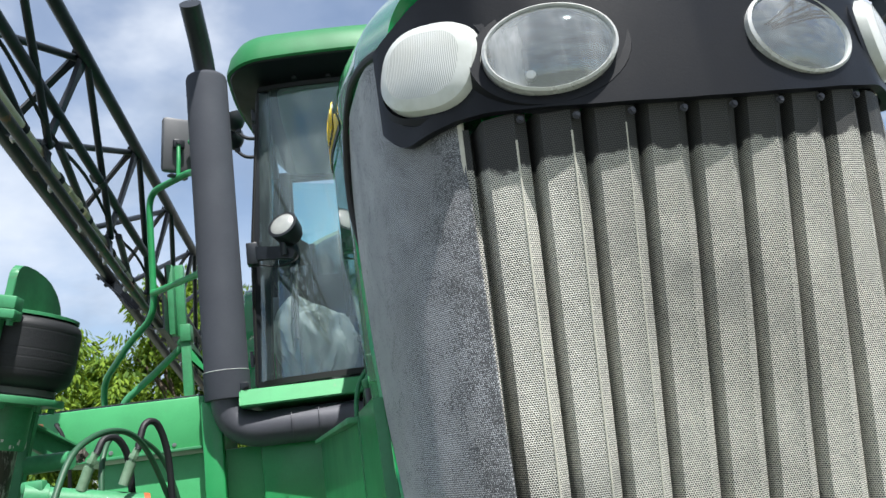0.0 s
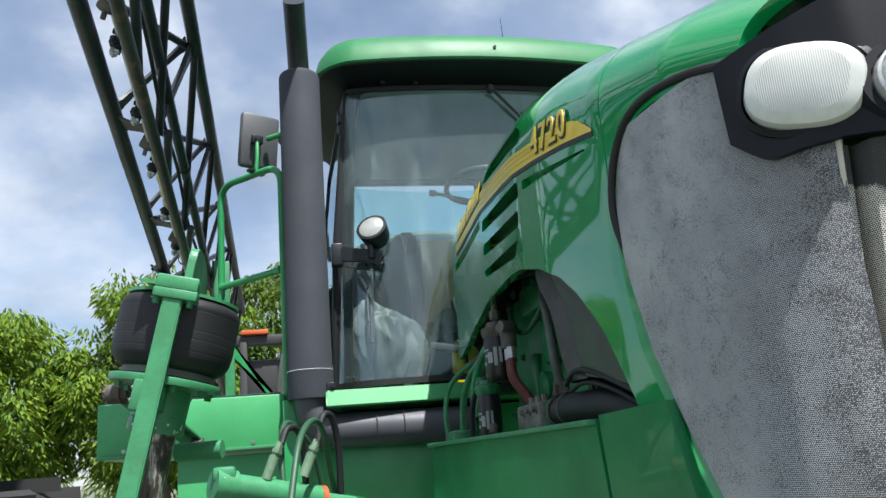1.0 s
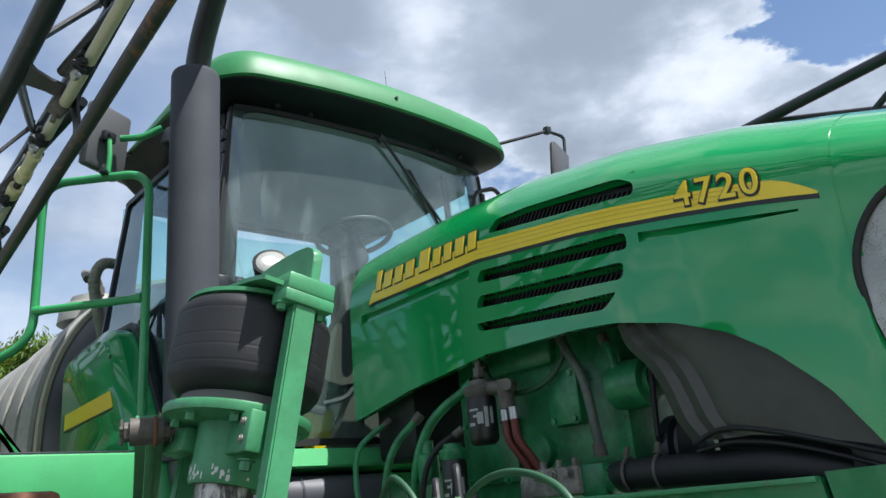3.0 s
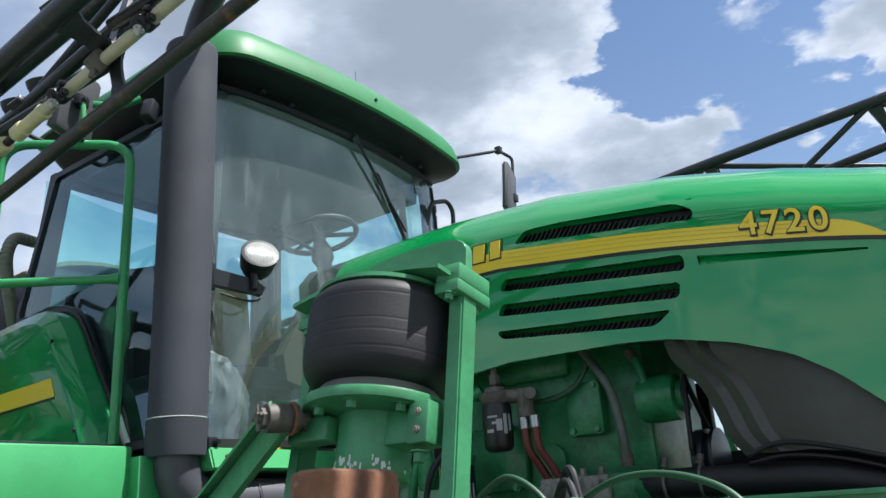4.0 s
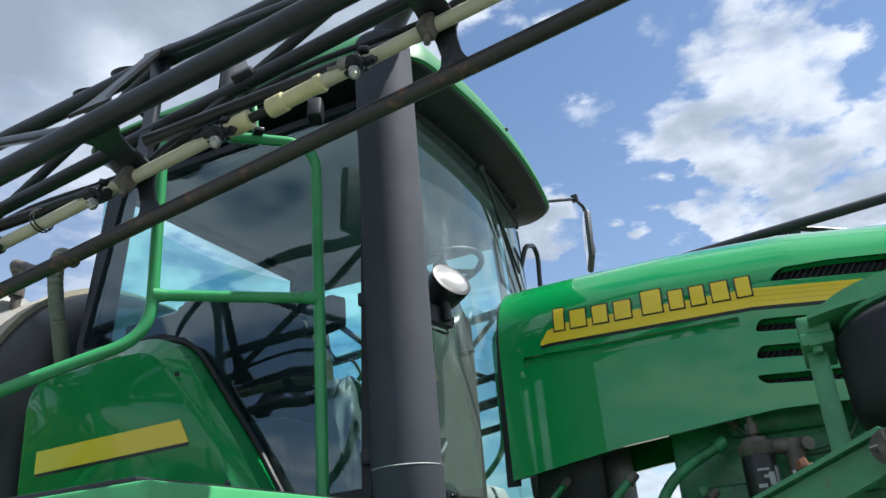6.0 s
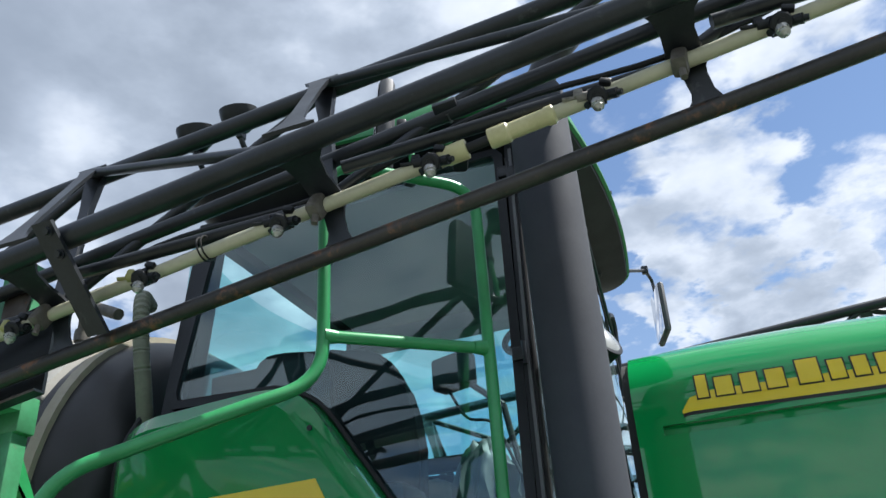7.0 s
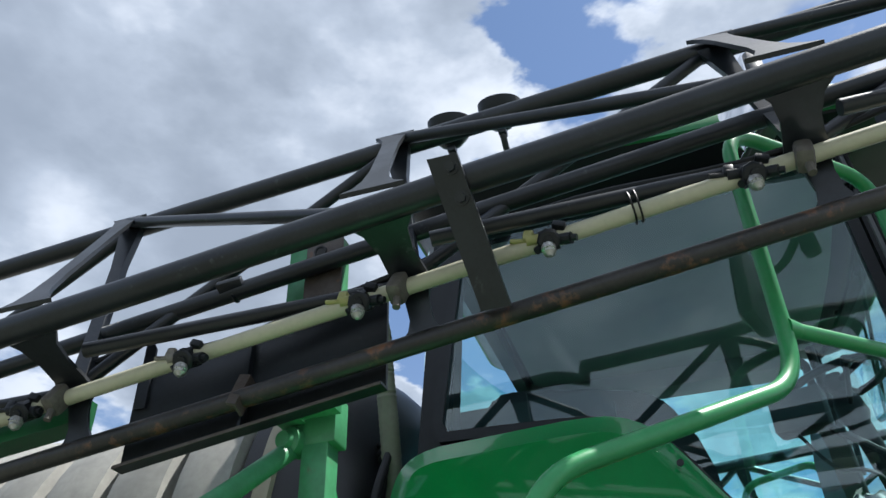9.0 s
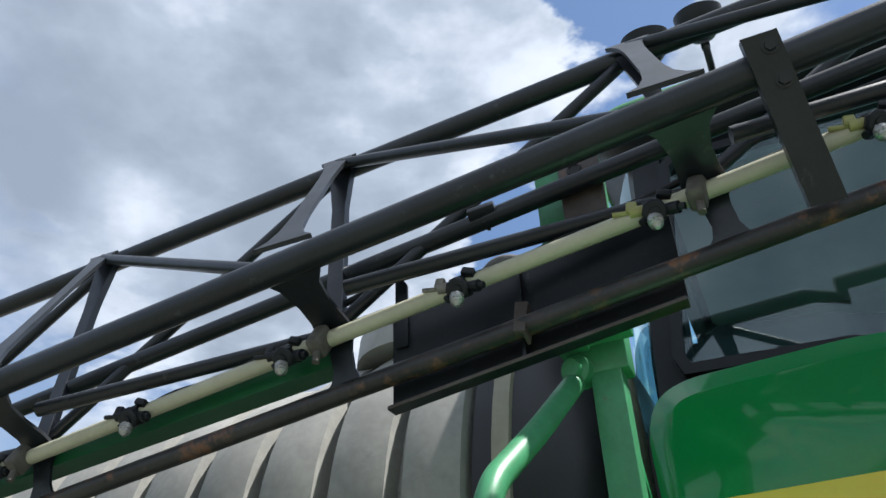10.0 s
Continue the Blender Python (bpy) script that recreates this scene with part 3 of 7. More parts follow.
LOW_Y = [0.33, 0.37, 0.45, 0.54, 0.60, 0.645, 0.685, 0.705, 0.7101, 0.73, 0.81, 0.91, 1.0, 1.13, 1.3, 1.44, 1.83, 2.29, 2.67]
LOW_Z = [2.080, 2.098, 2.122, 2.133, 2.130, 2.112, 2.060, 2.000, 1.62, 1.66, 1.78, 1.875, 1.935, 1.985, 2.025, 2.04, 2.055, 2.02, 1.965]


def round_corners(outline, radius):
    """A closed outline with its corners rounded."""
    p = [Vector((a, b, 0)) for a, b in outline]
    start = (p[-1] + p[0]) / 2
    return [(q.x, q.y) for q in rounded([start] + p + [start], radius, 5)[:-1]]


def build_hood():
    bm = B()
    ys = [0.33 + 0.375 * i / 22 for i in range(23)] + [0.7102 + (2.67 - 0.7102) * (i / 70) ** 1.15 for i in range(71)]
    for side in (-1, 1):
        cut = 22
        grid = []
        for y in ys:
            low, top = interp(y, LOW_Y, LOW_Z), interp(y, HOOD_Y, HOOD_TOP)
            nose = max(0.0, 1 - (y - 0.33) / 0.5) ** 1.5
            row = []
            for i in range(37):
                s = i / 36
                z = low + (top - low) * math.sin(s * math.pi / 2) ** 1.0 if s < 1 else top
                x = hood_half(y, z) if i < 36 else 0.0
                w = interp(y, WIDE_Y, WIDE_X)
                row.append((side * x, y - 0.15 * nose * (1 - (x / w) ** 2), z))
            grid.append(row)
        sheet(bm, grid[:cut + 1])
        sheet(bm, grid[cut + 1:])
        # the leg of the hood beside the screen
        leg = []
        for i in range(25):
            z = 2.0 - 0.95 * i / 24
            a = interp(z, [1.05, 1.3, 1.48, 1.6, 1.72, 1.77, 1.87, 1.98, 2.0], [0.25, 0.40, 0.51, 0.58, 0.645, 0.66, 0.695, 0.708, 0.7075])
            b = min(0.7102, interp(z, [1.05, 1.3, 1.45, 1.55, 1.63], [0.46, 0.58, 0.65, 0.685, 0.7102]))
            dip = 0.018 * min(1.0, max(0.0, (1.99 - z) / 0.10))
            f = min(0.028 / max(b - a, 1e-4), 0.5)
            row = []
            for g in (0.0, f * 0.15, f, f + (1 - f) * 0.33, f + (1 - f) * 0.66, 1.0):
                y = a + (b - a) * g
                row.append((side * (hood_half(y, 1.9) + 0.001 - dip * max(0.0, 1 - g / f)), y, z))
            leg.append(row)
        sheet(bm, leg)
    bmesh.ops.remove_doubles(bm, verts=bm.verts, dist=0.0012)
    thick(bm, 0.024)
    me = link_mesh("hood", bm, HOOD_GREEN, 40)
    ob = new("hood", me)
    # slots for the louvres
    slots = [
        [(1.775, 2.425), (1.735, 2.462), (1.60, 2.452), (1.23, 2.393), (1.18, 2.362), (1.18, 2.328)],
        [(1.845, 2.283), (1.825, 2.318), (1.222, 2.240), (1.222, 2.196)],
        [(1.86, 2.205), (1.84, 2.240), (1.240, 2.168), (1.250, 2.126)],
        [(1.85, 2.130), (1.87, 2.158), (1.275, 2.100), (1.33, 2.066)],
    ]
    groove = [[(1.185, 2.192, 2.230), (0.790, 2.138, 2.156)], [(2.585, 2.316, 2.362), (1.880, 2.299, 2.342)]]
    cutter = B()
    for out in slots:
        for side in (-1, 1):
            slab(cutter, [(side * 0.2, y, z) for y, z in round_corners(out, 0.018)], (side * 0.4, 0, 0))
    for out in groove:
        for side in (-1, 1):
            (ya, za0, za1), (yb, zb0, zb1) = out
            loops = []
            for i in range(21):
                f = i / 20
                y, lo, hi = ya + (yb - ya) * f, za0 + (zb0 - za0) * f, za1 + (zb1 - za1) * f
                x = hood_half(y, (lo + hi) / 2)
                loops.append([Vector((side * (x - 0.012), y, lo + 0.012)), Vector((side * (x - 0.018), y, hi - 0.004)), Vector((side * (x + 0.05), y, hi)), Vector((side * (x + 0.05), y, lo))])
            rings(cutter, loops)
    cut_ob = new("cutter", link_mesh("cutter", cutter, HOOD_GREEN))
    mod = ob.modifiers.new("cut", "BOOLEAN")
    mod.operation, mod.object, mod.solver = "DIFFERENCE", cut_ob, "EXACT"
    bpy.context.view_layer.update()
    done = bpy.data.meshes.new_from_object(ob.evaluated_get(bpy.context.evaluated_depsgraph_get()))
    ob.modifiers.clear()
    smooth_bm = B()
    smooth_bm.from_mesh(done)
    bmesh.ops.triangulate(smooth_bm, faces=[f for f in smooth_bm.faces if len(f.verts) > 4])
    ob.data = link_mesh("hood", smooth_bm, HOOD_GREEN, 32)
    bpy.data.objects.remove(cut_ob)
    ob.parent = sprayer
    ob.matrix_parent_inverse = BASE[sprayer].inverted()
    tagged(ob, "glossy green engine hood with louvred sides")
    # painted strip that backs the joint between nose and side panels
    for side in (-1, 1):
        bm = B()
        rows = []
        for i in range(61):
            row = []
            for y in (0.690, 0.7075, 0.726):
                low, top = 2.02, interp(y, HOOD_Y, HOOD_TOP) - 0.0015
                z = low + (top - low) * math.sin(i / 60 * math.pi / 2)
                x = hood_half(y, z + 0.0015) if i < 60 else 0.0
                nose = max(0.0, 1 - (y - 0.33) / 0.5) ** 1.5
                row.append((side * max(0.0, x - 0.0015), y - 0.15 * nose * (1 - (x / interp(y, WIDE_Y, WIDE_X)) ** 2), z))
            rows.append(row)
        sheet(bm, rows)
        part("hood_joint", bm, HOOD_GREEN, ob)
    for out in slots:
        for side in (-1, 1):
            y0, y1 = min(p[0] for p in out) - 0.02, max(p[0] for p in out) + 0.02
            zs = lambda y: (interp(y, [y0, y1], [min(p[1] for p in out), max(p[1] for p in out)]))
            bm = B()
            rows = []
            for i in range(31):
                y = y0 + (y1 - y0) * i / 30
                rows.append([(side * (hood_half(y, 2.2) - 0.066 + 0.008 * k), y, zs(y) - 0.05 + 0.09 * (1 - k)) for k in (0, 1)])
            sheet(bm, rows)
            part("louvre_screen", thick(bm, 0.004), BLACK_PLASTIC, ob, "black mesh behind the louvre slot")
            # painted inner face that turns in from the upper edge
            upper = sorted(out[1:-2] if len(out) > 4 else out[1:3])
            bm = B()
            rows = []
            for i in range(25):
                y = y0 + 0.02 + (y1 - y0 - 0.04) * i / 24
                top = interp(y, [p[0] for p in upper], [p[1] for p in upper]) + 0.004
                x = hood_half(y, 2.2) - 0.023
                rows.append([(side * x, y, top), (side * (x - 0.016), y, top - 0.003), (side * (x - 0.028), y, top - 0.010)])
            sheet(bm, rows)
            part("louvre_hood", thick(bm, 0.002), HOOD_GREEN, ob)
            bm = B()
            for i in range(1, 38):
                y = y0 + (y1 - y0) * i / 38
                x = hood_half(y, 2.2)
                box(bm, (side * (x - 0.048), y, zs(y) - 0.012), (0.010, 0.004, 0.075), Euler((radians(38), 0, 0)).to_matrix())
            part_each("louvre_fin", bm, SEAL, ob)
    # yellow stripe with a black line under it
    top_e = [(2.515, 2.395), (2.49, 2.432), (2.42, 2.447), (1.83, 2.415), (1.39, 2.343), (1.07, 2.283), (0.90, 2.250), (0.84, 2.236), (0.79, 2.213), (0.742, 2.176)]
    low_e = [(2.515, 2.385), (2.49, 2.388), (2.42, 2.386), (1.83, 2.357), (1.39, 2.293), (1.07, 2.237), (0.90, 2.206), (0.84, 2.193), (0.79, 2.182), (0.742, 2.170)]
    for side in (-1, 1):
        def strip(name, mat, lift, over, under):
            bm = B()
            rows = []
            for i in range(61):
                s = i / 60
                y = 2.515 + (0.742 - 2.515) * s
                a = interp(-y, [-p[0] for p in top_e], [p[1] for p in top_e]) + over
                b = interp(-y, [-p[0] for p in low_e], [p[1] for p in low_e]) - under
                rows.append([hood_point(y, b + (a - b) * k / 6, lift, side) for k in range(7)])
            sheet(bm, rows)
            part(name, thick(bm, 0.0012), mat, ob)
        strip("stripe_edge", DECAL_BLACK, 0.0022, 0.000, 0.010)
        strip("stripe", YELLOW, 0.0038, 0.0, 0.0)
        bm = B()
        for f in (0.28, 0.55, 0.8):
            rows = []
            for i in range(41):
                y = 1.84 + (0.86 - 1.84) * i / 40
                a = interp(-y, [-p[0] for p in top_e], [p[1] for p in top_e])
                b = interp(-y, [-p[0] for p in low_e], [p[1] for p in low_e])
                z = b + (a - b) * f
                rows.append([hood_point(y, z - 0.0007, 0.0048, side), hood_point(y, z + 0.0007, 0.0048, side)])
            sheet(bm, rows)
        part_each("stripe_line", thick(bm, 0.0006), surface("stripe_line", (0.62, 0.40, 0.02), 0.4), ob)
    return ob


def text_mesh(body, offset):
    cu = bpy.data.curves.new("digits", "FONT")
    cu.body, cu.size, cu.offset, cu.extrude = body, 1.0, offset, 0.0
    tmp = bpy.data.objects.new("digits", cu)
    scene.collection.objects.link(tmp)
    bpy.context.view_layer.update()
    me = bpy.data.meshes.new_from_object(tmp.evaluated_get(bpy.context.evaluated_depsgraph_get()))
    bpy.data.objects.remove(tmp)
    return me


def build_digits(hood):
    """The model number on the stripe, each figure a raised decal."""
    for side in (-1,):
        x = 1.062
        for ch in "4720":
            adv = 0.054
            for name, offset, lift, mat in (("figure_outline", 0.055, 0.0062, DECAL_BLACK), ("figure", 0.012, 0.0082, YELLOW)):
                me = text_mesh(ch, offset)
                bm = B()
                bm.from_mesh(me)
                for v in bm.verts:
                    y = x - v.co.x * 0.088
                    z = interp(y, [0.8, 1.06], [2.205, 2.250]) + v.co.y * 0.088 + (0.0 if name == "figure" else -0.002)
                    v.co = hood_point(y, z, lift, side)
                ext = bmesh.ops.extrude_face_region(bm, geom=list(bm.faces))
                for v in (g for g in ext["geom"] if isinstance(g, bmesh.types.BMVert)):
                    v.co.x -= side * 0.002
                part(name, bm, mat, hood, "yellow figure of the model number" if name == "figure" else "")
            x -= adv
        # the maker's name: plain raised blocks in its colours
        widths = [0.052, 0.075, 0.070, 0.075, 0.085, 0.062, 0.060, 0.068, 0.060]
        y = 2.462
        for i, wd in enumerate(widths):
            tall = 0.078 if i in (0, 4) else 0.062
            for grow, lift, mat, name in ((0.0045, 0.0060, DECAL_BLACK, "name_block_edge"), (0.0, 0.0080, YELLOW, "name_block")):
                half = (wd - 0.012) * 0.42 + grow
                mid, hi = y - (wd - 0.012) / 2, tall + 2 * grow
                bm = B()
                rows = []
                for a in range(4):
                    yy = mid + half - 2 * half * a / 3
                    z0 = interp(yy, [1.8, 2.45], [2.392, 2.425]) - grow
                    rows.append([hood_point(yy, z0 + hi * b / 3, lift, side) for b in range(4)])
                sheet(bm, rows)
                thick(bm, 0.0025)
                part(name, bm, mat, hood, "plain yellow bar in place of the maker's lettering" if grow == 0 else "")
            y -= wd + 0.004 + (0.012 if i == 3 else 0.0)


hood = build_hood()
build_digits(hood)

# plan of the front skin: half width against depth
FRONT_X = [0.0, 0.10, 0.20, 0.27, 0.33, 0.375, 0.405, 0.418, 0.425]
FRONT_Y = [0.170, 0.175, 0.195, 0.222, 0.280, 0.355, 0.460, 0.580, 0.705]


def front_curve(n=60, lo=-1.0, hi=1.0):
    """Points along the front skin by arc length, from -1 at one edge to 1 at the other."""
    xs = np.linspace(0, 1, 400)
    px = np.interp(xs, np.linspace(0, 1, 9), FRONT_X)
    py = np.interp(xs, np.linspace(0, 1, 9), FRONT_Y)
    for _ in range(25):
        px[1:-1] = (px[:-2] + px[2:]) / 2
        py[1:-1] = (py[:-2] + py[2:]) / 2
    s = np.concatenate([[0], np.cumsum(np.hypot(np.diff(px), np.diff(py)))])
    s /= s[-1]
    out = []
    for i in range(n + 1):
        u = lo + (hi - lo) * i / n
        out.append((math.copysign(1, u) * float(np.interp(abs(u), s, px)), float(np.interp(abs(u), s, py))))
    return out


def front_y(x):
    return interp(abs(x), FRONT_X, FRONT_Y)


BEAD = surface("bead_pale", (0.60, 0.58, 0.50), 0.6, grain=300, stain=30)


def build_front():
    # screen wrapped round the front corner, in one sheet either side of the pleats
    for side in (-1, 1):
        bm = B()
        cur = [p for p in front_curve(80, 0.0, 1.0) if p[0] > 0.300]
        rows = []
        for i in range(31):
            z = 2.128 - 1.03 * i / 30
            edge = interp(z, [1.05, 1.3, 1.48, 1.6, 1.72, 1.77, 1.87, 1.98, 2.06, 2.12, 2.145, 2.16], [0.25, 0.40, 0.51, 0.58, 0.645, 0.66, 0.695, 0.708, 0.69, 0.645, 0.60, 0.54])
            pts = [(x, y) for x, y in cur if y < edge - 0.004]
            pts.append((interp(edge, FRONT_Y, FRONT_X), edge))
            line = [Vector((x, y, 0)) for x, y in pts]
            acc = np.concatenate([[0], np.cumsum([(b - a).length for a, b in zip(line, line[1:])])])
            acc /= acc[-1]
            row = []
            for k in range(25):
                x = float(np.interp(k / 24, acc, [p.x for p in line]))
                y = float(np.interp(k / 24, acc, [p.y for p in line]))
                row.append((side * x, y, z))
            rows.append(row)
        sheet(bm, rows)
        skin_lengths(bm, rows)
        part("side_screen", thick(bm, 0.004), SCREEN_DARK, sprayer, "dusty dark mesh screen wrapping the front corner")
        # rubber edge along the hood opening
        bm = B()
        line = [(side * (hood_half(y, 1.9) - 0.017 * min(1.0, max(0.0, (2.0 - z) / 0.1))) + side * 0.002, y, z) for z, y in ((1.05, 0.25), (1.3, 0.40), (1.48, 0.51), (1.6, 0.58), (1.72, 0.645), (1.77, 0.66), (1.87, 0.695), (1.98, 0.708), (2.06, 0.688), (2.12, 0.643), (2.145, 0.59), (2.148, 0.52))]
        line += [(side * 0.395, 0.43, 2.135), (side * 0.375, 0.355, 2.112)]
        tube(bm, spline(line, 6), 0.008, 10)
        part("rubber_edge", bm, SEAL, sprayer)
        # black trim between the rubber and the hood above it
        bm = B()
        rows = []
        for i in range(21):
            y = 0.345 + 0.345 * i / 20
            z = interp(y, [0.355, 0.43, 0.52, 0.59, 0.643, 0.688], [2.112, 2.135, 2.148, 2.145, 2.12, 2.06])
            x = hood_half(y, 2.05)
            rows.append([(side * (x - 0.006), y, z - 0.016), (side * (x - 0.010), y, z + 0.022), (side * (x - 0.05), y, z + 0.03)])
        sheet(bm, rows)
        part("hood_trim", thick(bm, 0.003), PANEL_BLACK, sprayer)
    # pleated centre screen
    bm = B()
    half, pleats = 0.300, 9
    outline = []
    pitch = 2 * half / pleats
    for i in range(pleats):
        x0 = -half + i * pitch
        for f, d in ((0.0, 0.0035), (0.10, 0.009), (0.16, 0.038), (0.27, 0.040), (0.33, 0.006), (0.37, 0.001), (0.60, 0.0), (0.84, -0.001), (0.88, -0.0025), (0.92, 0.0)):
            x = x0 + f * pitch
            outline.append((x, front_y(x) - 0.004 + d))
    outline.append((half, front_y(half) - 0.004))
    rows = []
    for i in range(34):
        z = 1.935 - 0.84 * i / 33
        rows.append([(x, y + (1.935 - z) * (0.26 - 1.8 * x * x) + 0.003 * noise.noise(Vector((x * 9, z * 5, 0))), z) for x, y in outline])
    sheet(bm, rows)
    skin_lengths(bm, rows)
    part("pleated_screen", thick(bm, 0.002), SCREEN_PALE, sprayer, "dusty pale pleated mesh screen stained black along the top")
    for side in (-1, 1):
        bm = B()
        rod(bm, (side * 0.301, front_y(0.301) - 0.001, 1.95), (side * 0.301, front_y(0.301) + 0.082, 1.10), 0.0045, seg=8)
        part("screen_bead", bm, BEAD, sprayer)
    for i in range(pleats + 1):
        x = -half + (i - 0.02) * pitch
        if abs(x) > 0.296:
            continue
        bm = B()
        bolt(bm, (x, front_y(x) - 0.006, 1.908 + 0.026 * (x / 0.3) ** 2), (0, -1, 0), 0.0034, 0.003)
        part("screen_screw", bm, PIPE_GREY, sprayer)
    # folded pale edges of two pleats
    for i in (0, 1, 2):
        x = -half + (i + 0.88) * pitch
        bm = B()
        tube(bm, [(x, front_y(x) - 0.004 + (1.935 - z) * (0.26 - 1.8 * x * x) - 0.0042 + 0.003 * noise.noise(Vector((x * 9, z * 5, 0))), z) for z in (1.90 - 0.8 * k / 20 for k in range(21))], (0.0015, 0.0014, 0.0010)[i], 6)
        part("pleat_fold", bm, BEAD, sprayer, "pale bent fold in the screen")
    # black lamp panel
    bm = B()
    rows = []
    for x, y in front_curve(90, -0.58, 0.58):
        top = 2.115 + 0.085 * (1 - (x / 0.38) ** 2)
        low = 1.917 + 0.026 * min(1.0, (x / 0.3) ** 2) - 0.06 * max(0.0, abs(x) - 0.30) + 0.075 * min(1.0, max(0.0, (abs(x) - 0.350) / 0.038)) ** 2.2
        rows.append([(x, y - 0.006 + 0.02 * k / 12 * 0.5, low + (top - low) * k / 12) for k in range(13)])
    sheet(bm, rows)
    part("lamp_panel", thick(bm, 0.012), PANEL_BLACK, sprayer, "black plastic lamp panel above the screen")
    bm = B()
    for x, z in ((-0.056, 2.042), (-0.057, 1.958), (0.056, 2.042), (0.057, 1.958), (-0.267, 1.964), (0.267, 1.964), (-0.33, 2.02)):
        rod(bm, (x, front_y(x) - 0.012, z), (x, front_y(x) + 0.01, z), 0.0058, seg=12)
    part_each("panel_hole", bm, SEAL, sprayer)
    bm = B()
    for x, z in ((-0.374, 1.972), (-0.262, 1.972), (0.262, 1.972), (0.374, 1.972), (-0.02, 2.12)):
        bolt(bm, (x, front_y(x) - 0.007, z), (x * 0.9, -1, 0), 0.005, 0.004)
    part_each("panel_screw", bm, BLACK_STEEL, sprayer)
    for side in (-1, 1):
        build_headlamp(side)


def ellipse_ring(c, u, v, n, a, b, d, seg=44, power=2.0):
    pts = []
    for i in range(seg):
        t = 2 * math.pi * i / seg
        ct, st = math.cos(t), math.sin(t)
        pts.append(c + u * (a * math.copysign(abs(ct) ** (2 / power), ct)) + v * (b * math.copysign(abs(st) ** (2 / power), st)) + n * d)
    return pts


def build_headlamp(side):
    c = Vector((side * 0.169 - 0.018, 0.185, 2.005))
    u, v = Vector((1, side * 0.22, -side * 0.04)).normalized(), Vector((side * 0.04, 0.10, 1)).normalized()
    n = v.cross(u).normalized()
    n = n if n.y < 0 else -n
    bm = B()
    rings(bm, [ellipse_ring(c, u, v, n, a, b, d) for a, b, d in ((0.109, 0.079, -0.012), (0.103, 0.074, 0.004), (0.089, 0.065, 0.004), (0.086, 0.063, -0.02))], False, False)
    lamp = part("headlamp", bm, PANEL_BLACK, sprayer, "oval headlamp with a clouded lens")
    bm = B()
    rings(bm, [ellipse_ring(c, u, v, n, a, b, d) for a, b, d in ((0.0855, 0.0620, -0.005), (0.0860, 0.0625, 0.016), (0.0825, 0.0595, 0.019), (0.0795, 0.0570, 0.015), (0.078, 0.056, -0.004))], False, False)
    part("rim", bm, LAMP_RIM, lamp)
    bm = B()
    rings(bm, [ellipse_ring(c, u, v, n, 0.0765 * k, 0.054 * k, -0.030 + 0.040 * k ** 2) for k in (1.0, 0.85, 0.7, 0.5, 0.3, 0.12)], False, True)
    part("reflector", bm, REFLECTOR, lamp)
    bm = B()
    lathe(bm, c + u * (-0.03) - v * 0.030 - n * 0.012, n, [(0.0, 0.020), (0.012, 0.019), (0.014, 0.014), (0.008, 0.010), (0.020, 0.006)], 20)
    part("bulb_shield", bm, STEEL, lamp)
    bm = B()
    rings(bm, [ellipse_ring(c, u, v, n, 0.081 * k, 0.0585 * k, 0.015 + 0.013 * (1 - k ** 2)) for k in (1.0, 0.8, 0.6, 0.35, 0.1)], False, True)
    part("lens", bm, CLEAR_LENS, lamp)
    # the ribbed lamp beside it
    c = Vector((side * 0.328, 0.262, 2.030))
    u = Vector((1, side * 1.0, side * 0.36)).normalized()
    v = Vector((-side * 0.22, -0.14, 1)).normalized()
    v = (v - u * v.dot(u)).normalized()
    n = u.cross(v).normalized()
    n = n if n.y < 0 else -n
    bm = B()
    rings(bm, [ellipse_ring(c, u, v, n, a, b, d, power=2.6) for a, b, d in ((0.081, 0.063, -0.03), (0.081, 0.063, 0.000), (0.077, 0.060, 0.012), (0.062, 0.049, 0.020), (0.03, 0.026, 0.024))], False, True)
    side_lamp = part("flood_lamp", bm, LAMP_BODY, sprayer, "milky white ribbed side lamp")
    bm = B()
    rings(bm, [ellipse_ring(c, u, v, n, 0.060 * k, 0.046 * k, 0.0205 + 0.006 * (1 - k * k), power=2.6) for k in (1.0, 0.8, 0.55, 0.25)], False, True)
    part("lens", bm, LAMP_WHITE, side_lamp, "fine-ribbed centre of the lens")
    bm = B()
    rings(bm, [ellipse_ring(c, u, v, n, a, b, d, power=2.6) for a, b, d in ((0.091, 0.073, -0.03), (0.093, 0.075, -0.004), (0.085, 0.067, 0.000), (0.082, 0.064, -0.02))], False, False)
    part("surround", bm, PANEL_BLACK, side_lamp)


build_front()


# ---- cab ----
def wind_point(u, k):
    """The windshield: u from -1 to 1 across, k from 0 at the sill to 1 at the roof."""
    x = u * (0.792 + (0.690 - 0.792) * k)
    low, high = 2.715 + 0.060 * u * u + 0.087 * u ** 10, 2.795 + 0.060 * u * u + 0.012 * u ** 10
    y = low + (high - low) * k
    return Vector((x, y, 1.885 + (3.300 - 1.885) * k))


def side_x(z):
    return interp(z, [1.85, 2.5, 3.3], [0.800, 0.775, 0.690])


def side_point(y, z, lift=0.0, side=-1):
    return Vector((side * (side_x(z) + lift), y, z))


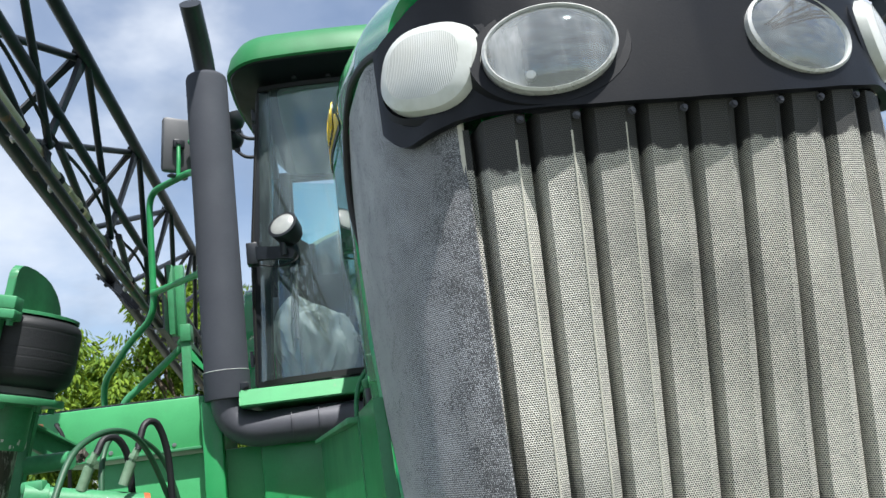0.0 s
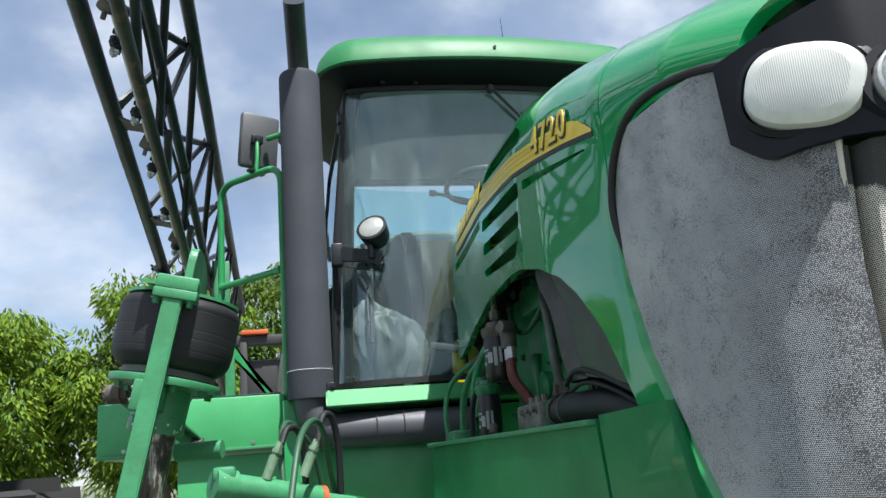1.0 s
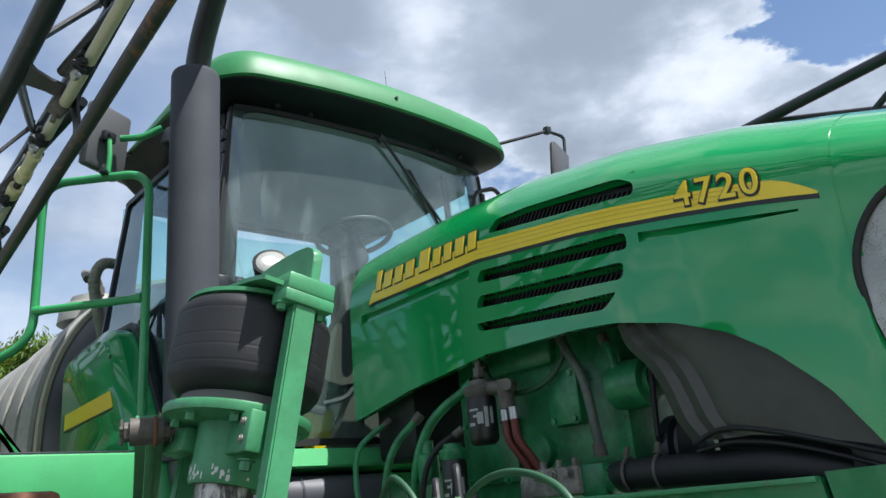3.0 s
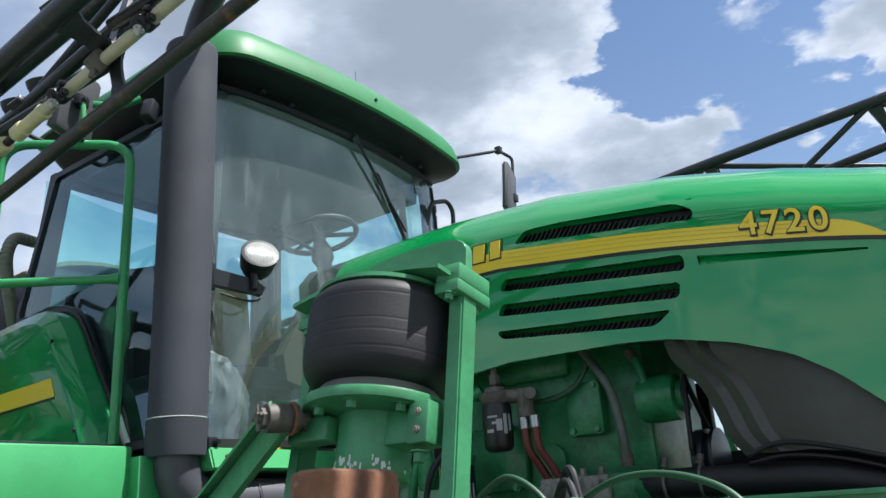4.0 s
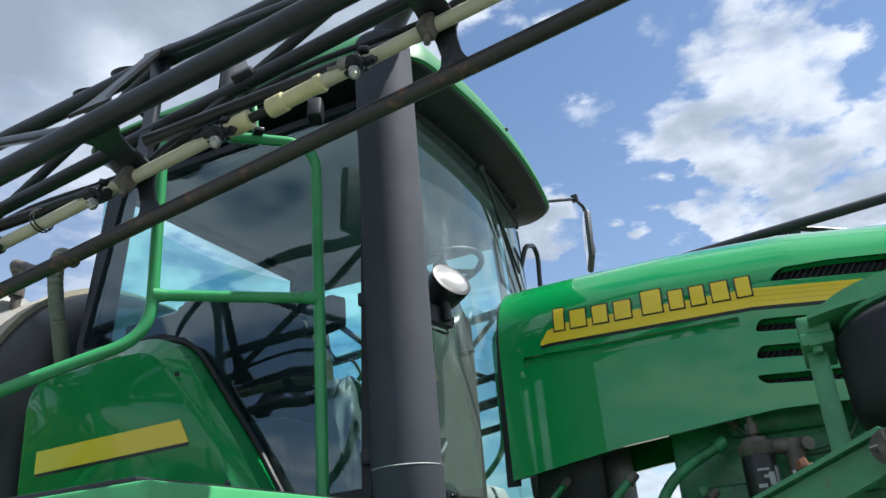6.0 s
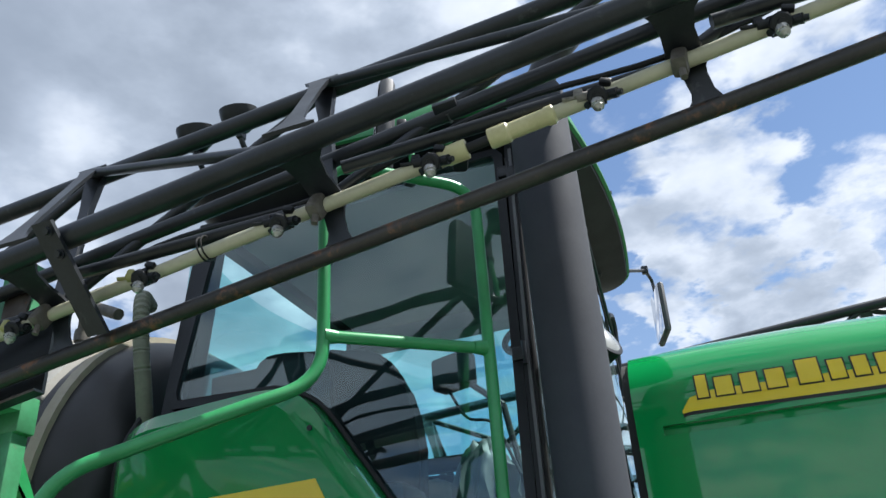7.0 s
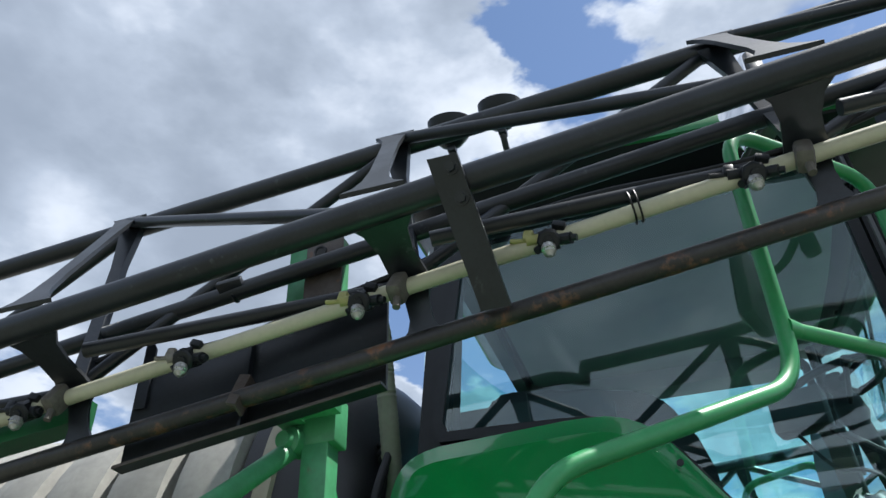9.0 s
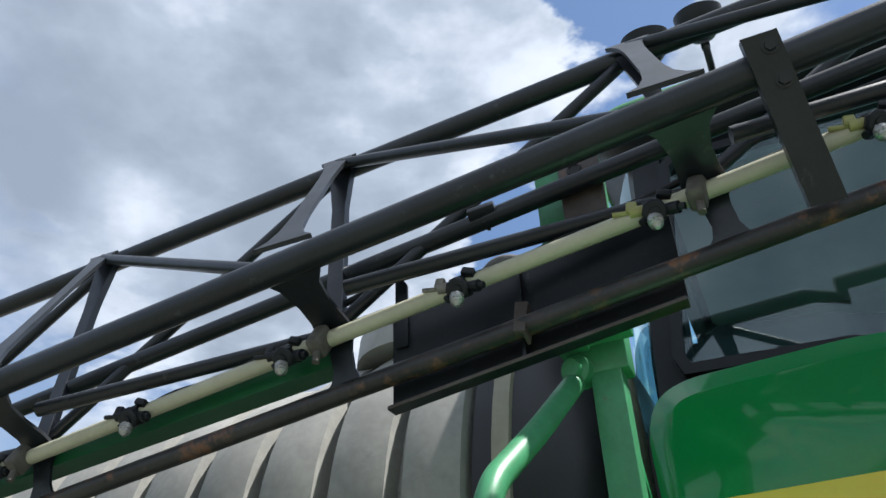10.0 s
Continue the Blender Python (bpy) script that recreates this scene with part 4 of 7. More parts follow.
DOOR_GLASS_EDGE = [(2.922, 1.93), (3.20, 1.925), (3.27, 2.03), (3.37, 2.19), (3.47, 2.345), (3.56, 2.46), (3.63, 2.515), (3.72, 2.545), (4.105, 2.560), (4.120, 2.60), (4.05, 3.245), (4.03, 3.265), (2.942, 3.27), (2.927, 3.25)]
PANEL_CORNERS = [(4.17, 1.86), (4.185, 2.36), (4.16, 2.425), (4.10, 2.448), (3.74, 2.468), (3.65, 2.464), (3.59, 2.438), (3.54, 2.385), (3.465, 2.275), (3.33, 2.085), (3.22, 1.90), (3.205, 1.86)]


PANEL_EDGE = round_corners(PANEL_CORNERS, 0.06)


def shrink(outline, d):
    """The outline moved inwards by d."""
    pts = [Vector(p) for p in outline]
    k, out = len(pts), []
    area = sum(pts[i].x * pts[(i + 1) % k].y - pts[(i + 1) % k].x * pts[i].y for i in range(k))
    s = 1 if area > 0 else -1
    for i in range(k):
        a, b, c = pts[i - 1], pts[i], pts[(i + 1) % k]
        e, f = (b - a).normalized(), (c - b).normalized()
        n1, n2 = Vector((-e.y, e.x)) * s, Vector((-f.y, f.x)) * s
        n = (n1 + n2).normalized()
        out.append(b + n * d / max(0.4, n.dot(n1)))
    return [(p.x, p.y) for p in out]


def build_cab():
    # sill under the windshield
    bm = B()
    slab(bm, [(-0.86, 2.615, 1.800), (-0.86, 2.640, 1.868), (-0.86, 2.83, 1.872), (-0.86, 2.83, 1.790)], (1.72, 0, 0))
    bmesh.ops.bevel(bm, geom=list(bm.edges), offset=0.006, segments=2, affect="EDGES")
    part("cab_sill", bm, DECK_GREEN, sprayer, "green sill under the windshield")
    bm = B()
    box(bm, (0, 3.5, 1.83), (1.58, 1.36, 0.07), bevel=0.01)
    part("cab_floor", bm, INTERIOR, sprayer)
    # windshield
    bm = B()
    sheet(bm, [[wind_point(math.copysign(abs(-1 + i / 40) ** 0.75, i - 40), k / 16) for i in range(81)] for k in range(17)])
    ob = part("windshield", bm, CAB_GLASS, sprayer, "tinted curved windshield with dusty streaks")
    ob.visible_shadow = False
    bm = B()
    for a, b in ((0.0, 0.018), (0.985, 1.0)):
        sheet(bm, [[wind_point(-1 + 2 * i / 40, a + (b - a) * k) - Vector((0, 0.004, 0)) for i in range(41)] for k in (0, 1)])
    part_each("windshield_seal", thick(bm, 0.012), SEAL, sprayer)
    for side in (-1, 1):
        # front post
        bm = B()
        loops = []
        for k in range(13):
            f = k / 12
            a = wind_point(side * 0.935, f) + Vector((0, 0.010, 0))
            b = wind_point(side * 0.985, f) + Vector((0, 0.010, 0))
            z = a.z
            h = Vector((side * (side_x(z) + 0.008), 2.866, z))
            c = Vector((side * (side_x(z) + 0.008), 2.899, z))
            d = Vector((side * (side_x(z) - 0.040), 2.899, z))
            e = wind_point(side * 0.925, f) + Vector((0, 0.05, 0))
            loops.append([a, b, h, c, d, e])
        rings(bm, loops)
        post = part("front_post", bm, BLACK_PLASTIC, sprayer, "black cab front post")
        bm = B()
        rings(bm, [[side_point(2.874, z, 0.006, side), side_point(2.888, z, 0.006, side), side_point(2.886, z, 0.015, side), side_point(2.876, z, 0.015, side)] for z in (1.90, 2.2, 2.5, 2.9, 3.27)])
        part("post_moulding", bm, POST_GREY, post, "pale grey moulding along the post")
        bm = B()
        for z in (3.10, 3.16):
            box(bm, (side * 0.722, 2.880, z), (0.028, 0.030, 0.045), bevel=0.004)
        part_each("post_clip", bm, BLACK_STEEL, sprayer)
        # door: frame, pane, hinge
        bm = B()
        outer, inner = shrink(DOOR_GLASS_EDGE, -0.020), shrink(DOOR_GLASS_EDGE, 0.010)
        ring_plate(bm, [side_point(y, z, 0.014, side) for y, z in outer], [side_point(y, z, 0.014, side) for y, z in inner], (-side * 0.035, 0, 0))
        door = part("cab_door", bm, BLACK_PLASTIC, sprayer, "glass cab door in a black frame")
        bm = B()
        f = bm.faces.new([bm.verts.new(side_point(y, z, 0.002, side)) for y, z in DOOR_GLASS_EDGE])
        bmesh.ops.triangulate(bm, faces=[f])
        ob = part("door_pane", bm, DOOR_GLASS, door, "tinted door pane")
        ob.visible_shadow = False
        bm = B()
        for z in (2.02, 2.50, 3.17):
            box(bm, (side * (side_x(z) + 0.022), 2.905, z), (0.018, 0.040, 0.042), bevel=0.005)
            rod(bm, (side * (side_x(z) + 0.026), 2.888, z - 0.034), (side * (side_x(z) + 0.026), 2.888, z + 0.034), 0.007, seg=10)
        part_each("door_hinge", bm, BLACK_STEEL, door)
        bm = B()
        tube(bm, [side_point(2.866, z, 0.006, side) for z in (1.90, 2.2, 2.5, 2.9, 3.27)], 0.007, 8)
        part("door_seal", bm, SEAL, door)
        # rear post
        bm = B()
        slab(bm, [(side * 0.79, 4.125, 1.87), (side * 0.79, 4.235, 1.87), (side * 0.68, 4.150, 3.31), (side * 0.68, 4.065, 3.31)], (-side * 0.07, 0, 0))
        part("rear_post", bm, BLACK_PLASTIC, sprayer)
        # green quarter panel with its stripe
        bm = B()
        out = [Vector((side * (0.925 - 0.010 * max(0, z - 2.3) / 0.2), y, z)) for y, z in PANEL_EDGE]
        inn = [Vector((side * 0.890, p[0], p[1])) for p in shrink(PANEL_EDGE, -0.036)]
        wall = [Vector((side * 0.800, p[0], p[1])) for p in shrink(PANEL_EDGE, -0.040)]
        face = shrink(PANEL_EDGE, 0.02)
        rings(bm, [wall, inn, out, [Vector((side * 0.934, y, z)) for y, z in face]], False, True)
        quarter = part("quarter_panel", bm, PANEL_GREEN, sprayer, "glossy green corner panel with a yellow stripe")
        bm = B()
        tube(bm, [Vector((side * 0.812, y, z)) for y, z in shrink(PANEL_EDGE, -0.047)], 0.009, 8)
        part("panel_seal", bm, SEAL, quarter)
        for name, dz, lift, mat in (("stripe_edge", -0.010, 0.002, DECAL_BLACK), ("stripe", 0.0, 0.0035, YELLOW)):
            bm = B()
            pts = [(4.09, 2.185), (3.485, 2.200), (3.447, 2.128 + dz), (4.09, 2.112 + dz)]
            slab(bm, [(side * (0.934 + lift), y, z) for y, z in pts], (-side * 0.0025, 0, 0))
            part(name, bm, mat, quarter)
        bm = B()
        for y, z in ((3.30, 1.99), (3.505, 2.345)):
            rod(bm, (side * 0.934, y, z), (side * 0.940, y, z), 0.008, seg=12)
        part_each("panel_screw", bm, BLACK_STEEL, quarter)
    # black trim below the side glass, behind the seat
    bm = B()
    slab(bm, [(-0.57, 4.12, 1.95), (-0.57, 4.12, 2.715), (-0.53, 3.70, 2.740), (-0.53, 3.66, 2.70), (-0.53, 3.62, 1.95)], (0.03, 0, 0))
    part("side_trim", bm, SEAL, sprayer)
    # back wall with its window
    bm = B()
    ring_plate(bm, [(-0.74, 4.17, 1.88), (0.74, 4.17, 1.88), (0.68, 4.10, 3.315), (-0.68, 4.10, 3.315)],
               [(-0.62, 4.165, 2.66), (0.62, 4.165, 2.66), (0.60, 4.11, 3.275), (-0.60, 4.11, 3.275)], (0, 0.05, 0))
    part("back_wall", bm, INTERIOR, sprayer)
    bm = B()
    sheet(bm, [[(-0.69 + 1.38 * i / 24, 4.225 + 0.15 * (1 - (-1 + 2 * i / 24) ** 2) - 0.06 * k / 8, 2.02 + 1.27 * k / 8) for i in range(25)] for k in range(9)])
    ob = part("back_pane", bm, DOOR_GLASS, sprayer, "tinted curved rear window")
    ob.visible_shadow = False
    build_roof()
    build_cab_inside()


def roof_outline(inset, n=72):
    """Plan of the roof: bowed front, rounded corners."""
    pts = []
    hw, y0, y1 = 0.835 - inset, 2.700 + inset, 4.30 - inset
    r = max(0.03, 0.17 - inset * 0.5)
    corners = [(-hw + r, y0 + r, 180), (hw - r, y0 + r, 270), (hw - r, y1 - r, 0), (-hw + r, y1 - r, 90)]
    for (cx, cy, a0), (nx, ny, _) in zip(corners, corners[1:] + corners[:1]):
        for i in range(9):
            a = radians(a0 + 90 * i / 8)
            pts.append([cx + r * math.cos(a), cy + r * math.sin(a)])
        a = radians(a0 + 90)
        ex, ey = cx + r * math.cos(a), cy + r * math.sin(a)
        fx, fy = nx + r * math.cos(a), ny + r * math.sin(a)
        for i in range(1, 10):
            pts.append([ex + (fx - ex) * i / 10, ey + (fy - ey) * i / 10])
    out = []
    for x, y in pts:
        front = max(0.0, 1 - (y - 2.7) / 1.2)
        out.append((x * (1 - 0.10 * max(0, (y - 3.2)) / 1.1), y - 0.075 * front * (1 - (x / 0.84) ** 2)))
    return out


def build_roof():
    bm = B()
    rise = lambda y: interp(y, [2.75, 3.06, 3.45, 3.85, 4.3], [0.0, 0.018, 0.060, 0.120, 0.130])
    ease = lambda z: max(0.0, 1 - (z - 3.345) / 0.20) if z > 3.345 else 1.0
    loops = [[Vector((x, y, z + rise(y) * ease(z) + 0.02 * (1 - (x / 0.84) ** 2))) for x, y in roof_outline(i)]
             for i, z in ((0.012, 3.345), (0.0, 3.352), (0.002, 3.372), (0.020, 3.435), (0.055, 3.490), (0.13, 3.535), (0.26, 3.565), (0.45, 3.58), (0.7, 3.585))]
    rings(bm, loops, False, True)
    part("cab_roof", bm, ROOF_GREEN, sprayer, "sun-faded green cab roof with a wide front visor")
    bm = B()
    loops = [[Vector((x, y, z + rise(y) * f + 0.02 * (1 - (x / 0.84) ** 2))) for x, y in roof_outline(i)]
             for i, z, f in ((0.011, 3.352, 0.96), (0.018, 3.338, 1.0), (0.06, 3.328, 0.8), (0.15, 3.312, 0.0), (0.24, 3.300, 0.0))]
    rings(bm, loops, False, False)
    part("visor_underside", bm, PANEL_BLACK, sprayer, "black underside of the visor")
    bm = B()
    rings(bm, [[Vector((x, y, z)) for x, y in roof_outline(i)] for i, z in ((0.225, 3.325), (0.225, 3.290), (0.30, 3.280), (0.7, 3.275))], False, True)
    part("headliner", bm, HEADLINER, sprayer, "grey cab headliner")
    bm = B()
    box(bm, (0.625, 3.54, 3.265), (0.14, 1.16, 0.125), bevel=0.014)
    part("head_rail", bm, HEADLINER, sprayer, "padded grey rail above the far door")
    bm = B()
    for x in (0.0, -0.45, 0.45):
        y = interp(abs(x), [0, 0.84], [2.632, 2.70])
        rod(bm, (x, y - 0.004, 3.425), (x, y + 0.02, 3.425), 0.008, seg=12)
    part_each("roof_plug", bm, SEAL, sprayer)
    bm = B()
    for x in (-0.52, -0.36, 0.36, 0.52):
        rod(bm, (x, 2.80, 3.32), (x, 2.80, 3.306), 0.012, seg=12)
    part_each("visor_screw", bm, RUBBER, sprayer)
    # aerial
    bm = B()
    rod(bm, (0.12, 2.85, 3.55), (0.12, 2.86, 3.72), 0.0022, 0.0012, seg=6)
    part("aerial", bm, BLACK_STEEL, sprayer)
    # rear roof lamps on short brackets
    for x, y, z in ((-0.885, 3.845, 3.530), (-0.912, 4.010, 3.478)):
        base, up = Vector((x, y, z)), Vector((-0.30, -0.02, 0.95)).normalized()
        bm = B()
        lathe(bm, base, up, [(-0.006, 0.012), (0.004, 0.034), (0.030, 0.058), (0.056, 0.068), (0.074, 0.071), (0.088, 0.072), (0.090, 0.067)], 28)
        lamp = part("roof_lamp", bm, BLACK_PLASTIC, sprayer, "round black work lamp on the roof edge")
        bm = B()
        lathe(bm, base + up * 0.086, up, [(0.0, 0.066), (0.005, 0.062), (0.009, 0.03)], 28)
        part("lens", bm, WORK_LENS, lamp)
        bm = B()
        tube(bm, spline([base + up * 0.004, base - up * 0.03, base + Vector((0.05, 0.0, -0.062)), base + Vector((0.115, 0.0, -0.070))], 6), 0.011, 10)
        box(bm, base - up * 0.012, (0.034, 0.026, 0.030), bevel=0.004)
        part("stem", bm, BLACK_STEEL, lamp)


COWL = surface("cowl_plastic", (0.055, 0.051, 0.037), 0.6, grain=200, stain=6, bump=0.05)


def build_cab_inside():
    # steering column and wheel
    bm = B()
    hub, ax = Vector((-0.04, 2.97, 2.85)), Vector((0, -0.20, -0.97)).normalized()
    s, t = frame_of(ax)
    ring = [hub + 0.170 * (math.cos(a) * s + math.sin(a) * t) for a in (2 * math.pi * i / 36 for i in range(36))]
    loops = []
    for i, p in enumerate(ring):
        d = (p - hub).normalized()
        loops.append([p + 0.013 * (math.cos(b) * d + math.sin(b) * ax) for b in (2 * math.pi * k / 10 for k in range(10))])
    rings(bm, loops, wrap=True)
    for a in (0.3, 2.4, 4.5):
        rod(bm, hub, hub + 0.165 * (math.cos(a) * s + math.sin(a) * t), 0.011, seg=8)
    part("steering_wheel", bm, INTERIOR, sprayer, "black steering wheel")
    bm = B()
    lathe(bm, hub - ax * 0.03, ax, [(0.0, 0.030), (0.04, 0.036), (0.06, 0.026), (0.10, 0.045), (0.15, 0.050), (0.18, 0.034), (0.40, 0.034)], 20)
    part("steering_column", bm, INTERIOR, sprayer)
    bm = B()
    rod(bm, hub + ax * 0.10, hub + ax * 0.10 + Vector((-0.23, 0.02, 0.06)), 0.009, seg=8)
    rod(bm, hub + ax * 0.10 + Vector((-0.23, 0.02, 0.06)), hub + ax * 0.10 + Vector((-0.26, 0.02, 0.065)), 0.016, seg=10)
    part("indicator_lever", bm, INTERIOR, sprayer)
    bm = B()
    tube(bm, spline([(-0.06, 3.0, 2.155), (-0.12, 3.0, 2.11), (-0.22, 3.0, 2.085)], 6), 0.012, 8)
    box(bm, (-0.28, 3.0, 2.065), (0.14, 0.03, 0.035), Euler((0, radians(10), 0)).to_matrix(), 0.010)
    part("pedal", bm, INTERIOR, sprayer, "dark foot pedal on a bent lever")
    # console
    bm = B()
    box(bm, (-0.42, 3.67, 2.07), (0.22, 0.56, 0.38), bevel=0.03)
    part("side_console", bm, INTERIOR, sprayer)
    bm = B()
    box(bm, (-0.58, 3.18, 2.56), (0.07, 0.14, 0.11), Euler((0, 0, radians(-20))).to_matrix(), 0.012)
    rod(bm, (-0.58, 3.17, 2.55), (-0.60, 3.02, 2.42), 0.010, seg=8)
    rod(bm, (-0.60, 3.02, 2.42), (-0.62, 2.96, 2.10), 0.010, seg=8)
    tube(bm, spline([(-0.58, 3.20, 2.50), (-0.60, 3.14, 2.40), (-0.62, 3.05, 2.36), (-0.63, 2.98, 2.20)], 6), 0.005, 6)
    part("control_box", bm, INTERIOR, sprayer, "black control box on a bent arm")
    bm = B()
    rod(bm, (0.52, 2.86, 1.9), (0.50, 2.92, 3.25), 0.018, seg=10)
    part("grab_pole", bm, INTERIOR, sprayer)
    bm = B()
    slab(bm, [(-0.183, 3.00, 1.905), (-0.077, 3.00, 2.122), (-0.057, 3.00, 2.179), (-0.125, 3.00, 2.169), (-0.204, 3.00, 2.187), (-0.223, 3.00, 2.293), (-0.164, 3.00, 2.401), (-0.073, 3.00, 2.543), (-0.079, 3.00, 2.625), (-0.011, 3.00, 2.701), (0.184, 3.00, 2.787), (0.30, 3.00, 2.70), (0.30, 3.00, 1.905)], (0, 0.06, 0))
    part("dash_cowl", bm, COWL, sprayer)
    bm = B()
    box(bm, (0.45, 3.1, 1.96), (0.4, 0.16, 0.18), bevel=0.05)
    part("footwell_trim", bm, INTERIOR_PALE, sprayer)
    # seat, a thing of its own that stands on the floor
    seat = thing("operator_seat", (0.02, 3.62, 1.865), "grey and tan cloth operator seat on the cab floor", "seat")
    bm = B()
    box(bm, (0.02, 3.56, 2.27), (0.46, 0.40, 0.12), bevel=0.05)
    part("seat_cushion", bm, SEAT_CLOTH, seat)
    bm = B()
    box(bm, (-0.09, 3.60, 2.51), (0.36, 0.09, 0.50), Euler((radians(-6), 0, 0)).to_matrix(), 0.040)
    part("backrest", bm, SEAT_TAN, seat, "tan and brown backrest")
    bm = B()
    # high side wing whose top climbs towards the rear
    side_line = [(4.10, 2.20), (4.10, 2.80), (4.06, 2.860), (3.98, 2.866), (3.73, 2.825), (3.60, 2.805), (3.535, 2.770), (3.485, 2.705), (3.445, 2.62), (3.415, 2.52), (3.40, 2.40), (3.40, 2.20)]
    slab(bm, [(-0.355, y, z) for y, z in side_line], (0.08, 0, 0))
    bmesh.ops.bevel(bm, geom=list(bm.edges), offset=0.018, segments=2, affect="EDGES", clamp_overlap=True)
    part("seat_shell", bm, SEAT_MAUVE, seat, "black high wing beside the seat, rounded in front")
    bm = B()
    lathe(bm, (0.02, 3.60, 1.865), (0, 0, 1), [(0.0, 0.22), (0.06, 0.22), (0.10, 0.16), (0.30, 0.14), (0.38, 0.20)], 24)
    part("pedestal", bm, INTERIOR, seat)
    bm = B()
    box(bm, (0.18, 3.55, 2.46), (0.07, 0.34, 0.06), bevel=0.02)
    part("armrest", bm, INTERIOR, seat)
    # covers draped over the passenger side
    cover = thing("seat_cover", (0.30, 3.22, 1.865), "pale crumpled cloth bundle on the cab floor", "cloth")
    bm = B()
    bmesh.ops.create_icosphere(bm, subdivisions=4, radius=1.0)
    for v in bm.verts:
        k = 1 + 0.22 * noise.noise(v.co * 2.1) + 0.08 * noise.noise(v.co * 5)
        v.co = Vector((0.30 + v.co.x * 0.24 * k, 3.22 + v.co.y * 0.17 * k, 2.09 + v.co.z * 0.235 * k))
    part("cloth", bm, INTERIOR_PALE, cover)
    sack = thing("plastic_sheet", (-0.545, 3.09, 1.865), "pale crumpled plastic sheet heaped on the cab floor", "plastic sheet")
    bm = B()
    bmesh.ops.create_icosphere(bm, subdivisions=5, radius=1.0)
    for v in bm.verts:
        k = 1 + 0.22 * noise.noise(v.co * 1.6 + Vector((3, 1, 2)))
        fold = 0.05 * abs(noise.noise(Vector((v.co.x * 3.2 + 7, v.co.y * 3.2, v.co.z * 0.9)))) + 0.006 * noise.noise(Vector((v.co.x * 6, v.co.y * 6, v.co.z * 1.8)))
        lean = 0.10 * v.co.x * v.co.z
        v.co = Vector((-0.545 + v.co.x * (0.185 - fold) * k, 3.09 + v.co.y * (0.125 - fold) * k, 2.085 + v.co.z * (0.235 - fold - lean) * k))
    part("cloth", bm, SACK, sack)
    can = thing("plastic_canister", (-0.15, 3.155, 1.865), "bright yellow plastic canister on the cab floor", "canister")
    bm = B()
    box(bm, (-0.15, 3.155, 1.975), (0.12, 0.10, 0.22), bevel=0.025)
    part("body", bm, BRIGHT_YELLOW, can)
    bm = B()
    rod(bm, (-0.17, 3.155, 2.08), (-0.17, 3.155, 2.112), 0.022, seg=16)
    part("cap", bm, BRIGHT_YELLOW, can)


build_cab()


# ---- exhaust ----
def build_exhaust():
    bm = B()
    at = (-0.914, 2.732, 1.845)
    lathe(bm, at, (0, 0, 1), [(0.0, 0.087), (0.0, 0.094), (0.003, 0.0945), (0.112, 0.0945), (0.115, 0.0915), (0.118, 0.0910), (1.440, 0.0910), (1.455, 0.087), (1.462, 0.079), (1.462, 0.05)], 48)
    stack = part("exhaust_muffler", bm, STACK_GREY, sprayer, "tall matt grey upright exhaust muffler")
    bm = B()
    lathe(bm, (-0.914, 2.732, 1.958), (0, 0, 1), [(0.0, 0.0940), (0.0015, 0.0956), (0.003, 0.0940)], 48)
    part("seam", bm, LAMP_RIM, stack, "bright worn weld seam")
    bm = B()
    box(bm, (-0.838, 2.665, 1.88), (0.035, 0.030, 0.045), bevel=0.005)
    bolt(bm, (-0.83, 2.648, 1.885), (0, -1, 0), 0.008, 0.012)
    part("clamp", bm, BLACK_STEEL, stack)
    bm = B()
    line = spline([(-0.914, 2.732, 3.20), (-0.915, 2.715, 3.32), (-0.920, 2.665, 3.41), (-0.927, 2.59, 3.485), (-0.934, 2.508, 3.552)], 8)
    tube(bm, line, 0.047, 24)
    part("tail_pipe", bm, BLACK_STEEL, stack, "soot-black curved tail pipe")
    bm = B()
    tube(bm, rounded([(-0.914, 2.732, 2.0), (-0.914, 2.732, 1.712), (-0.20, 2.650, 1.700)], 0.16, 14), 0.072, 32)
    pipe = part("exhaust_elbow", bm, PIPE_GREY, sprayer, "grey exhaust pipe bent towards the engine")
    bm = B()
    for x in (-0.66, -0.55):
        y = 2.72 - 0.07 * (x + 0.92) / 0.72
        tube(bm, circle((x, y, 1.709), (1, 0, 0), 0.0728, 32) + circle((x, y, 1.709), (1, 0, 0), 0.0728, 32)[:1], 0.0018, 6)
    part_each("weld_bead", bm, PIPE_GREY, pipe)


build_exhaust()


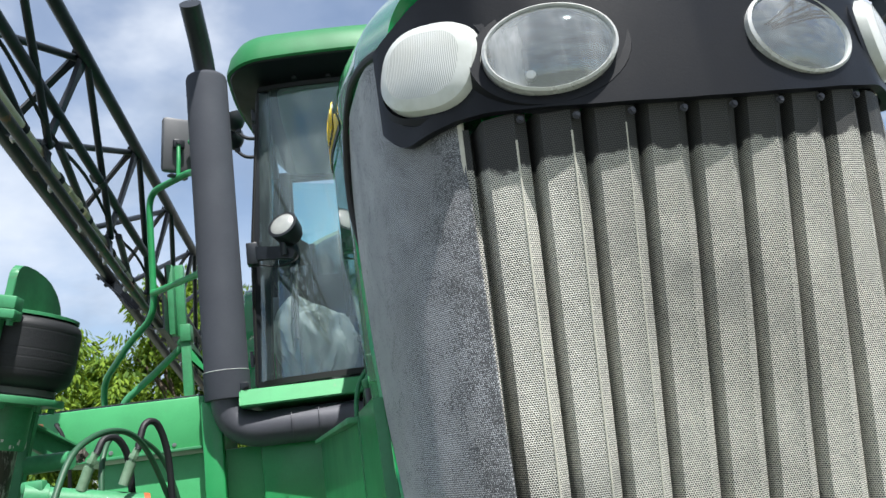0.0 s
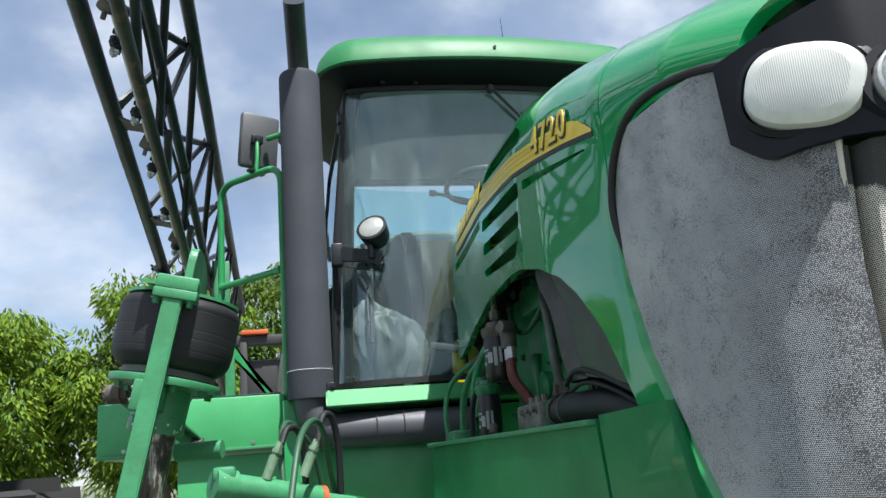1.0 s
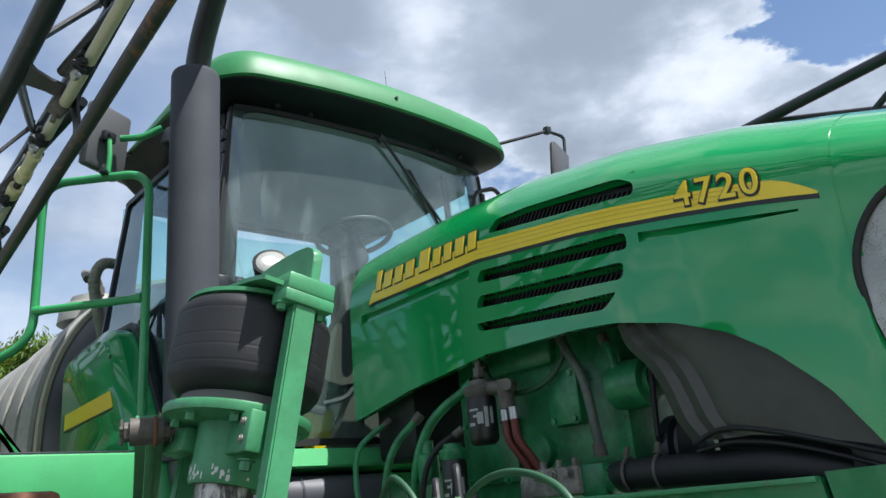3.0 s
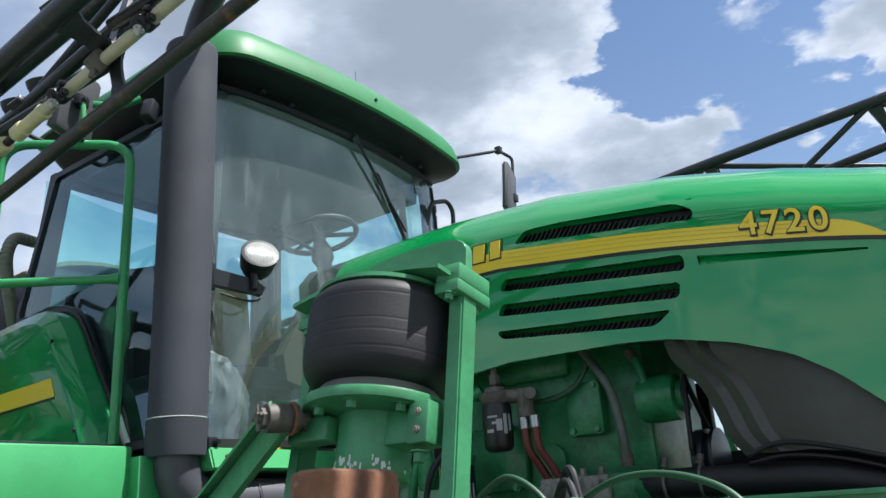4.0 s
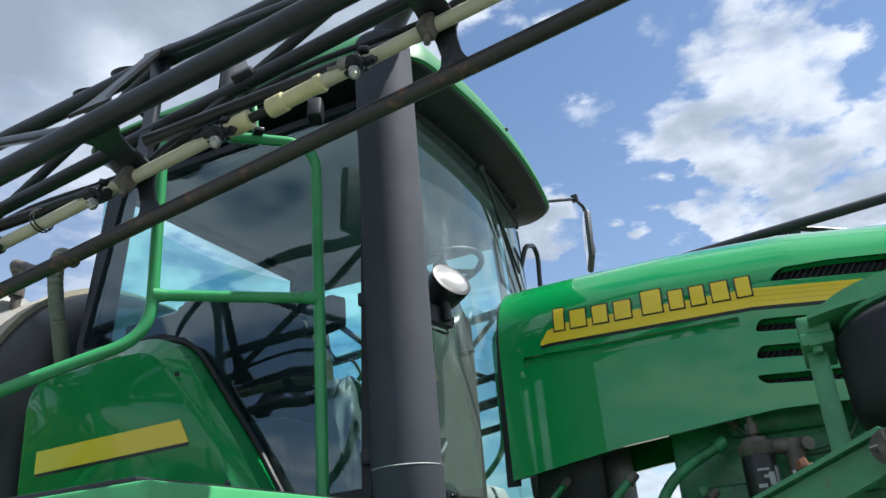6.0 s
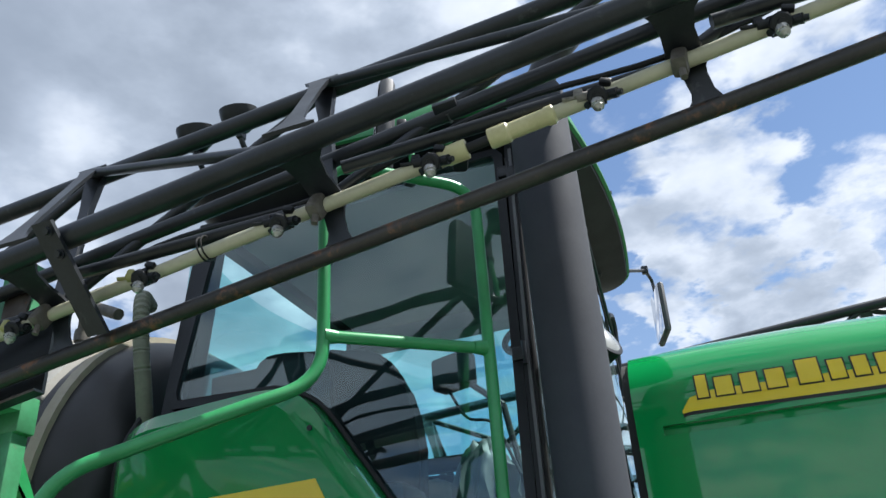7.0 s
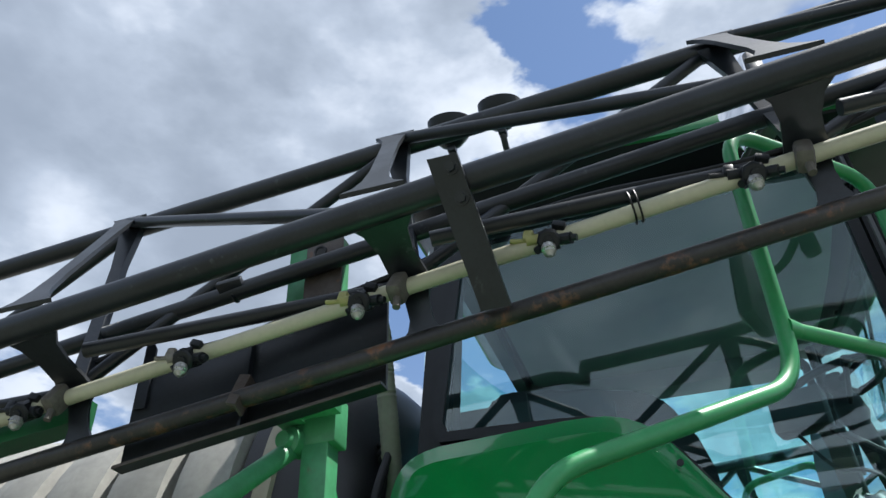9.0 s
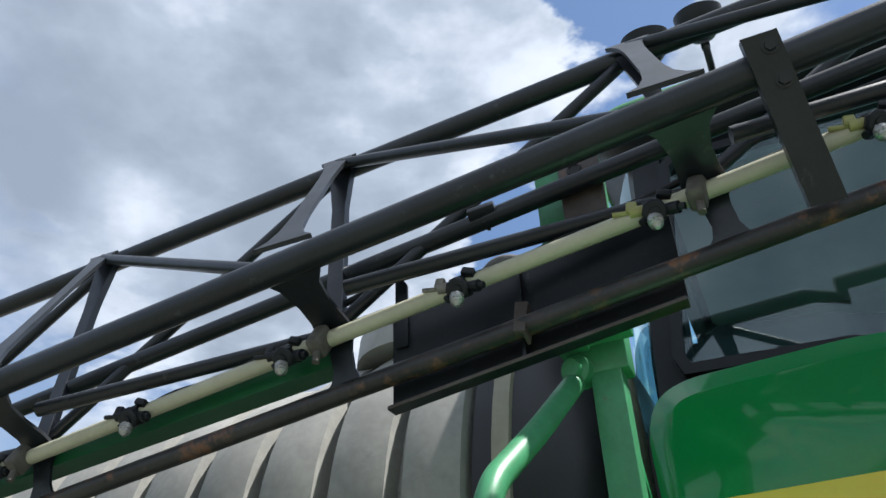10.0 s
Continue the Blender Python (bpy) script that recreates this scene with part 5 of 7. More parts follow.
# ---- platform, rails, mirrors ----
def build_platform():
    for side in (-1, 1):
        bm = B()
        box(bm, (side * 1.385, 3.35, 1.775), (0.73, 1.10, 0.215), bevel=0.008)
        deck = part("platform_box", bm, DECK_GREEN, sprayer, "green platform box with a dark deck")
        bm = B()
        box(bm, (side * 1.385, 3.37, 1.8875), (0.70, 1.05, 0.012), bevel=0.003)
        part("deck_plate", bm, BLACK_STEEL, deck)
        # chassis side below the box
        bm = B()
        box(bm, (side * 1.03, 2.86, 1.40), (0.84, 0.05, 0.50), bevel=0.006)
        part("chassis_panel", bm, DECK_GREEN, sprayer, "flat green chassis panel below the platform")
        bm = B()
        box(bm, (side * 0.96, 2.72, 1.300), (0.92, 0.16, 0.030), bevel=0.004)
        part("chassis_ledge", bm, WORN_GREEN, sprayer)
        bm = B()
        box(bm, (side * 1.385, 2.795, 1.672), (0.73, 0.03, 0.012), bevel=0.002)
        part("box_lip", bm, WORN_GREEN, deck)
        bm = B()
        lathe(bm, (side * 1.60, 2.803, 1.83), (0, -1, 0), [(0.0, 0.017), (0.002, 0.018), (0.003, 0.015), (0.001, 0.012)], 20)
        part("grommet", bm, SEAL, deck)
        bm = B()
        tube(bm, spline([(side * 1.60, 2.82, 1.83), (side * 1.60, 2.775, 1.832), (side * 1.575, 2.765, 1.79), (side * 1.555, 2.770, 1.70), (side * 1.56, 2.80, 1.58)], 8), 0.008, 8)
        part("cable", bm, RUBBER, deck)
        bm = B()
        for x in (1.15, 1.40, 1.65):
            bolt(bm, (side * x, 2.80, 1.695), (0, -1, 0), 0.006, 0.004)
        part_each("box_screw", bm, STEEL, deck)
    # chassis wall under the cab
    bm = B()
    box(bm, (0, 3.10, 1.45), (1.60, 0.70, 0.66), bevel=0.01)
    part("chassis_front_wall", bm, FRAME_GREEN, sprayer, "green chassis wall under the cab")
    bm = B()
    box(bm, (-0.99, 2.80, 1.50), (0.08, 0.10, 0.70), bevel=0.006)
    part("chassis_upright", bm, FRAME_GREEN, sprayer)
    bm = B()
    box(bm, (0, 1.6, 1.05), (0.74, 2.5, 0.20), bevel=0.02)
    box(bm, (0, 4.9, 1.15), (0.90, 3.6, 0.22), bevel=0.02)
    part_each("chassis_rail", bm, FRAME_GREEN, sprayer)
    # side skirt below the hood
    for side in (-1, 1):
        bm = B()
        slab(bm, [(side * 0.545, 2.10, 1.605), (side * 0.455, 0.86, 1.617), (side * 0.455, 0.80, 1.20), (side * 0.545, 2.16, 1.20)], (-side * 0.02, 0, 0))
        skirt = part("engine_skirt", bm, SHADED_SKIRT_GREEN, sprayer, "green panel below the engine opening")
        bm = B()
        slab(bm, [(side * 0.452, 0.85, 1.625), (side * 0.436, 0.60, 1.632), (side * 0.430, 0.45, 1.20), (side * 0.455, 0.79, 1.20)], (-side * 0.02, 0, 0))
        part("engine_skirt_front", bm, SHADED_SKIRT_GREEN, sprayer)
        bm = B()
        box(bm, (side * 0.505, 1.48, 1.613), (0.03, 1.24, 0.012), Euler((0, 0, side * radians(-4.1))).to_matrix(), 0.003)
        part("skirt_edge", bm, WORN_GREEN, skirt)


MIRROR_GREY = surface("mirror_grey", (0.075, 0.078, 0.085), 0.5, grain=240, stain=9, bump=0.06)


def build_rails():
    for side in (-1, 1):
        bm = B()
        tube(bm, rounded([(side * 1.006, 2.933, 1.70), (side * 1.006, 2.933, 2.950), (side * 1.297, 3.266, 2.962), (side * 1.297, 3.268, 2.335), (side * 1.44, 3.40, 2.250), (side * 1.66, 3.71, 2.095), (side * 1.66, 3.74, 1.85)], 0.10, 8), 0.0165, 14)
        rail = part("handrail", bm, FRAME_GREEN, sprayer, "bent green tube handrail beside the cab door")
        bm = B()
        rod(bm, (side * 1.008, 2.935, 2.449), (side * 1.297, 3.266, 2.449), 0.0155, seg=14)
        part("cross_tube", bm, FRAME_GREEN, rail)
        bm = B()
        for a, b in (((1.016, 2.94, 2.449), (0.05, 0.055, 0)), ((1.297, 3.266, 2.449), (-0.05, -0.055, 0))):
            rod(bm, Vector((side * a[0], a[1], a[2])), Vector((side * a[0], a[1], a[2])) + Vector((side * b[0], b[1], 0)) * 0.45, 0.021, 0.0165, seg=14)
        part_each("weld_collar", bm, FRAME_GREEN, rail)
    # near mirror on the rail
    bm = B()
    tilt = Euler((radians(4), radians(3), radians(24))).to_matrix()
    box(bm, (-1.105, 3.165, 3.160), (0.200, 0.050, 0.285), tilt, 0.020)
    mirror = part("door_mirror", bm, MIRROR_GREY, sprayer, "grey plastic mirror housing on a green rod")
    bm = B()
    box(bm, (-1.117, 3.191, 3.160), (0.175, 0.006, 0.255), tilt, 0.002)
    part("mirror_glass", bm, MIRROR_GLASS, mirror)
    bm = B()
    tube(bm, rounded([(-1.12, 3.075, 2.955), (-1.112, 3.080, 3.05), (-1.112, 3.100, 3.150)], 0.04, 6), 0.010, 10)
    part("mirror_rod", bm, FRAME_GREEN, mirror)
    bm = B()
    box(bm, (-1.112, 3.110, 3.150), (0.055, 0.030, 0.045), tilt, 0.006)
    bolt(bm, (-1.112, 3.094, 3.150), (0.3, -1, 0), 0.010, 0.01)
    box(bm, (-1.12, 3.07, 2.965), (0.10, 0.03, 0.014), Euler((0, 0, radians(48))).to_matrix(), 0.003)
    part_each("mirror_clamp", bm, BLACK_STEEL, mirror)
    bm = B()
    tube(bm, rounded([(-0.93, 3.02, 3.20), (-0.99, 3.06, 3.16), (-1.06, 3.12, 3.16)], 0.03, 5), 0.014, 10)
    part("mirror_stay", bm, FRAME_GREEN, mirror)
    bm = B()
    box(bm, (-0.90, 3.00, 3.15), (0.06, 0.05, 0.09), Euler((0, 0.3, 0.4)).to_matrix(), 0.012)
    part("stay_bracket", bm, BLACK_PLASTIC, mirror)
    # far mirror on a roof arm
    bm = B()
    tube(bm, rounded([(0.70, 2.74, 3.40), (1.016, 2.620, 3.515), (1.125, 2.60, 3.50), (1.085, 2.59, 3.245)], 0.03, 6), 0.009, 10)
    far = part("far_mirror_arm", bm, BLACK_STEEL, sprayer, "thin black mirror arm on the far roof corner")
    bm = B()
    box(bm, (1.035, 2.585, 3.265), (0.034, 0.20, 0.285), Euler((radians(-6), radians(3), radians(-72))).to_matrix(), 0.018)
    part("mirror_housing", bm, MIRROR_GREY, far)
    bm = B()
    turn = Euler((radians(-6), radians(3), radians(-72))).to_matrix()
    box(bm, Vector((1.035, 2.585, 3.265)) + turn @ Vector((-0.018, 0, 0)), (0.004, 0.18, 0.262), turn, 0.001)
    part("mirror_glass", bm, MIRROR_GLASS, far)
    bm = B()
    box(bm, (1.016, 2.62, 3.518), (0.035, 0.035, 0.040), None, 0.006)
    box(bm, (1.080, 2.590, 3.240), (0.045, 0.04, 0.045), None, 0.006)
    part_each("arm_joint", bm, BLACK_STEEL, far)
    bm = B()
    tube(bm, rounded([(0.60, 2.84, 3.02), (0.60, 2.80, 3.14), (0.74, 2.80, 3.19), (0.79, 2.80, 3.15), (0.80, 2.82, 2.80)], 0.04, 6), 0.012, 10)
    part("far_grab_rail", bm, BLACK_STEEL, sprayer)
    # work lamp on the front post
    bm = B()
    ax = Vector((-0.42, -0.78, 0.46)).normalized()
    c = Vector((-0.625, 2.690, 2.555))
    lathe(bm, c - ax * 0.085, ax, [(0.0, 0.030), (0.006, 0.048), (0.03, 0.060), (0.085, 0.068), (0.100, 0.069), (0.102, 0.060)], 32)
    lamp = part("work_lamp", bm, BLACK_PLASTIC, sprayer, "round black work lamp with a clear ribbed lens")
    bm = B()
    lathe(bm, c + ax * 0.008, ax, [(0.0, 0.060), (0.008, 0.058), (0.014, 0.045), (0.017, 0.02)], 32)
    part("lens", bm, WORK_LENS, lamp)
    bm = B()
    slab(bm, [(-0.76, 2.77, 2.440), (-0.60, 2.70, 2.415), (-0.585, 2.70, 2.445), (-0.62, 2.71, 2.470), (-0.76, 2.77, 2.500)], (0.01, 0.03, 0))
    rod(bm, (-0.635, 2.705, 2.43), (-0.635, 2.705, 2.49), 0.014, seg=10)
    box(bm, (-0.775, 2.80, 2.47), (0.05, 0.06, 0.10), bevel=0.006)
    part("lamp_arm", bm, BLACK_STEEL, lamp)
    bm = B()
    tube(bm, spline([(-0.62, 2.74, 2.50), (-0.58, 2.73, 2.42), (-0.66, 2.71, 2.385), (-0.74, 2.76, 2.41)], 8), 0.004, 6)
    part("lamp_cable", bm, RUBBER, lamp)
    # wiper
    bm = B()
    a = wind_point(0.0, 0.985) + Vector((0, -0.03, 0))
    b = wind_point(0.46, 0.72) + Vector((0, -0.025, 0))
    rod(bm, a, b, 0.008, 0.006, seg=8)
    wiper = part("wiper_arm", bm, BLACK_STEEL, sprayer, "black windshield wiper")
    bm = B()
    c, d = wind_point(0.20, 0.90) + Vector((0, -0.014, 0)), wind_point(0.545, 0.60) + Vector((0, -0.014, 0))
    for o in (0.0, 0.012, 0.022):
        rod(bm, c + Vector((o, 0, 0)), d + Vector((o, 0, 0)), 0.0035, seg=6)
    part("wiper_blade", bm, SEAL, wiper)
    bm = B()
    lathe(bm, a + Vector((0, 0.02, 0.0)), (0, -1, 0), [(0, 0.02), (0.02, 0.02), (0.03, 0.012)], 14)
    part("wiper_pivot", bm, BLACK_STEEL, wiper)


build_platform()
build_rails()


# ---- front suspension strut ----
def build_strut(side):
    """Air spring strut, its foot leaning outwards; built upright round the middle of the bellows and then set in place."""
    place = Matrix.Translation((side * 1.312, 1.538, 1.914)) @ Matrix.Rotation(radians(12.0 * -side), 4, "Y")

    def P(name, bm, mat, parent=None, label="", each=False):
        bmesh.ops.transform(bm, matrix=place, verts=bm.verts)
        return (part_each if each else part)(name, bm, mat, parent or sprayer, label)

    out = side  # towards the outside
    bm = B()
    zz = [(-0.078, 0.102), (-0.074, 0.120), (-0.064, 0.135), (-0.050, 0.1445)]
    for z in np.linspace(-0.044, 0.082, 64):
        groove = 0.0006 * sum(math.exp(-((z - g) / 0.0012) ** 2) for g in (0.072, 0.022, 0.000, -0.030))
        zz.append((float(z), 0.1515 - groove - 0.006 * max(0.0, float(-z) / 0.05) ** 2))
    zz += [(0.092, 0.148), (0.101, 0.140), (0.107, 0.124), (0.110, 0.09)]
    lathe(bm, (0, 0, 0), (0, 0, 1), zz, 64)
    bag = P("air_bag", bm, RUBBER, None, "black rubber air spring bellows")
    bm = B()
    lathe(bm, (0, 0, 0), (0, 0, 1), [(-0.100, 0.108), (-0.092, 0.116), (-0.076, 0.113), (-0.070, 0.100)], 48)
    P("bead_ring", bm, BEAD_GREY, bag, "grey bead ring")
    # top yoke
    bm = B()
    arch = [(p.x, p.y) for p in spline([(-0.188, 0.185, 0), (-0.178, 0.212, 0), (-0.145, 0.226, 0), (-0.06, 0.231, 0), (0.04, 0.225, 0), (0.12, 0.204, 0), (0.175, 0.174, 0), (0.200, 0.146, 0)], 4)]
    slab(bm, [(-out * 0.012, y, z) for y, z in [(-0.178, 0.090)] + [(y * 0.935, z) for y, z in arch] + [(0.188, 0.090), (0.12, 0.110), (0.0, 0.117), (-0.12, 0.110)]], (-out * 0.020, 0, 0))
    bmesh.ops.bevel(bm, geom=list(bm.edges), offset=0.002, segments=1, affect="EDGES")
    yoke = P("spring_yoke", bm, WORN_GREEN, None, "welded green yoke over the air spring")
    bm = B()
    lathe(bm, (0, 0, 0.108), (0, 0, 1), [(0.0, 0.132), (0.0, 0.140), (0.008, 0.140), (0.010, 0.130)], 48)
    low = [(t * 0.185, 0.120 + 0.022 * (1 - abs(t) ** 2)) for t in (-1 + 2 * i / 16 for i in range(17))]
    slab(bm, [(out * 0.085, y, z) for y, z in low] + [(out * 0.085, y, z - 0.009) for y, z in low[::-1]], (-out * 0.10, 0, 0))
    P("top_plate", bm, WORN_GREEN, yoke)
    bm = B()
    slab(bm, [(-out * 0.014, -0.012, 0.135), (out * 0.080, -0.012, 0.135), (out * 0.080, -0.012, 0.146), (out * 0.01, -0.012, 0.172), (-out * 0.014, -0.012, 0.200)], (0, 0.010, 0))
    P("yoke_rib", bm, WORN_GREEN, yoke)
    bm = B()
    rod(bm, (-out * 0.014, 0.035, 0.190), (out * 0.004, 0.035, 0.190), 0.009, seg=16)
    P("rivet", bm, WORN_GREEN, yoke)
    bm = B()
    bolt(bm, (out * 0.05, -0.055, 0.138), (0, 0, 1), 0.013, 0.014)
    P("top_nut", bm, WORN_GREEN, yoke)
    for e in (-1, 1):
        bm = B()
        box(bm, (-out * 0.004, e * 0.177, 0.120), (0.100, 0.054, 0.034), bevel=0.005)
        box(bm, (-out * 0.004, e * 0.177, 0.092), (0.104, 0.054, 0.024), bevel=0.004)
        P("end_block", bm, WORN_GREEN, yoke)
        bm = B()
        for dx in (-0.040, 0.040):
            bolt(bm, (dx, e * 0.179, 0.080), (0, 0, -1), 0.009, 0.011)
        P("yoke_bolt", bm, WORN_GREEN, yoke, "", True)
        bm = B()
        slab(bm, [(-0.023, e * 0.166, 0.082), (0.023, e * 0.166, 0.082), (0.022, e * 0.176, -0.85), (-0.022, e * 0.176, -0.85)], (0, e * 0.032, 0))
        bmesh.ops.bevel(bm, geom=list(bm.edges), offset=0.0035, segments=2, affect="EDGES")
        P("hanger_bar", bm, WORN_GREEN, yoke, "flat green hanger bar")
    # strut head
    bm = B()
    lathe(bm, (0, 0, 0), (0, 0, 1), [(-0.232, 0.050), (-0.232, 0.066), (-0.226, 0.069), (-0.200, 0.069), (-0.194, 0.068), (-0.122, 0.070), (-0.116, 0.138), (-0.104, 0.141), (-0.098, 0.139), (-0.096, 0.100)], 56)
    head = P("strut_head", bm, WORN_GREEN, None, "green strut head with chipped paint")
    bm = B()
    box(bm, (out * 0.010, -0.100, -0.152), (0.058, 0.100, 0.062), bevel=0.005)
    box(bm, (out * 0.030, -0.136, -0.152), (0.040, 0.044, 0.074), bevel=0.004)
    P("front_lug", bm, WORN_GREEN, head)
    bm = B()
    box(bm, (out * 0.060, 0.098, -0.148), (0.040, 0.100, 0.046), bevel=0.006)
    P("rear_lug", bm, WORN_GREEN, head)
    bm = B()
    for z in (-0.135, -0.166):
        bolt(bm, (out * 0.050, -0.136, z), (out, 0, 0), 0.0048, 0.003)
    P("lug_stud", bm, CAST_PALE, head, "", True)
    bm = B()
    for a in range(8):
        t = a * math.pi / 4 + 0.3
        bolt(bm, (0.112 * math.cos(t), 0.112 * math.sin(t), -0.116), (0, 0, -1), 0.010, 0.013)
    bolt(bm, (out * 0.030, -0.130, -0.198), (0, 0, -1), 0.011, 0.016)
    P("head_bolt", bm, WORN_GREEN, head, "", True)
    # bare chips in the paint of the lower rim
    bm = B()
    rnd = random.Random(5 + side)
    for k in range(46):
        a = rnd.uniform(0, 2 * math.pi) if k < 18 else (math.pi if side < 0 else 0.0) + rnd.uniform(-0.9, 1.2)
        z = rnd.uniform(-0.224, -0.204)
        da, dz = rnd.uniform(0.03, 0.10), rnd.uniform(0.003, 0.011)
        rows = []
        for i in range(4):
            aa = a + da * i / 3
            w = dz * (0.5 + 0.5 * math.sin(math.pi * (i + 0.6) / 4.2)) + rnd.uniform(0, 0.003)
            rows.append([(0.0696 * math.cos(aa), 0.0696 * math.sin(aa), z - w * 0.5), (0.0696 * math.cos(aa), 0.0696 * math.sin(aa), z + w * 0.5)])
        sheet(bm, rows)
    tagged(P("chipped_paint", thick(bm, 0.0005), CHIP, head, "pale chips in the paint"), kind="stuff")
    bm = B()
    lathe(bm, (0, 0, 0), (0, 0, 1), [(-0.95, 0.053), (-0.232, 0.053)], 40)
    P("strut_rod", bm, WORN_ROD, None, "scuffed dark strut rod with worn bare metal")
    # link arm
    a, b = Vector((side * 1.465, 1.655, 1.806)), Vector((side * 1.325, 2.045, 1.668))
    d = (b - a).normalized()
    up = (Vector((0, 0, 1)) - d * d.z).normalized()
    sd = d.cross(up).normalized()
    bm = B()
    slab(bm, [a + up * 0.026, b + up * 0.020, b - up * 0.045, a + (b - a) * 0.62 - up * 0.036, a + (b - a) * 0.30 - up * 0.030, a - up * 0.026], sd * 0.016)
    bmesh.ops.bevel(bm, geom=list(bm.edges), offset=0.003, segments=1, affect="EDGES")
    arm = part("link_arm", bm, WORN_GREEN, sprayer, "chipped green link arm with rusty bolts")
    bm = B()
    slab(bm, [a + up * 0.026 - sd * 0.02, b + up * 0.020 - sd * 0.02, b + up * 0.026 - sd * 0.02, a + up * 0.034 - sd * 0.02], sd * 0.055)
    part("arm_flange", bm, WORN_GREEN, arm)
    for p, r in ((a, 0.026), (b, 0.024)):
        bm = B()
        rod(bm, p - sd * 0.030, p + sd * 0.030, r, seg=24)
        rod(bm, p - sd * 0.040, p + sd * 0.042, r * 0.72, seg=6)
        rod(bm, p - sd * 0.048, p + sd * 0.052, r * 0.40, seg=12)
        for q in (-1, 1):
            c = p + sd * q * 0.045
            rod(bm, c - up * r * 0.9 + d * 0.004, c + up * r * 0.9 - d * 0.006, 0.0035, seg=6)
            rod(bm, c - d * r * 0.8, c + d * r * 0.8 + up * 0.006, 0.0035, seg=6)
        part("arm_pin", bm, CAST_GREY, arm, "dirty grey pin with a castle nut")
    for f in (0.30, 0.62):
        bm = B()
        p = a + (b - a) * f + up * 0.034
        bolt(bm, p, up, 0.010, 0.012)
        part("arm_bolt", bm, RUST, arm)
    bm = B()
    c = a + Vector((0, -0.010, -0.001)) + sd * 0.012
    tube(bm, circle(c, sd, 0.027, 20) + circle(c, sd, 0.027, 20)[:1], 0.0035, 8)
    part("rust_ring", bm, RUST, arm)
    bm = B()
    rod(bm, (side * 1.20, 1.62, 1.640), (side * 1.32, 1.65, 1.640), 0.024, seg=20)
    part("brake_pipe_elbow", bm, WORN_GREEN, sprayer)
    # lower axle beam and wheel under the strut
    bm = B()
    rod(bm, (side * 0.40, 1.51, 1.06), (side * 1.42, 1.51, 1.06), 0.10, seg=24)
    part("axle_beam", bm, FRAME_GREEN, sprayer)
    bm = B()
    box(bm, (side * 1.47, 1.51, 1.02), (0.16, 0.30, 0.30), bevel=0.03)
    part("axle_end", bm, FRAME_GREEN, sprayer)
    bm = B()
    c = Vector((side * 1.78, 1.60, 0.80))
    prof = [(-0.16, 0.48), (-0.19, 0.54), (-0.20, 0.64), (-0.175, 0.74), (-0.12, 0.775), (0.0, 0.785), (0.12, 0.775), (0.175, 0.74), (0.20, 0.64), (0.19, 0.54), (0.16, 0.48)]
    lathe(bm, c, (1, 0, 0), prof, 56)
    wheel = part("wheel", bm, TYRE, sprayer, "large black field tyre")
    bm = B()
    lathe(bm, c, (1, 0, 0), [(-0.15, 0.485), (-0.05, 0.45), (-0.03, 0.15), (0.0, 0.14), (0.03, 0.15), (0.05, 0.45), (0.15, 0.485)], 40)
    part("rim", bm, YELLOW, wheel)
    bm = B()
    for i in range(22):
        for e in (-1, 1):
            aa = 2 * math.pi * i / 22 + (0.14 if e > 0 else 0)
            p = c + Vector((e * 0.085, 0.785 * math.cos(aa), 0.785 * math.sin(aa)))
            box(bm, p, (0.20, 0.045, 0.035), Euler((aa - math.pi / 2, 0, e * 0.6)).to_matrix())
    part("tread", bm, TYRE, wheel)


BEAD_GREY = surface("bead_grey", (0.12, 0.12, 0.115), 0.6, grain=90, stain=20)
CHIP = surface("bare_primer", (0.62, 0.63, 0.60), 0.6, grain=90, stain=30)
build_strut(-1)
build_strut(1)


# ---- engine bay ----
GREY_PIPE = surface("engine_pipe_grey", (0.105, 0.13, 0.11), 0.5, dark=(0.06, 0.08, 0.065), grain=70, stain=20, amount=0.9, bump=0.06)


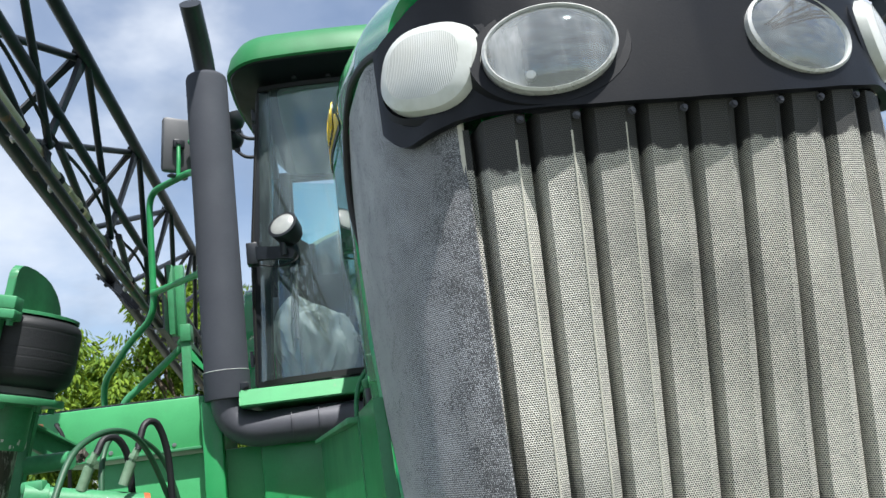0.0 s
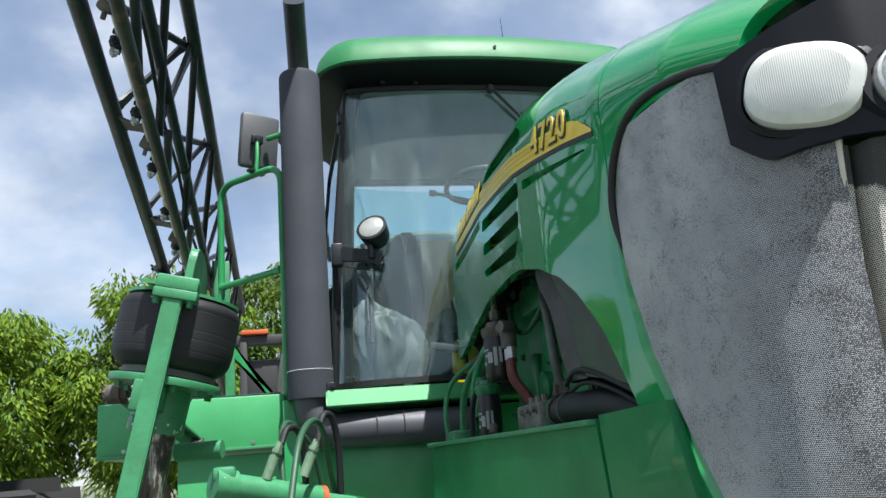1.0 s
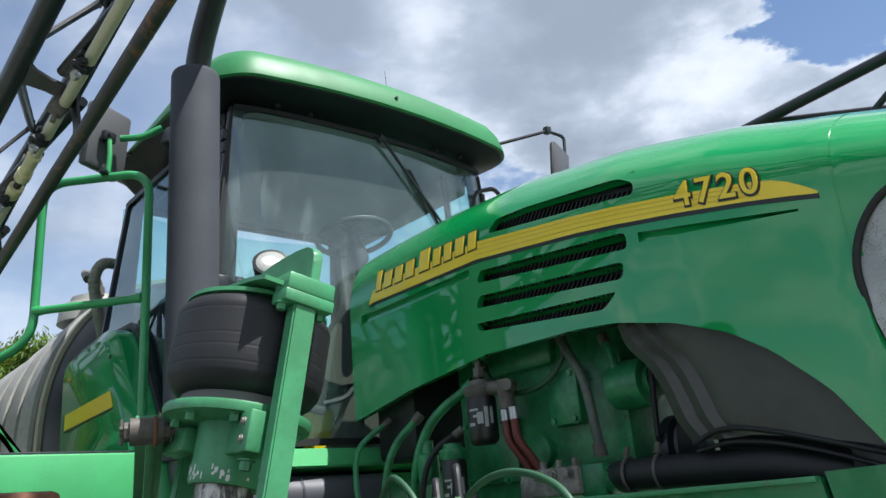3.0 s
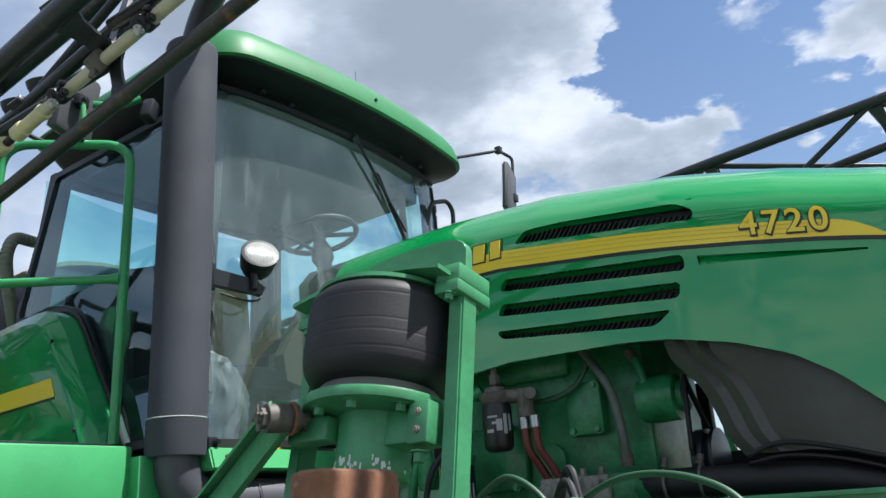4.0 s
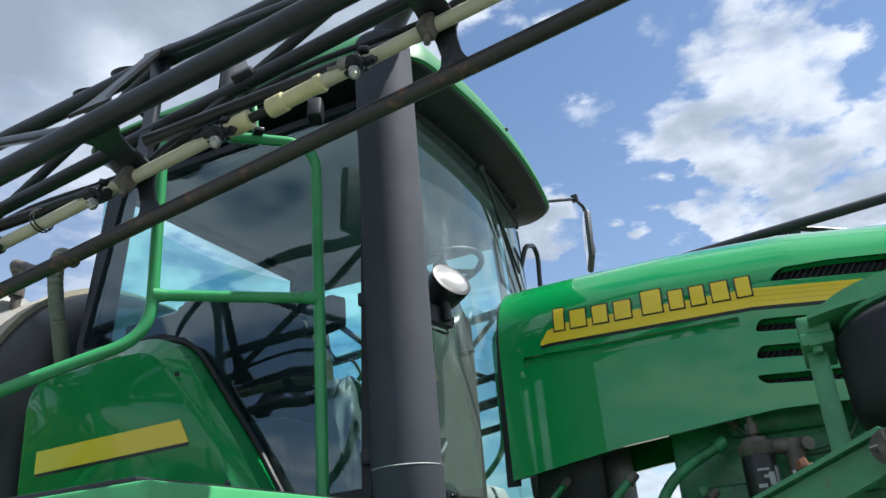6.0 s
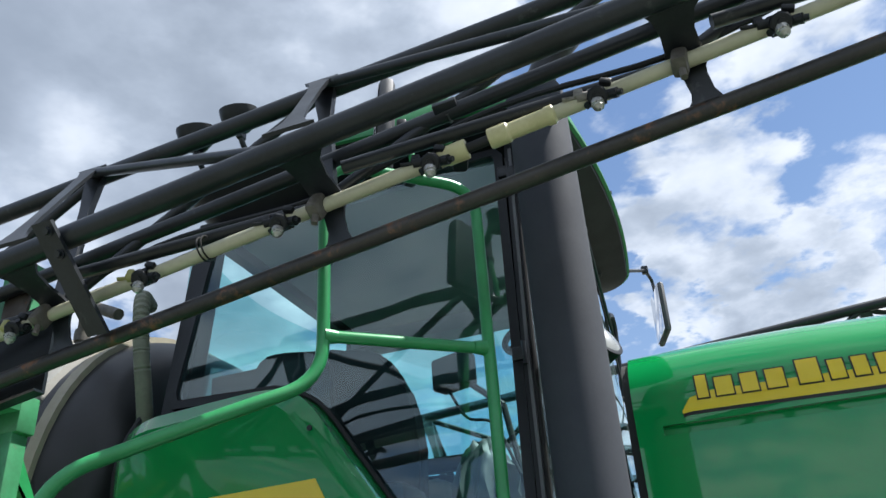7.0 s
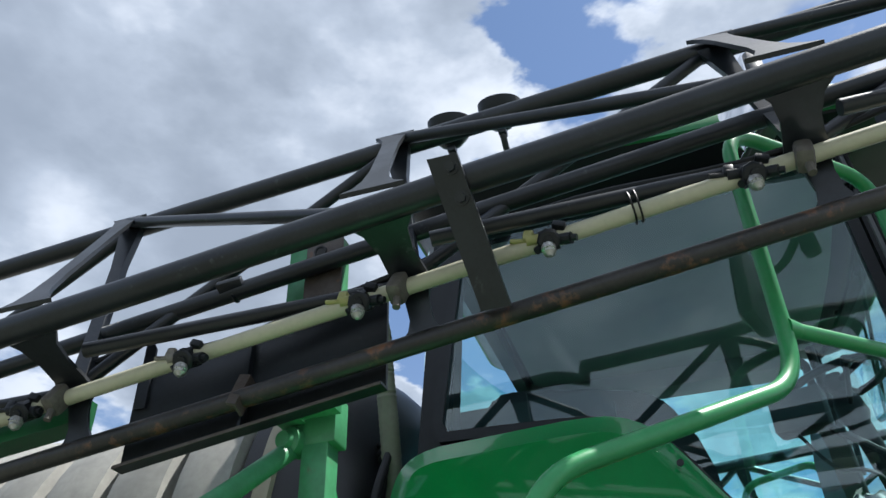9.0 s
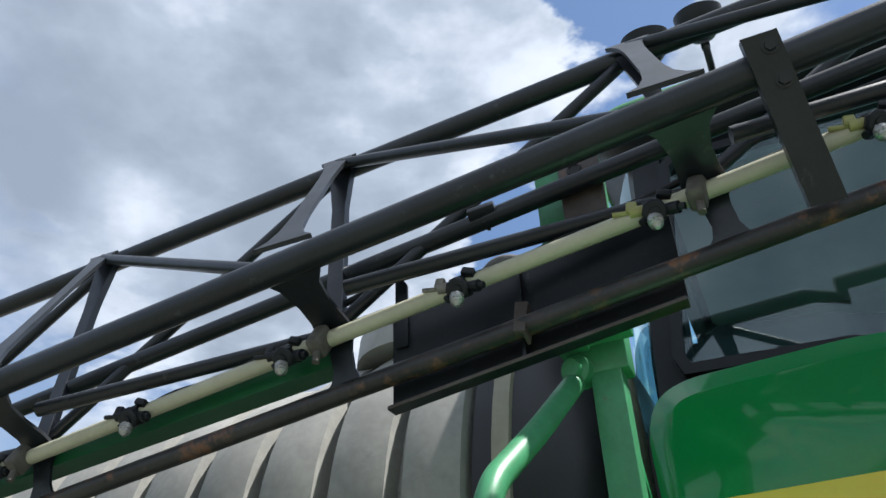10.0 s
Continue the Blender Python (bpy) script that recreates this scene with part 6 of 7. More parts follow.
def build_engine():
    bm = B()
    box(bm, (0.02, 1.82, 1.86), (0.44, 0.70, 0.48), bevel=0.02)
    box(bm, (0.02, 1.85, 2.14), (0.36, 0.62, 0.12), bevel=0.03)
    engine = part("engine_block", bm, ENGINE_GREEN, sprayer, "grimy green engine block")
    bm = B()
    box(bm, (-0.225, 1.66, 1.90), (0.05, 0.12, 0.16), bevel=0.012)
    box(bm, (-0.21, 2.00, 1.78), (0.03, 0.22, 0.20), bevel=0.012)
    lathe(bm, (-0.20, 1.80, 1.76), (-1, 0, 0), [(0, 0.05), (0.03, 0.05), (0.035, 0.03)], 24)
    box(bm, (-0.205, 1.85, 2.06), (0.04, 0.28, 0.10), bevel=0.02)
    part_each("engine_cover", bm, ENGINE_GREEN, engine)
    bm = B()
    for y, z in ((1.62, 1.965), (1.70, 1.965), (1.62, 1.835), (1.70, 1.835), (1.92, 1.87), (2.09, 1.87), (1.92, 1.69), (2.09, 1.69), (1.74, 2.09), (1.96, 2.09)):
        bolt(bm, (-0.245, y, z), (-1, 0, 0), 0.010, 0.010)
    part_each("engine_bolt", bm, ENGINE_GREEN, engine)
    # alternator
    bm = B()
    lathe(bm, (-0.22, 1.42, 1.90), (0, -1, 0), [(-0.06, 0.03), (-0.06, 0.062), (-0.02, 0.068), (0.05, 0.066), (0.055, 0.045), (0.07, 0.045), (0.07, 0.02)], 28)
    part("alternator", bm, ENGINE_GREEN, sprayer, "grimy green alternator")
    bm = B()
    lathe(bm, (-0.18, 1.32, 1.72), (0, -1, 0), [(-0.03, 0.03), (-0.03, 0.085), (0.0, 0.085), (0.006, 0.070), (0.02, 0.085), (0.03, 0.085), (0.035, 0.03)], 32)
    part("belt_pulley", bm, BLACK_STEEL, sprayer)
    bm = B()
    tube(bm, [Vector(p) for p in ((-0.25, 1.34, 1.95), (-0.10, 1.34, 1.80), (-0.20, 1.34, 1.63), (-0.27, 1.34, 1.75), (-0.25, 1.34, 1.95))], 0.008, 8)
    part("drive_belt", bm, RUBBER, sprayer)
    # spin-on filters
    for (x, y, z, r, h) in ((-0.335, 1.915, 1.795, 0.046, 0.145), (-0.345, 2.055, 1.600, 0.040, 0.165)):
        bm = B()
        lathe(bm, (x, y, z), (0, 0, 1), [(0.0, r * 0.7), (0.008, r * 0.92), (0.02, r), (h - 0.01, r), (h, r * 0.94), (h + 0.004, r * 0.6)], 32)
        f = part("spin_on_filter", bm, DECAL_BLACK, sprayer, "black spin-on filter with pale print")
        bm = B()
        for a0, zz, ln, tall in ((2.9, 0.055, 0.5, 0.010), (3.3, 0.080, 0.35, 0.008), (3.0, 0.100, 0.7, 0.006), (3.6, 0.06, 0.4, 0.035), (4.1, 0.05, 0.25, 0.06), (4.5, 0.06, 0.2, 0.05)):
            rows = []
            for i in range(6):
                a = a0 + ln * i / 5
                rows.append([(x + (r + 0.0008) * math.cos(a), y + (r + 0.0008) * math.sin(a), z + zz + q * tall) for q in (0, 1)])
            sheet(bm, rows)
        part("filter_print", thick(bm, 0.0004), LETTER_PALE, f, "pale print too small to read")
        bm = B()
        lathe(bm, (x, y, z + h), (0, 0, 1), [(0.0, r * 0.95), (0.012, r * 1.12), (0.030, r * 1.12), (0.036, r * 0.8), (0.050, r * 0.7)], 28)
        part("filter_head", bm, CAST_GREY if y < 2 else ENGINE_GREEN, f)
    bm = B()
    rod(bm, (-0.335, 1.915, 1.985), (-0.335, 1.915, 2.09), 0.010, seg=10)
    rod(bm, (-0.335, 1.915, 2.00), (-0.335, 1.915, 2.03), 0.018, seg=6)
    rod(bm, (-0.335, 1.915, 1.962), (-0.325, 1.80, 1.955), 0.022, seg=14)
    rod(bm, (-0.325, 1.815, 1.89), (-0.325, 1.815, 1.975), 0.026, seg=16)
    rod(bm, (-0.32, 1.79, 1.955), (-0.36, 1.775, 1.955), 0.018, seg=12)
    part("filter_manifold", bm, CAST_GREY, sprayer, "grey cast fuel filter manifold")
    for dx, dy in ((0.0, 0.0), (-0.004, -0.040)):
        bm = B()
        tube(bm, spline([(-0.325 + dx, 1.825 + dy, 1.875), (-0.325 + dx, 1.82 + dy, 1.80), (-0.30 + dx, 1.80 + dy, 1.745), (-0.275 + dx, 1.78 + dy, 1.690)], 8), 0.0125, 12)
        hose = part("fuel_hose", bm, RED_HOSE, sprayer, "dark red rubber fuel hose")
        bm = B()
        rod(bm, (-0.325 + dx, 1.825 + dy, 1.855), (-0.325 + dx, 1.826 + dy, 1.890), 0.0155, seg=14)
        rod(bm, (-0.282 + dx, 1.785 + dy, 1.705), (-0.272 + dx, 1.777 + dy, 1.675), 0.0155, seg=14)
        part_each("hose_ferrule", bm, STEEL, hose)
    # pump and valve block
    bm = B()
    box(bm, (-0.28, 1.68, 1.665), (0.10, 0.22, 0.075), bevel=0.008)
    box(bm, (-0.27, 1.78, 1.655), (0.08, 0.07, 0.06), bevel=0.01)
    blk = part("valve_block", bm, CAST_PALE, sprayer, "grey cast hydraulic valve block")
    bm = B()
    for y in (1.60, 1.66, 1.72):
        bolt(bm, (-0.33, y, 1.685), (-1, 0, 0), 0.011, 0.012)
        bolt(bm, (-0.30, y, 1.703), (0, 0, 1), 0.010, 0.018)
    part_each("block_bolt", bm, CAST_PALE, blk)
    bm = B()
    box(bm, (-0.27, 1.54, 1.66), (0.09, 0.09, 0.09), bevel=0.012)
    rod(bm, (-0.27, 1.50, 1.66), (-0.30, 1.44, 1.66), 0.04, seg=18)
    part("pump_body", bm, ENGINE_GREEN, sprayer)
    # big coolant hose
    bm = B()
    tube(bm, spline([(-0.285, 1.47, 1.662), (-0.325, 1.38, 1.662), (-0.345, 1.15, 1.656), (-0.350, 0.95, 1.640), (-0.30, 0.70, 1.58)], 8), 0.039, 20)
    big = part("coolant_hose", bm, RUBBER, sprayer, "thick black coolant hose with clamps")
    for y in (1.40, 1.30):
        bm = B()
        c = Vector((-0.325 if y > 1.35 else -0.333, y, 1.662))
        tube(bm, circle(c, (0.08, -1, 0), 0.041, 24) + circle(c, (0.08, -1, 0), 0.041, 24)[:1], 0.0045, 8)
        bolt(bm, c + Vector((-0.01, 0, 0.045)), (0, -0.3, 1), 0.008, 0.022)
        part("hose_clamp", bm, CAST_GREY, big)
    # hoses down the block
    for name, pts, r, mat in (
        ("engine_pipe", [(-0.24, 1.66, 2.10), (-0.27, 1.60, 2.02), (-0.28, 1.55, 1.93), (-0.28, 1.53, 1.80), (-0.27, 1.53, 1.72)], 0.014, GREY_PIPE),
        ("engine_hose", [(-0.26, 1.98, 2.06), (-0.28, 1.90, 1.98), (-0.28, 1.80, 1.935), (-0.27, 1.68, 1.96), (-0.24, 1.62, 2.05)], 0.009, GREEN_HOSE),
        ("engine_hose", [(-0.33, 2.28, 1.55), (-0.35, 2.24, 1.75), (-0.33, 2.16, 1.90), (-0.28, 2.0, 2.0)], 0.016, ENGINE_GREEN),
        ("engine_hose", [(-0.37, 2.20, 1.50), (-0.38, 2.17, 1.70), (-0.36, 2.12, 1.80), (-0.30, 2.05, 1.86)], 0.010, RUBBER),
        ("engine_hose", [(-0.36, 2.42, 1.50), (-0.36, 2.40, 1.72), (-0.34, 2.36, 1.84), (-0.28, 2.28, 1.94)], 0.013, ENGINE_GREEN),
        ("engine_hose", [(-0.40, 2.50, 1.62), (-0.40, 2.52, 1.75), (-0.36, 2.54, 1.86), (-0.25, 2.5, 1.95)], 0.010, ENGINE_GREEN),
        ("oil_pipe", [(-0.23, 1.50, 2.05), (-0.25, 1.46, 1.98), (-0.26, 1.45, 1.90)], 0.012, ENGINE_GREEN),
        ("engine_hose", [(-0.36, 1.96, 1.66), (-0.39, 1.92, 1.58), (-0.36, 1.80, 1.52)], 0.010, RUBBER),
    ):
        bm = B()
        tube(bm, spline(pts, 8), r, 12)
        hose = part(name, bm, mat, sprayer)
        bm = B()
        a, b = Vector(pts[0]), Vector(pts[1])
        rod(bm, a, a + (b - a).normalized() * 0.035, r * 1.35, seg=12)
        a, b = Vector(pts[-1]), Vector(pts[-2])
        rod(bm, a, a + (b - a).normalized() * 0.035, r * 1.35, seg=12)
        part_each("hose_ferrule", bm, CAST_GREY if r < 0.015 else ENGINE_GREEN, hose)
    bm = B()
    lathe(bm, (-0.33, 2.20, 1.70), (0, 0, 1), [(0, 0.03), (0.02, 0.036), (0.09, 0.036), (0.10, 0.022), (0.14, 0.02)], 20)
    box(bm, (-0.40, 2.25, 1.60), (0.10, 0.12, 0.12), bevel=0.015)
    part("priming_pump", bm, ENGINE_GREEN, sprayer)
    # fan shroud
    bm = B()
    top = [(1.33, 2.03), (1.31, 1.97), (1.255, 1.905), (1.225, 1.84), (1.20, 1.765), (1.165, 1.715)]
    rows = []
    for i, (y, z) in enumerate(spline([(p[0], p[1], 0) for p in top], 5)[:][:26] and [(p.x, p.y) for p in spline([(p[0], p[1], 0) for p in top], 5)]):
        lift = 0.012 * math.sin(i * 1.7)
        rows.append([(-0.30, y + 0.02, z), (-0.375, y + 0.005, z), (-0.392, y - 0.03, z + 0.004), (-0.380 - lift * 0.2, y - 0.055, z), (-0.394, y - 0.085, z), (-0.382, y - 0.110, z), (-0.396, y - 0.15, z),
                     (-0.398, y - 0.28, z - 0.02), (-0.396, 0.76, z - 0.05), (-0.394, 0.64, z - 0.06)])
    sheet(bm, rows)
    shroud = part("fan_shroud", thick(bm, 0.008), SHROUD, sprayer, "dusty black moulded fan shroud")
    bm = B()
    tube(bm, spline([(-0.395, 1.16, 1.712), (-0.397, 1.08, 1.735), (-0.397, 0.96, 1.715), (-0.395, 0.72, 1.640)], 8), 0.006, 10)
    tube(bm, spline([(-0.385, 1.16, 1.695), (-0.387, 1.06, 1.705), (-0.387, 0.92, 1.680), (-0.385, 0.72, 1.61)], 8), 0.005, 10)
    part("shroud_lip", bm, RUBBER, shroud)
    bm = B()
    box(bm, (0.0, 0.78, 1.70), (0.76, 0.10, 0.86), bevel=0.02)
    part("radiator", bm, BLACK_STEEL, sprayer)
    bm = B()
    box(bm, (0, 2.50, 2.15), (0.46, 0.24, 0.70), bevel=0.03)
    part("firewall", bm, RUBBER, sprayer)
    bm = B()
    box(bm, (0.06, 1.03, 1.62), (0.05, 0.66, 0.26), bevel=0.01)
    part("engine_baffle", bm, RUBBER, sprayer)
    bm = B()
    box(bm, (0.39, 1.60, 1.76), (0.04, 0.24, 0.50), bevel=0.01)
    part("engine_baffle", bm, RUBBER, sprayer)
    # gap filler between hood and windshield
    bm = B()
    rows = []
    for i in range(25):
        a = -1 + 2 * i / 24
        z = 1.95 + 0.70 * math.sqrt(max(0.0, 1 - abs(a) ** 4))
        rows.append([(a * 0.27, 2.655, z), (a * 0.27, 2.70, z)])
    sheet(bm, rows)
    part("hood_seal", thick(bm, 0.012), SEAL, sprayer)
    # hose loops in front of the strut
    for pts in ([(-0.92, 1.70, 1.40), (-0.96, 1.62, 1.60), (-1.01, 1.51, 1.675), (-1.04, 1.43, 1.68), (-1.05, 1.35, 1.61), (-1.04, 1.30, 1.45)],
                [(-0.92, 1.46, 1.50), (-0.94, 1.38, 1.60), (-0.955, 1.29, 1.655), (-0.975, 1.19, 1.672), (-1.00, 1.08, 1.655), (-1.02, 1.00, 1.61), (-1.04, 0.93, 1.50)]):
        bm = B()
        tube(bm, spline(pts, 8), 0.0068, 12)
        part("hydraulic_hose", bm, GREEN_HOSE, sprayer, "dirty green hydraulic hose")
    PALE_FITTING = surface("pale_fitting", (0.20, 0.30, 0.21), 0.45, dark=(0.10, 0.19, 0.11), grain=90, stain=20, amount=0.9, bump=0.05)
    # steering cylinder with its hoses
    bm = B()
    rod(bm, (-1.16, 1.28, 1.545), (-0.965, 1.362, 1.500), 0.030, seg=24)
    rod(bm, (-0.965, 1.362, 1.500), (-0.88, 1.398, 1.480), 0.017, seg=16)
    rod(bm, (-1.20, 1.265, 1.555), (-1.155, 1.285, 1.545), 0.036, seg=18)
    box(bm, (-1.175, 1.27, 1.575), (0.05, 0.04, 0.03), bevel=0.008)
    cyl = part("steering_cylinder", bm, WORN_GREEN, sprayer, "green steering cylinder with two hose ends")
    for x, y, top in ((-1.085, 1.300, 1.665), (-1.000, 1.335, 1.690)):
        bm = B()
        rod(bm, (x, y, 1.555), (x + 0.02, y, 1.605), 0.012, seg=14)
        rod(bm, (x + 0.02, y, 1.605), (x + 0.035, y + 0.002, 1.635), 0.0095, seg=6)
        rod(bm, (x + 0.024, y, 1.612), (x + 0.028, y, 1.620), 0.013, seg=6)
        part("hose_end", bm, PALE_FITTING, cyl, "pale green hose fitting")
        bm = B()
        tube(bm, spline([(x + 0.035, y, 1.63), (x + 0.05, y + 0.02, top), (x + 0.075, y + 0.05, top - 0.005), (x + 0.09, y + 0.08, 1.60), (x + 0.09, y + 0.10, 1.45)], 8), 0.0085, 10)
        part("hose", bm, RUBBER, cyl)
    bm = B()
    rod(bm, (-0.967, 1.361, 1.5005), (-0.955, 1.366, 1.498), 0.0315, seg=20)
    part("cylinder_end", bm, ORANGE, cyl)
    # bracket with bare rusty paint beside the wheel
    bm = B()
    box(bm, (-1.82, 1.165, 1.60), (0.135, 0.05, 0.15), Euler((0, 0, radians(6))).to_matrix(), 0.01)
    part("rusty_bracket", bm, RUST, sprayer, "rusty steel bracket with flaking paint")
    bm = B()
    box(bm, (-1.78, 1.30, 1.50), (0.05, 0.22, 0.05), bevel=0.008)
    box(bm, (-1.60, 1.42, 1.47), (0.42, 0.05, 0.05), bevel=0.008)
    part_each("bracket_arm", bm, RUSTY_STEEL, sprayer)


build_engine()


# ---- spray booms ----
LINES = {  # x and z at y = 4, rise of x and of z per metre of y, radius
    "guard": (-1.449, 2.462, 0.0, -0.140, 0.0205), "spray": (-1.490, 2.571, -0.001, -0.142, 0.0170), "outer": (-1.637, 2.662, -0.012, -0.136, 0.0300),
    "top": (-1.327, 3.123, 0.006, -0.077, 0.0265), "inner": (-1.424, 2.754, 0.002, -0.132, 0.0205), "node": (-1.462, 2.605, 0.0, -0.140, 0.0),
}
NODES_Y = [-1.60, -0.80, 0.0, 0.77, 1.545, 2.315, 3.175, 3.965, 4.740, 5.52, 6.30]


def on_line(name, y):
    x, z, sx, sz, _ = LINES[name]
    return Vector((x + sx * (y - 4.0), y, z + sz * (y - 4.0)))


TIP_GREY = surface("tip_grey", (0.50, 0.50, 0.49), 0.3, metal=0.6, dark=(0.12, 0.12, 0.11), grain=150, stain=60, bump=0.05)


def nozzle_meshes():
    """One nozzle body round its own origin on the spray pipe, as four meshes."""
    out = {}
    bm = B()
    rod(bm, (0, -0.016, 0), (0, 0.016, 0), 0.0225, seg=20)
    lathe(bm, (-0.004, 0, -0.002), (-0.80, 0, -0.60), [(0.0, 0.018), (0.012, 0.020), (0.016, 0.0235), (0.032, 0.0235), (0.036, 0.019), (0.036, 0.010), (0.040, 0.009)], 8)
    box(bm, (-0.018, -0.026, 0.012), (0.020, 0.026, 0.016), Euler((0.5, 0.2, 0.2)).to_matrix(), 0.003)
    rod(bm, (-0.014, -0.014, -0.014), (-0.022, -0.042, -0.026), 0.0105, 0.012, seg=10)
    rod(bm, (-0.022, -0.042, -0.026), (-0.024, -0.052, -0.030), 0.007, seg=8)
    rod(bm, (-0.014, 0.012, -0.018), (-0.022, 0.028, -0.030), 0.008, seg=10)
    out["nozzle_body"] = link_mesh("nozzle_body", bm, BLACK_PLASTIC)
    bm = B()
    lathe(bm, (-0.024, 0.004, -0.024), (-0.22, 0.06, -1), [(0.0, 0.011), (0.008, 0.011), (0.009, 0.0140), (0.020, 0.0140), (0.021, 0.0115), (0.027, 0.0120), (0.029, 0.008), (0.035, 0.004)], 16)
    out["nozzle_tip"] = link_mesh("nozzle_tip", bm, TIP_GREY)
    bm = B()
    rod(bm, (-0.012, 0.014, 0.000), (-0.016, 0.042, 0.004), 0.0115, seg=12)
    rod(bm, (-0.016, 0.042, 0.005), (-0.020, 0.072, 0.012), 0.0048, seg=10)
    box(bm, (-0.015, 0.036, 0.012), (0.018, 0.020, 0.026), Euler((0.3, 0.2, 0.1)).to_matrix(), 0.004)
    for nm, mat in (("valve_tap", VALVE_YELLOW), ("pale_tap", CAST_PALE), ("dark_tap", BLACK_PLASTIC)):
        out[nm] = link_mesh("valve_tap", bm.copy(), mat)
    bm.free()
    return out


NOZZLE = nozzle_meshes()


def build_boom(side):
    m = Matrix.Diagonal((-side, 1, 1, 1)) if side > 0 else Matrix()
    flip = (lambda v: Vector((-v.x, v.y, v.z))) if side > 0 else (lambda v: Vector(v))
    boom = thing("spray_boom", flip(Vector((-1.4, 4.4, 2.3))), "folded black tubular spray boom with cream spray pipe" if side < 0 else "far folded black spray boom lattice", "spray boom", "folded spray booms")

    def P(name, bm, mat, parent=None, label=""):
        if side > 0:
            bmesh.ops.transform(bm, matrix=Matrix.Translation((0.035, 0, -0.082)) @ m, verts=bm.verts)
            bmesh.ops.reverse_faces(bm, faces=bm.faces)
        return part(name, bm, mat, parent or boom, label)

    y0, y1 = NODES_Y[0] - 0.15, NODES_Y[-1] + 0.1
    for name, label, mat in (("guard", "nozzle_guard_tube", RUSTY_STEEL), ("outer", "outer_chord", BLACK_STEEL), ("top", "top_chord", BLACK_STEEL), ("inner", "inner_chord", BLACK_STEEL)):
        bm = B()
        n = 60
        tube(bm, [on_line(name, y0 + (y1 - y0) * i / n) + Vector((0.002 * noise.noise((i * 0.3, 1, 0)), 0, 0.002 * noise.noise((i * 0.3, 2, 0)))) for i in range(n + 1)], LINES[name][4], 18)
        P(label, bm, mat, None, {"guard": "rust-streaked guard tube below the nozzles"}.get(name, ""))
    for i, y in enumerate(NODES_Y):
        o, g, inn, sp = (on_line(k, y + dy) for k, dy in (("outer", 0.0), ("guard", -0.040), ("node", -0.015), ("spray", 0.0)))
        t = on_line("top", y + 0.070)
        # top gusset, a waisted plate from the outer to the top chord
        bm = B()
        d = (t - o)
        def gp(f, w):
            return o + d * f + Vector((0, w, 0))
        a = [gp(0.04, 0.068), gp(0.08, 0.044), gp(0.16, 0.029), gp(0.30, 0.022), gp(0.72, 0.022), gp(0.86, 0.027), gp(0.93, 0.038), gp(0.965, 0.052)]
        b = [gp(0.965, -0.052), gp(0.93, -0.038), gp(0.86, -0.027), gp(0.72, -0.022), gp(0.30, -0.022), gp(0.16, -0.029), gp(0.08, -0.044), gp(0.04, -0.068)]
        shift = Vector((-0.02, 0, 0.022))
        slab(bm, [p + shift for p in a + b], (-0.006, 0, 0.008))
        P("gusset_plate", bm, BLACK_STEEL)
        # hanger from the outer chord by the inner chord to the guard tube
        bm = B()
        chain = [(o, 0.095), (o.lerp(inn, 0.12), 0.068), (o.lerp(inn, 0.28), 0.046), (o.lerp(inn, 0.55), 0.036), (o.lerp(inn, 0.80), 0.038), (inn.lerp(g, 0.10), 0.044), (inn.lerp(g, 0.25), 0.030), (inn.lerp(g, 0.40), 0.025), (inn.lerp(g, 0.68), 0.024), (inn.lerp(g, 0.84), 0.032), (inn.lerp(g, 0.95), 0.046), (g, 0.058)]
        left = [p + Vector((0, q, 0)) for p, q in chain]
        right = [p - Vector((0, q, 0)) for p, q in chain][::-1]
        sheet(bm, [[a, b] for a, b in zip(left, right[::-1])])
        thick(bm, 0.008)
        P("hanger_plate", bm, BLACK_STEEL, None, "waisted black hanger plate")
        # upright from the top chord down to the inner chord
        bm = B()
        slab(bm, [t + Vector((0, -0.034, 0)), t + Vector((0, 0.034, 0)), t.lerp(inn, 0.3) + Vector((0, 0.018, 0)), inn + Vector((0, 0.020, 0)), inn + Vector((0, -0.020, 0)), t.lerp(inn, 0.3) + Vector((0, -0.018, 0))], (-0.022, 0, -0.006))
        P("upright", bm, BLACK_STEEL)
        # clamp on the spray pipe
        bm = B()
        box(bm, sp + Vector((-0.012, 0.0, -0.006)), (0.050, 0.034, 0.060), Euler((0.15, 0.5, 0)).to_matrix(), 0.010)
        rod(bm, sp + Vector((-0.020, 0, -0.03)), sp + Vector((-0.026, 0, -0.058)), 0.008, seg=10)
        P("pipe_clamp", bm, CAST_GREY)
        if i + 1 < len(NODES_Y):
            y2 = NODES_Y[i + 1]
            bm = B()
            rod(bm, on_line("top", y2 + 0.070) + Vector((-0.03, 0, 0)), on_line("outer", y) + Vector((0.02, 0.08, 0.025)), 0.0150, seg=14)
            P("top_brace", bm, BLACK_STEEL)
            bm = B()
            rod(bm, on_line("node", y2), on_line("top", y + 0.070), 0.0150, seg=14)
            P("inner_brace", bm, BLACK_STEEL)
            bm = B()
            rod(bm, on_line("node", y) + Vector((0.03, 0.02, 0.01)), on_line("outer", y2) + Vector((0.10, -0.08, -0.02)), 0.0165, seg=14)
            P("lower_brace", bm, BLACK_STEEL)
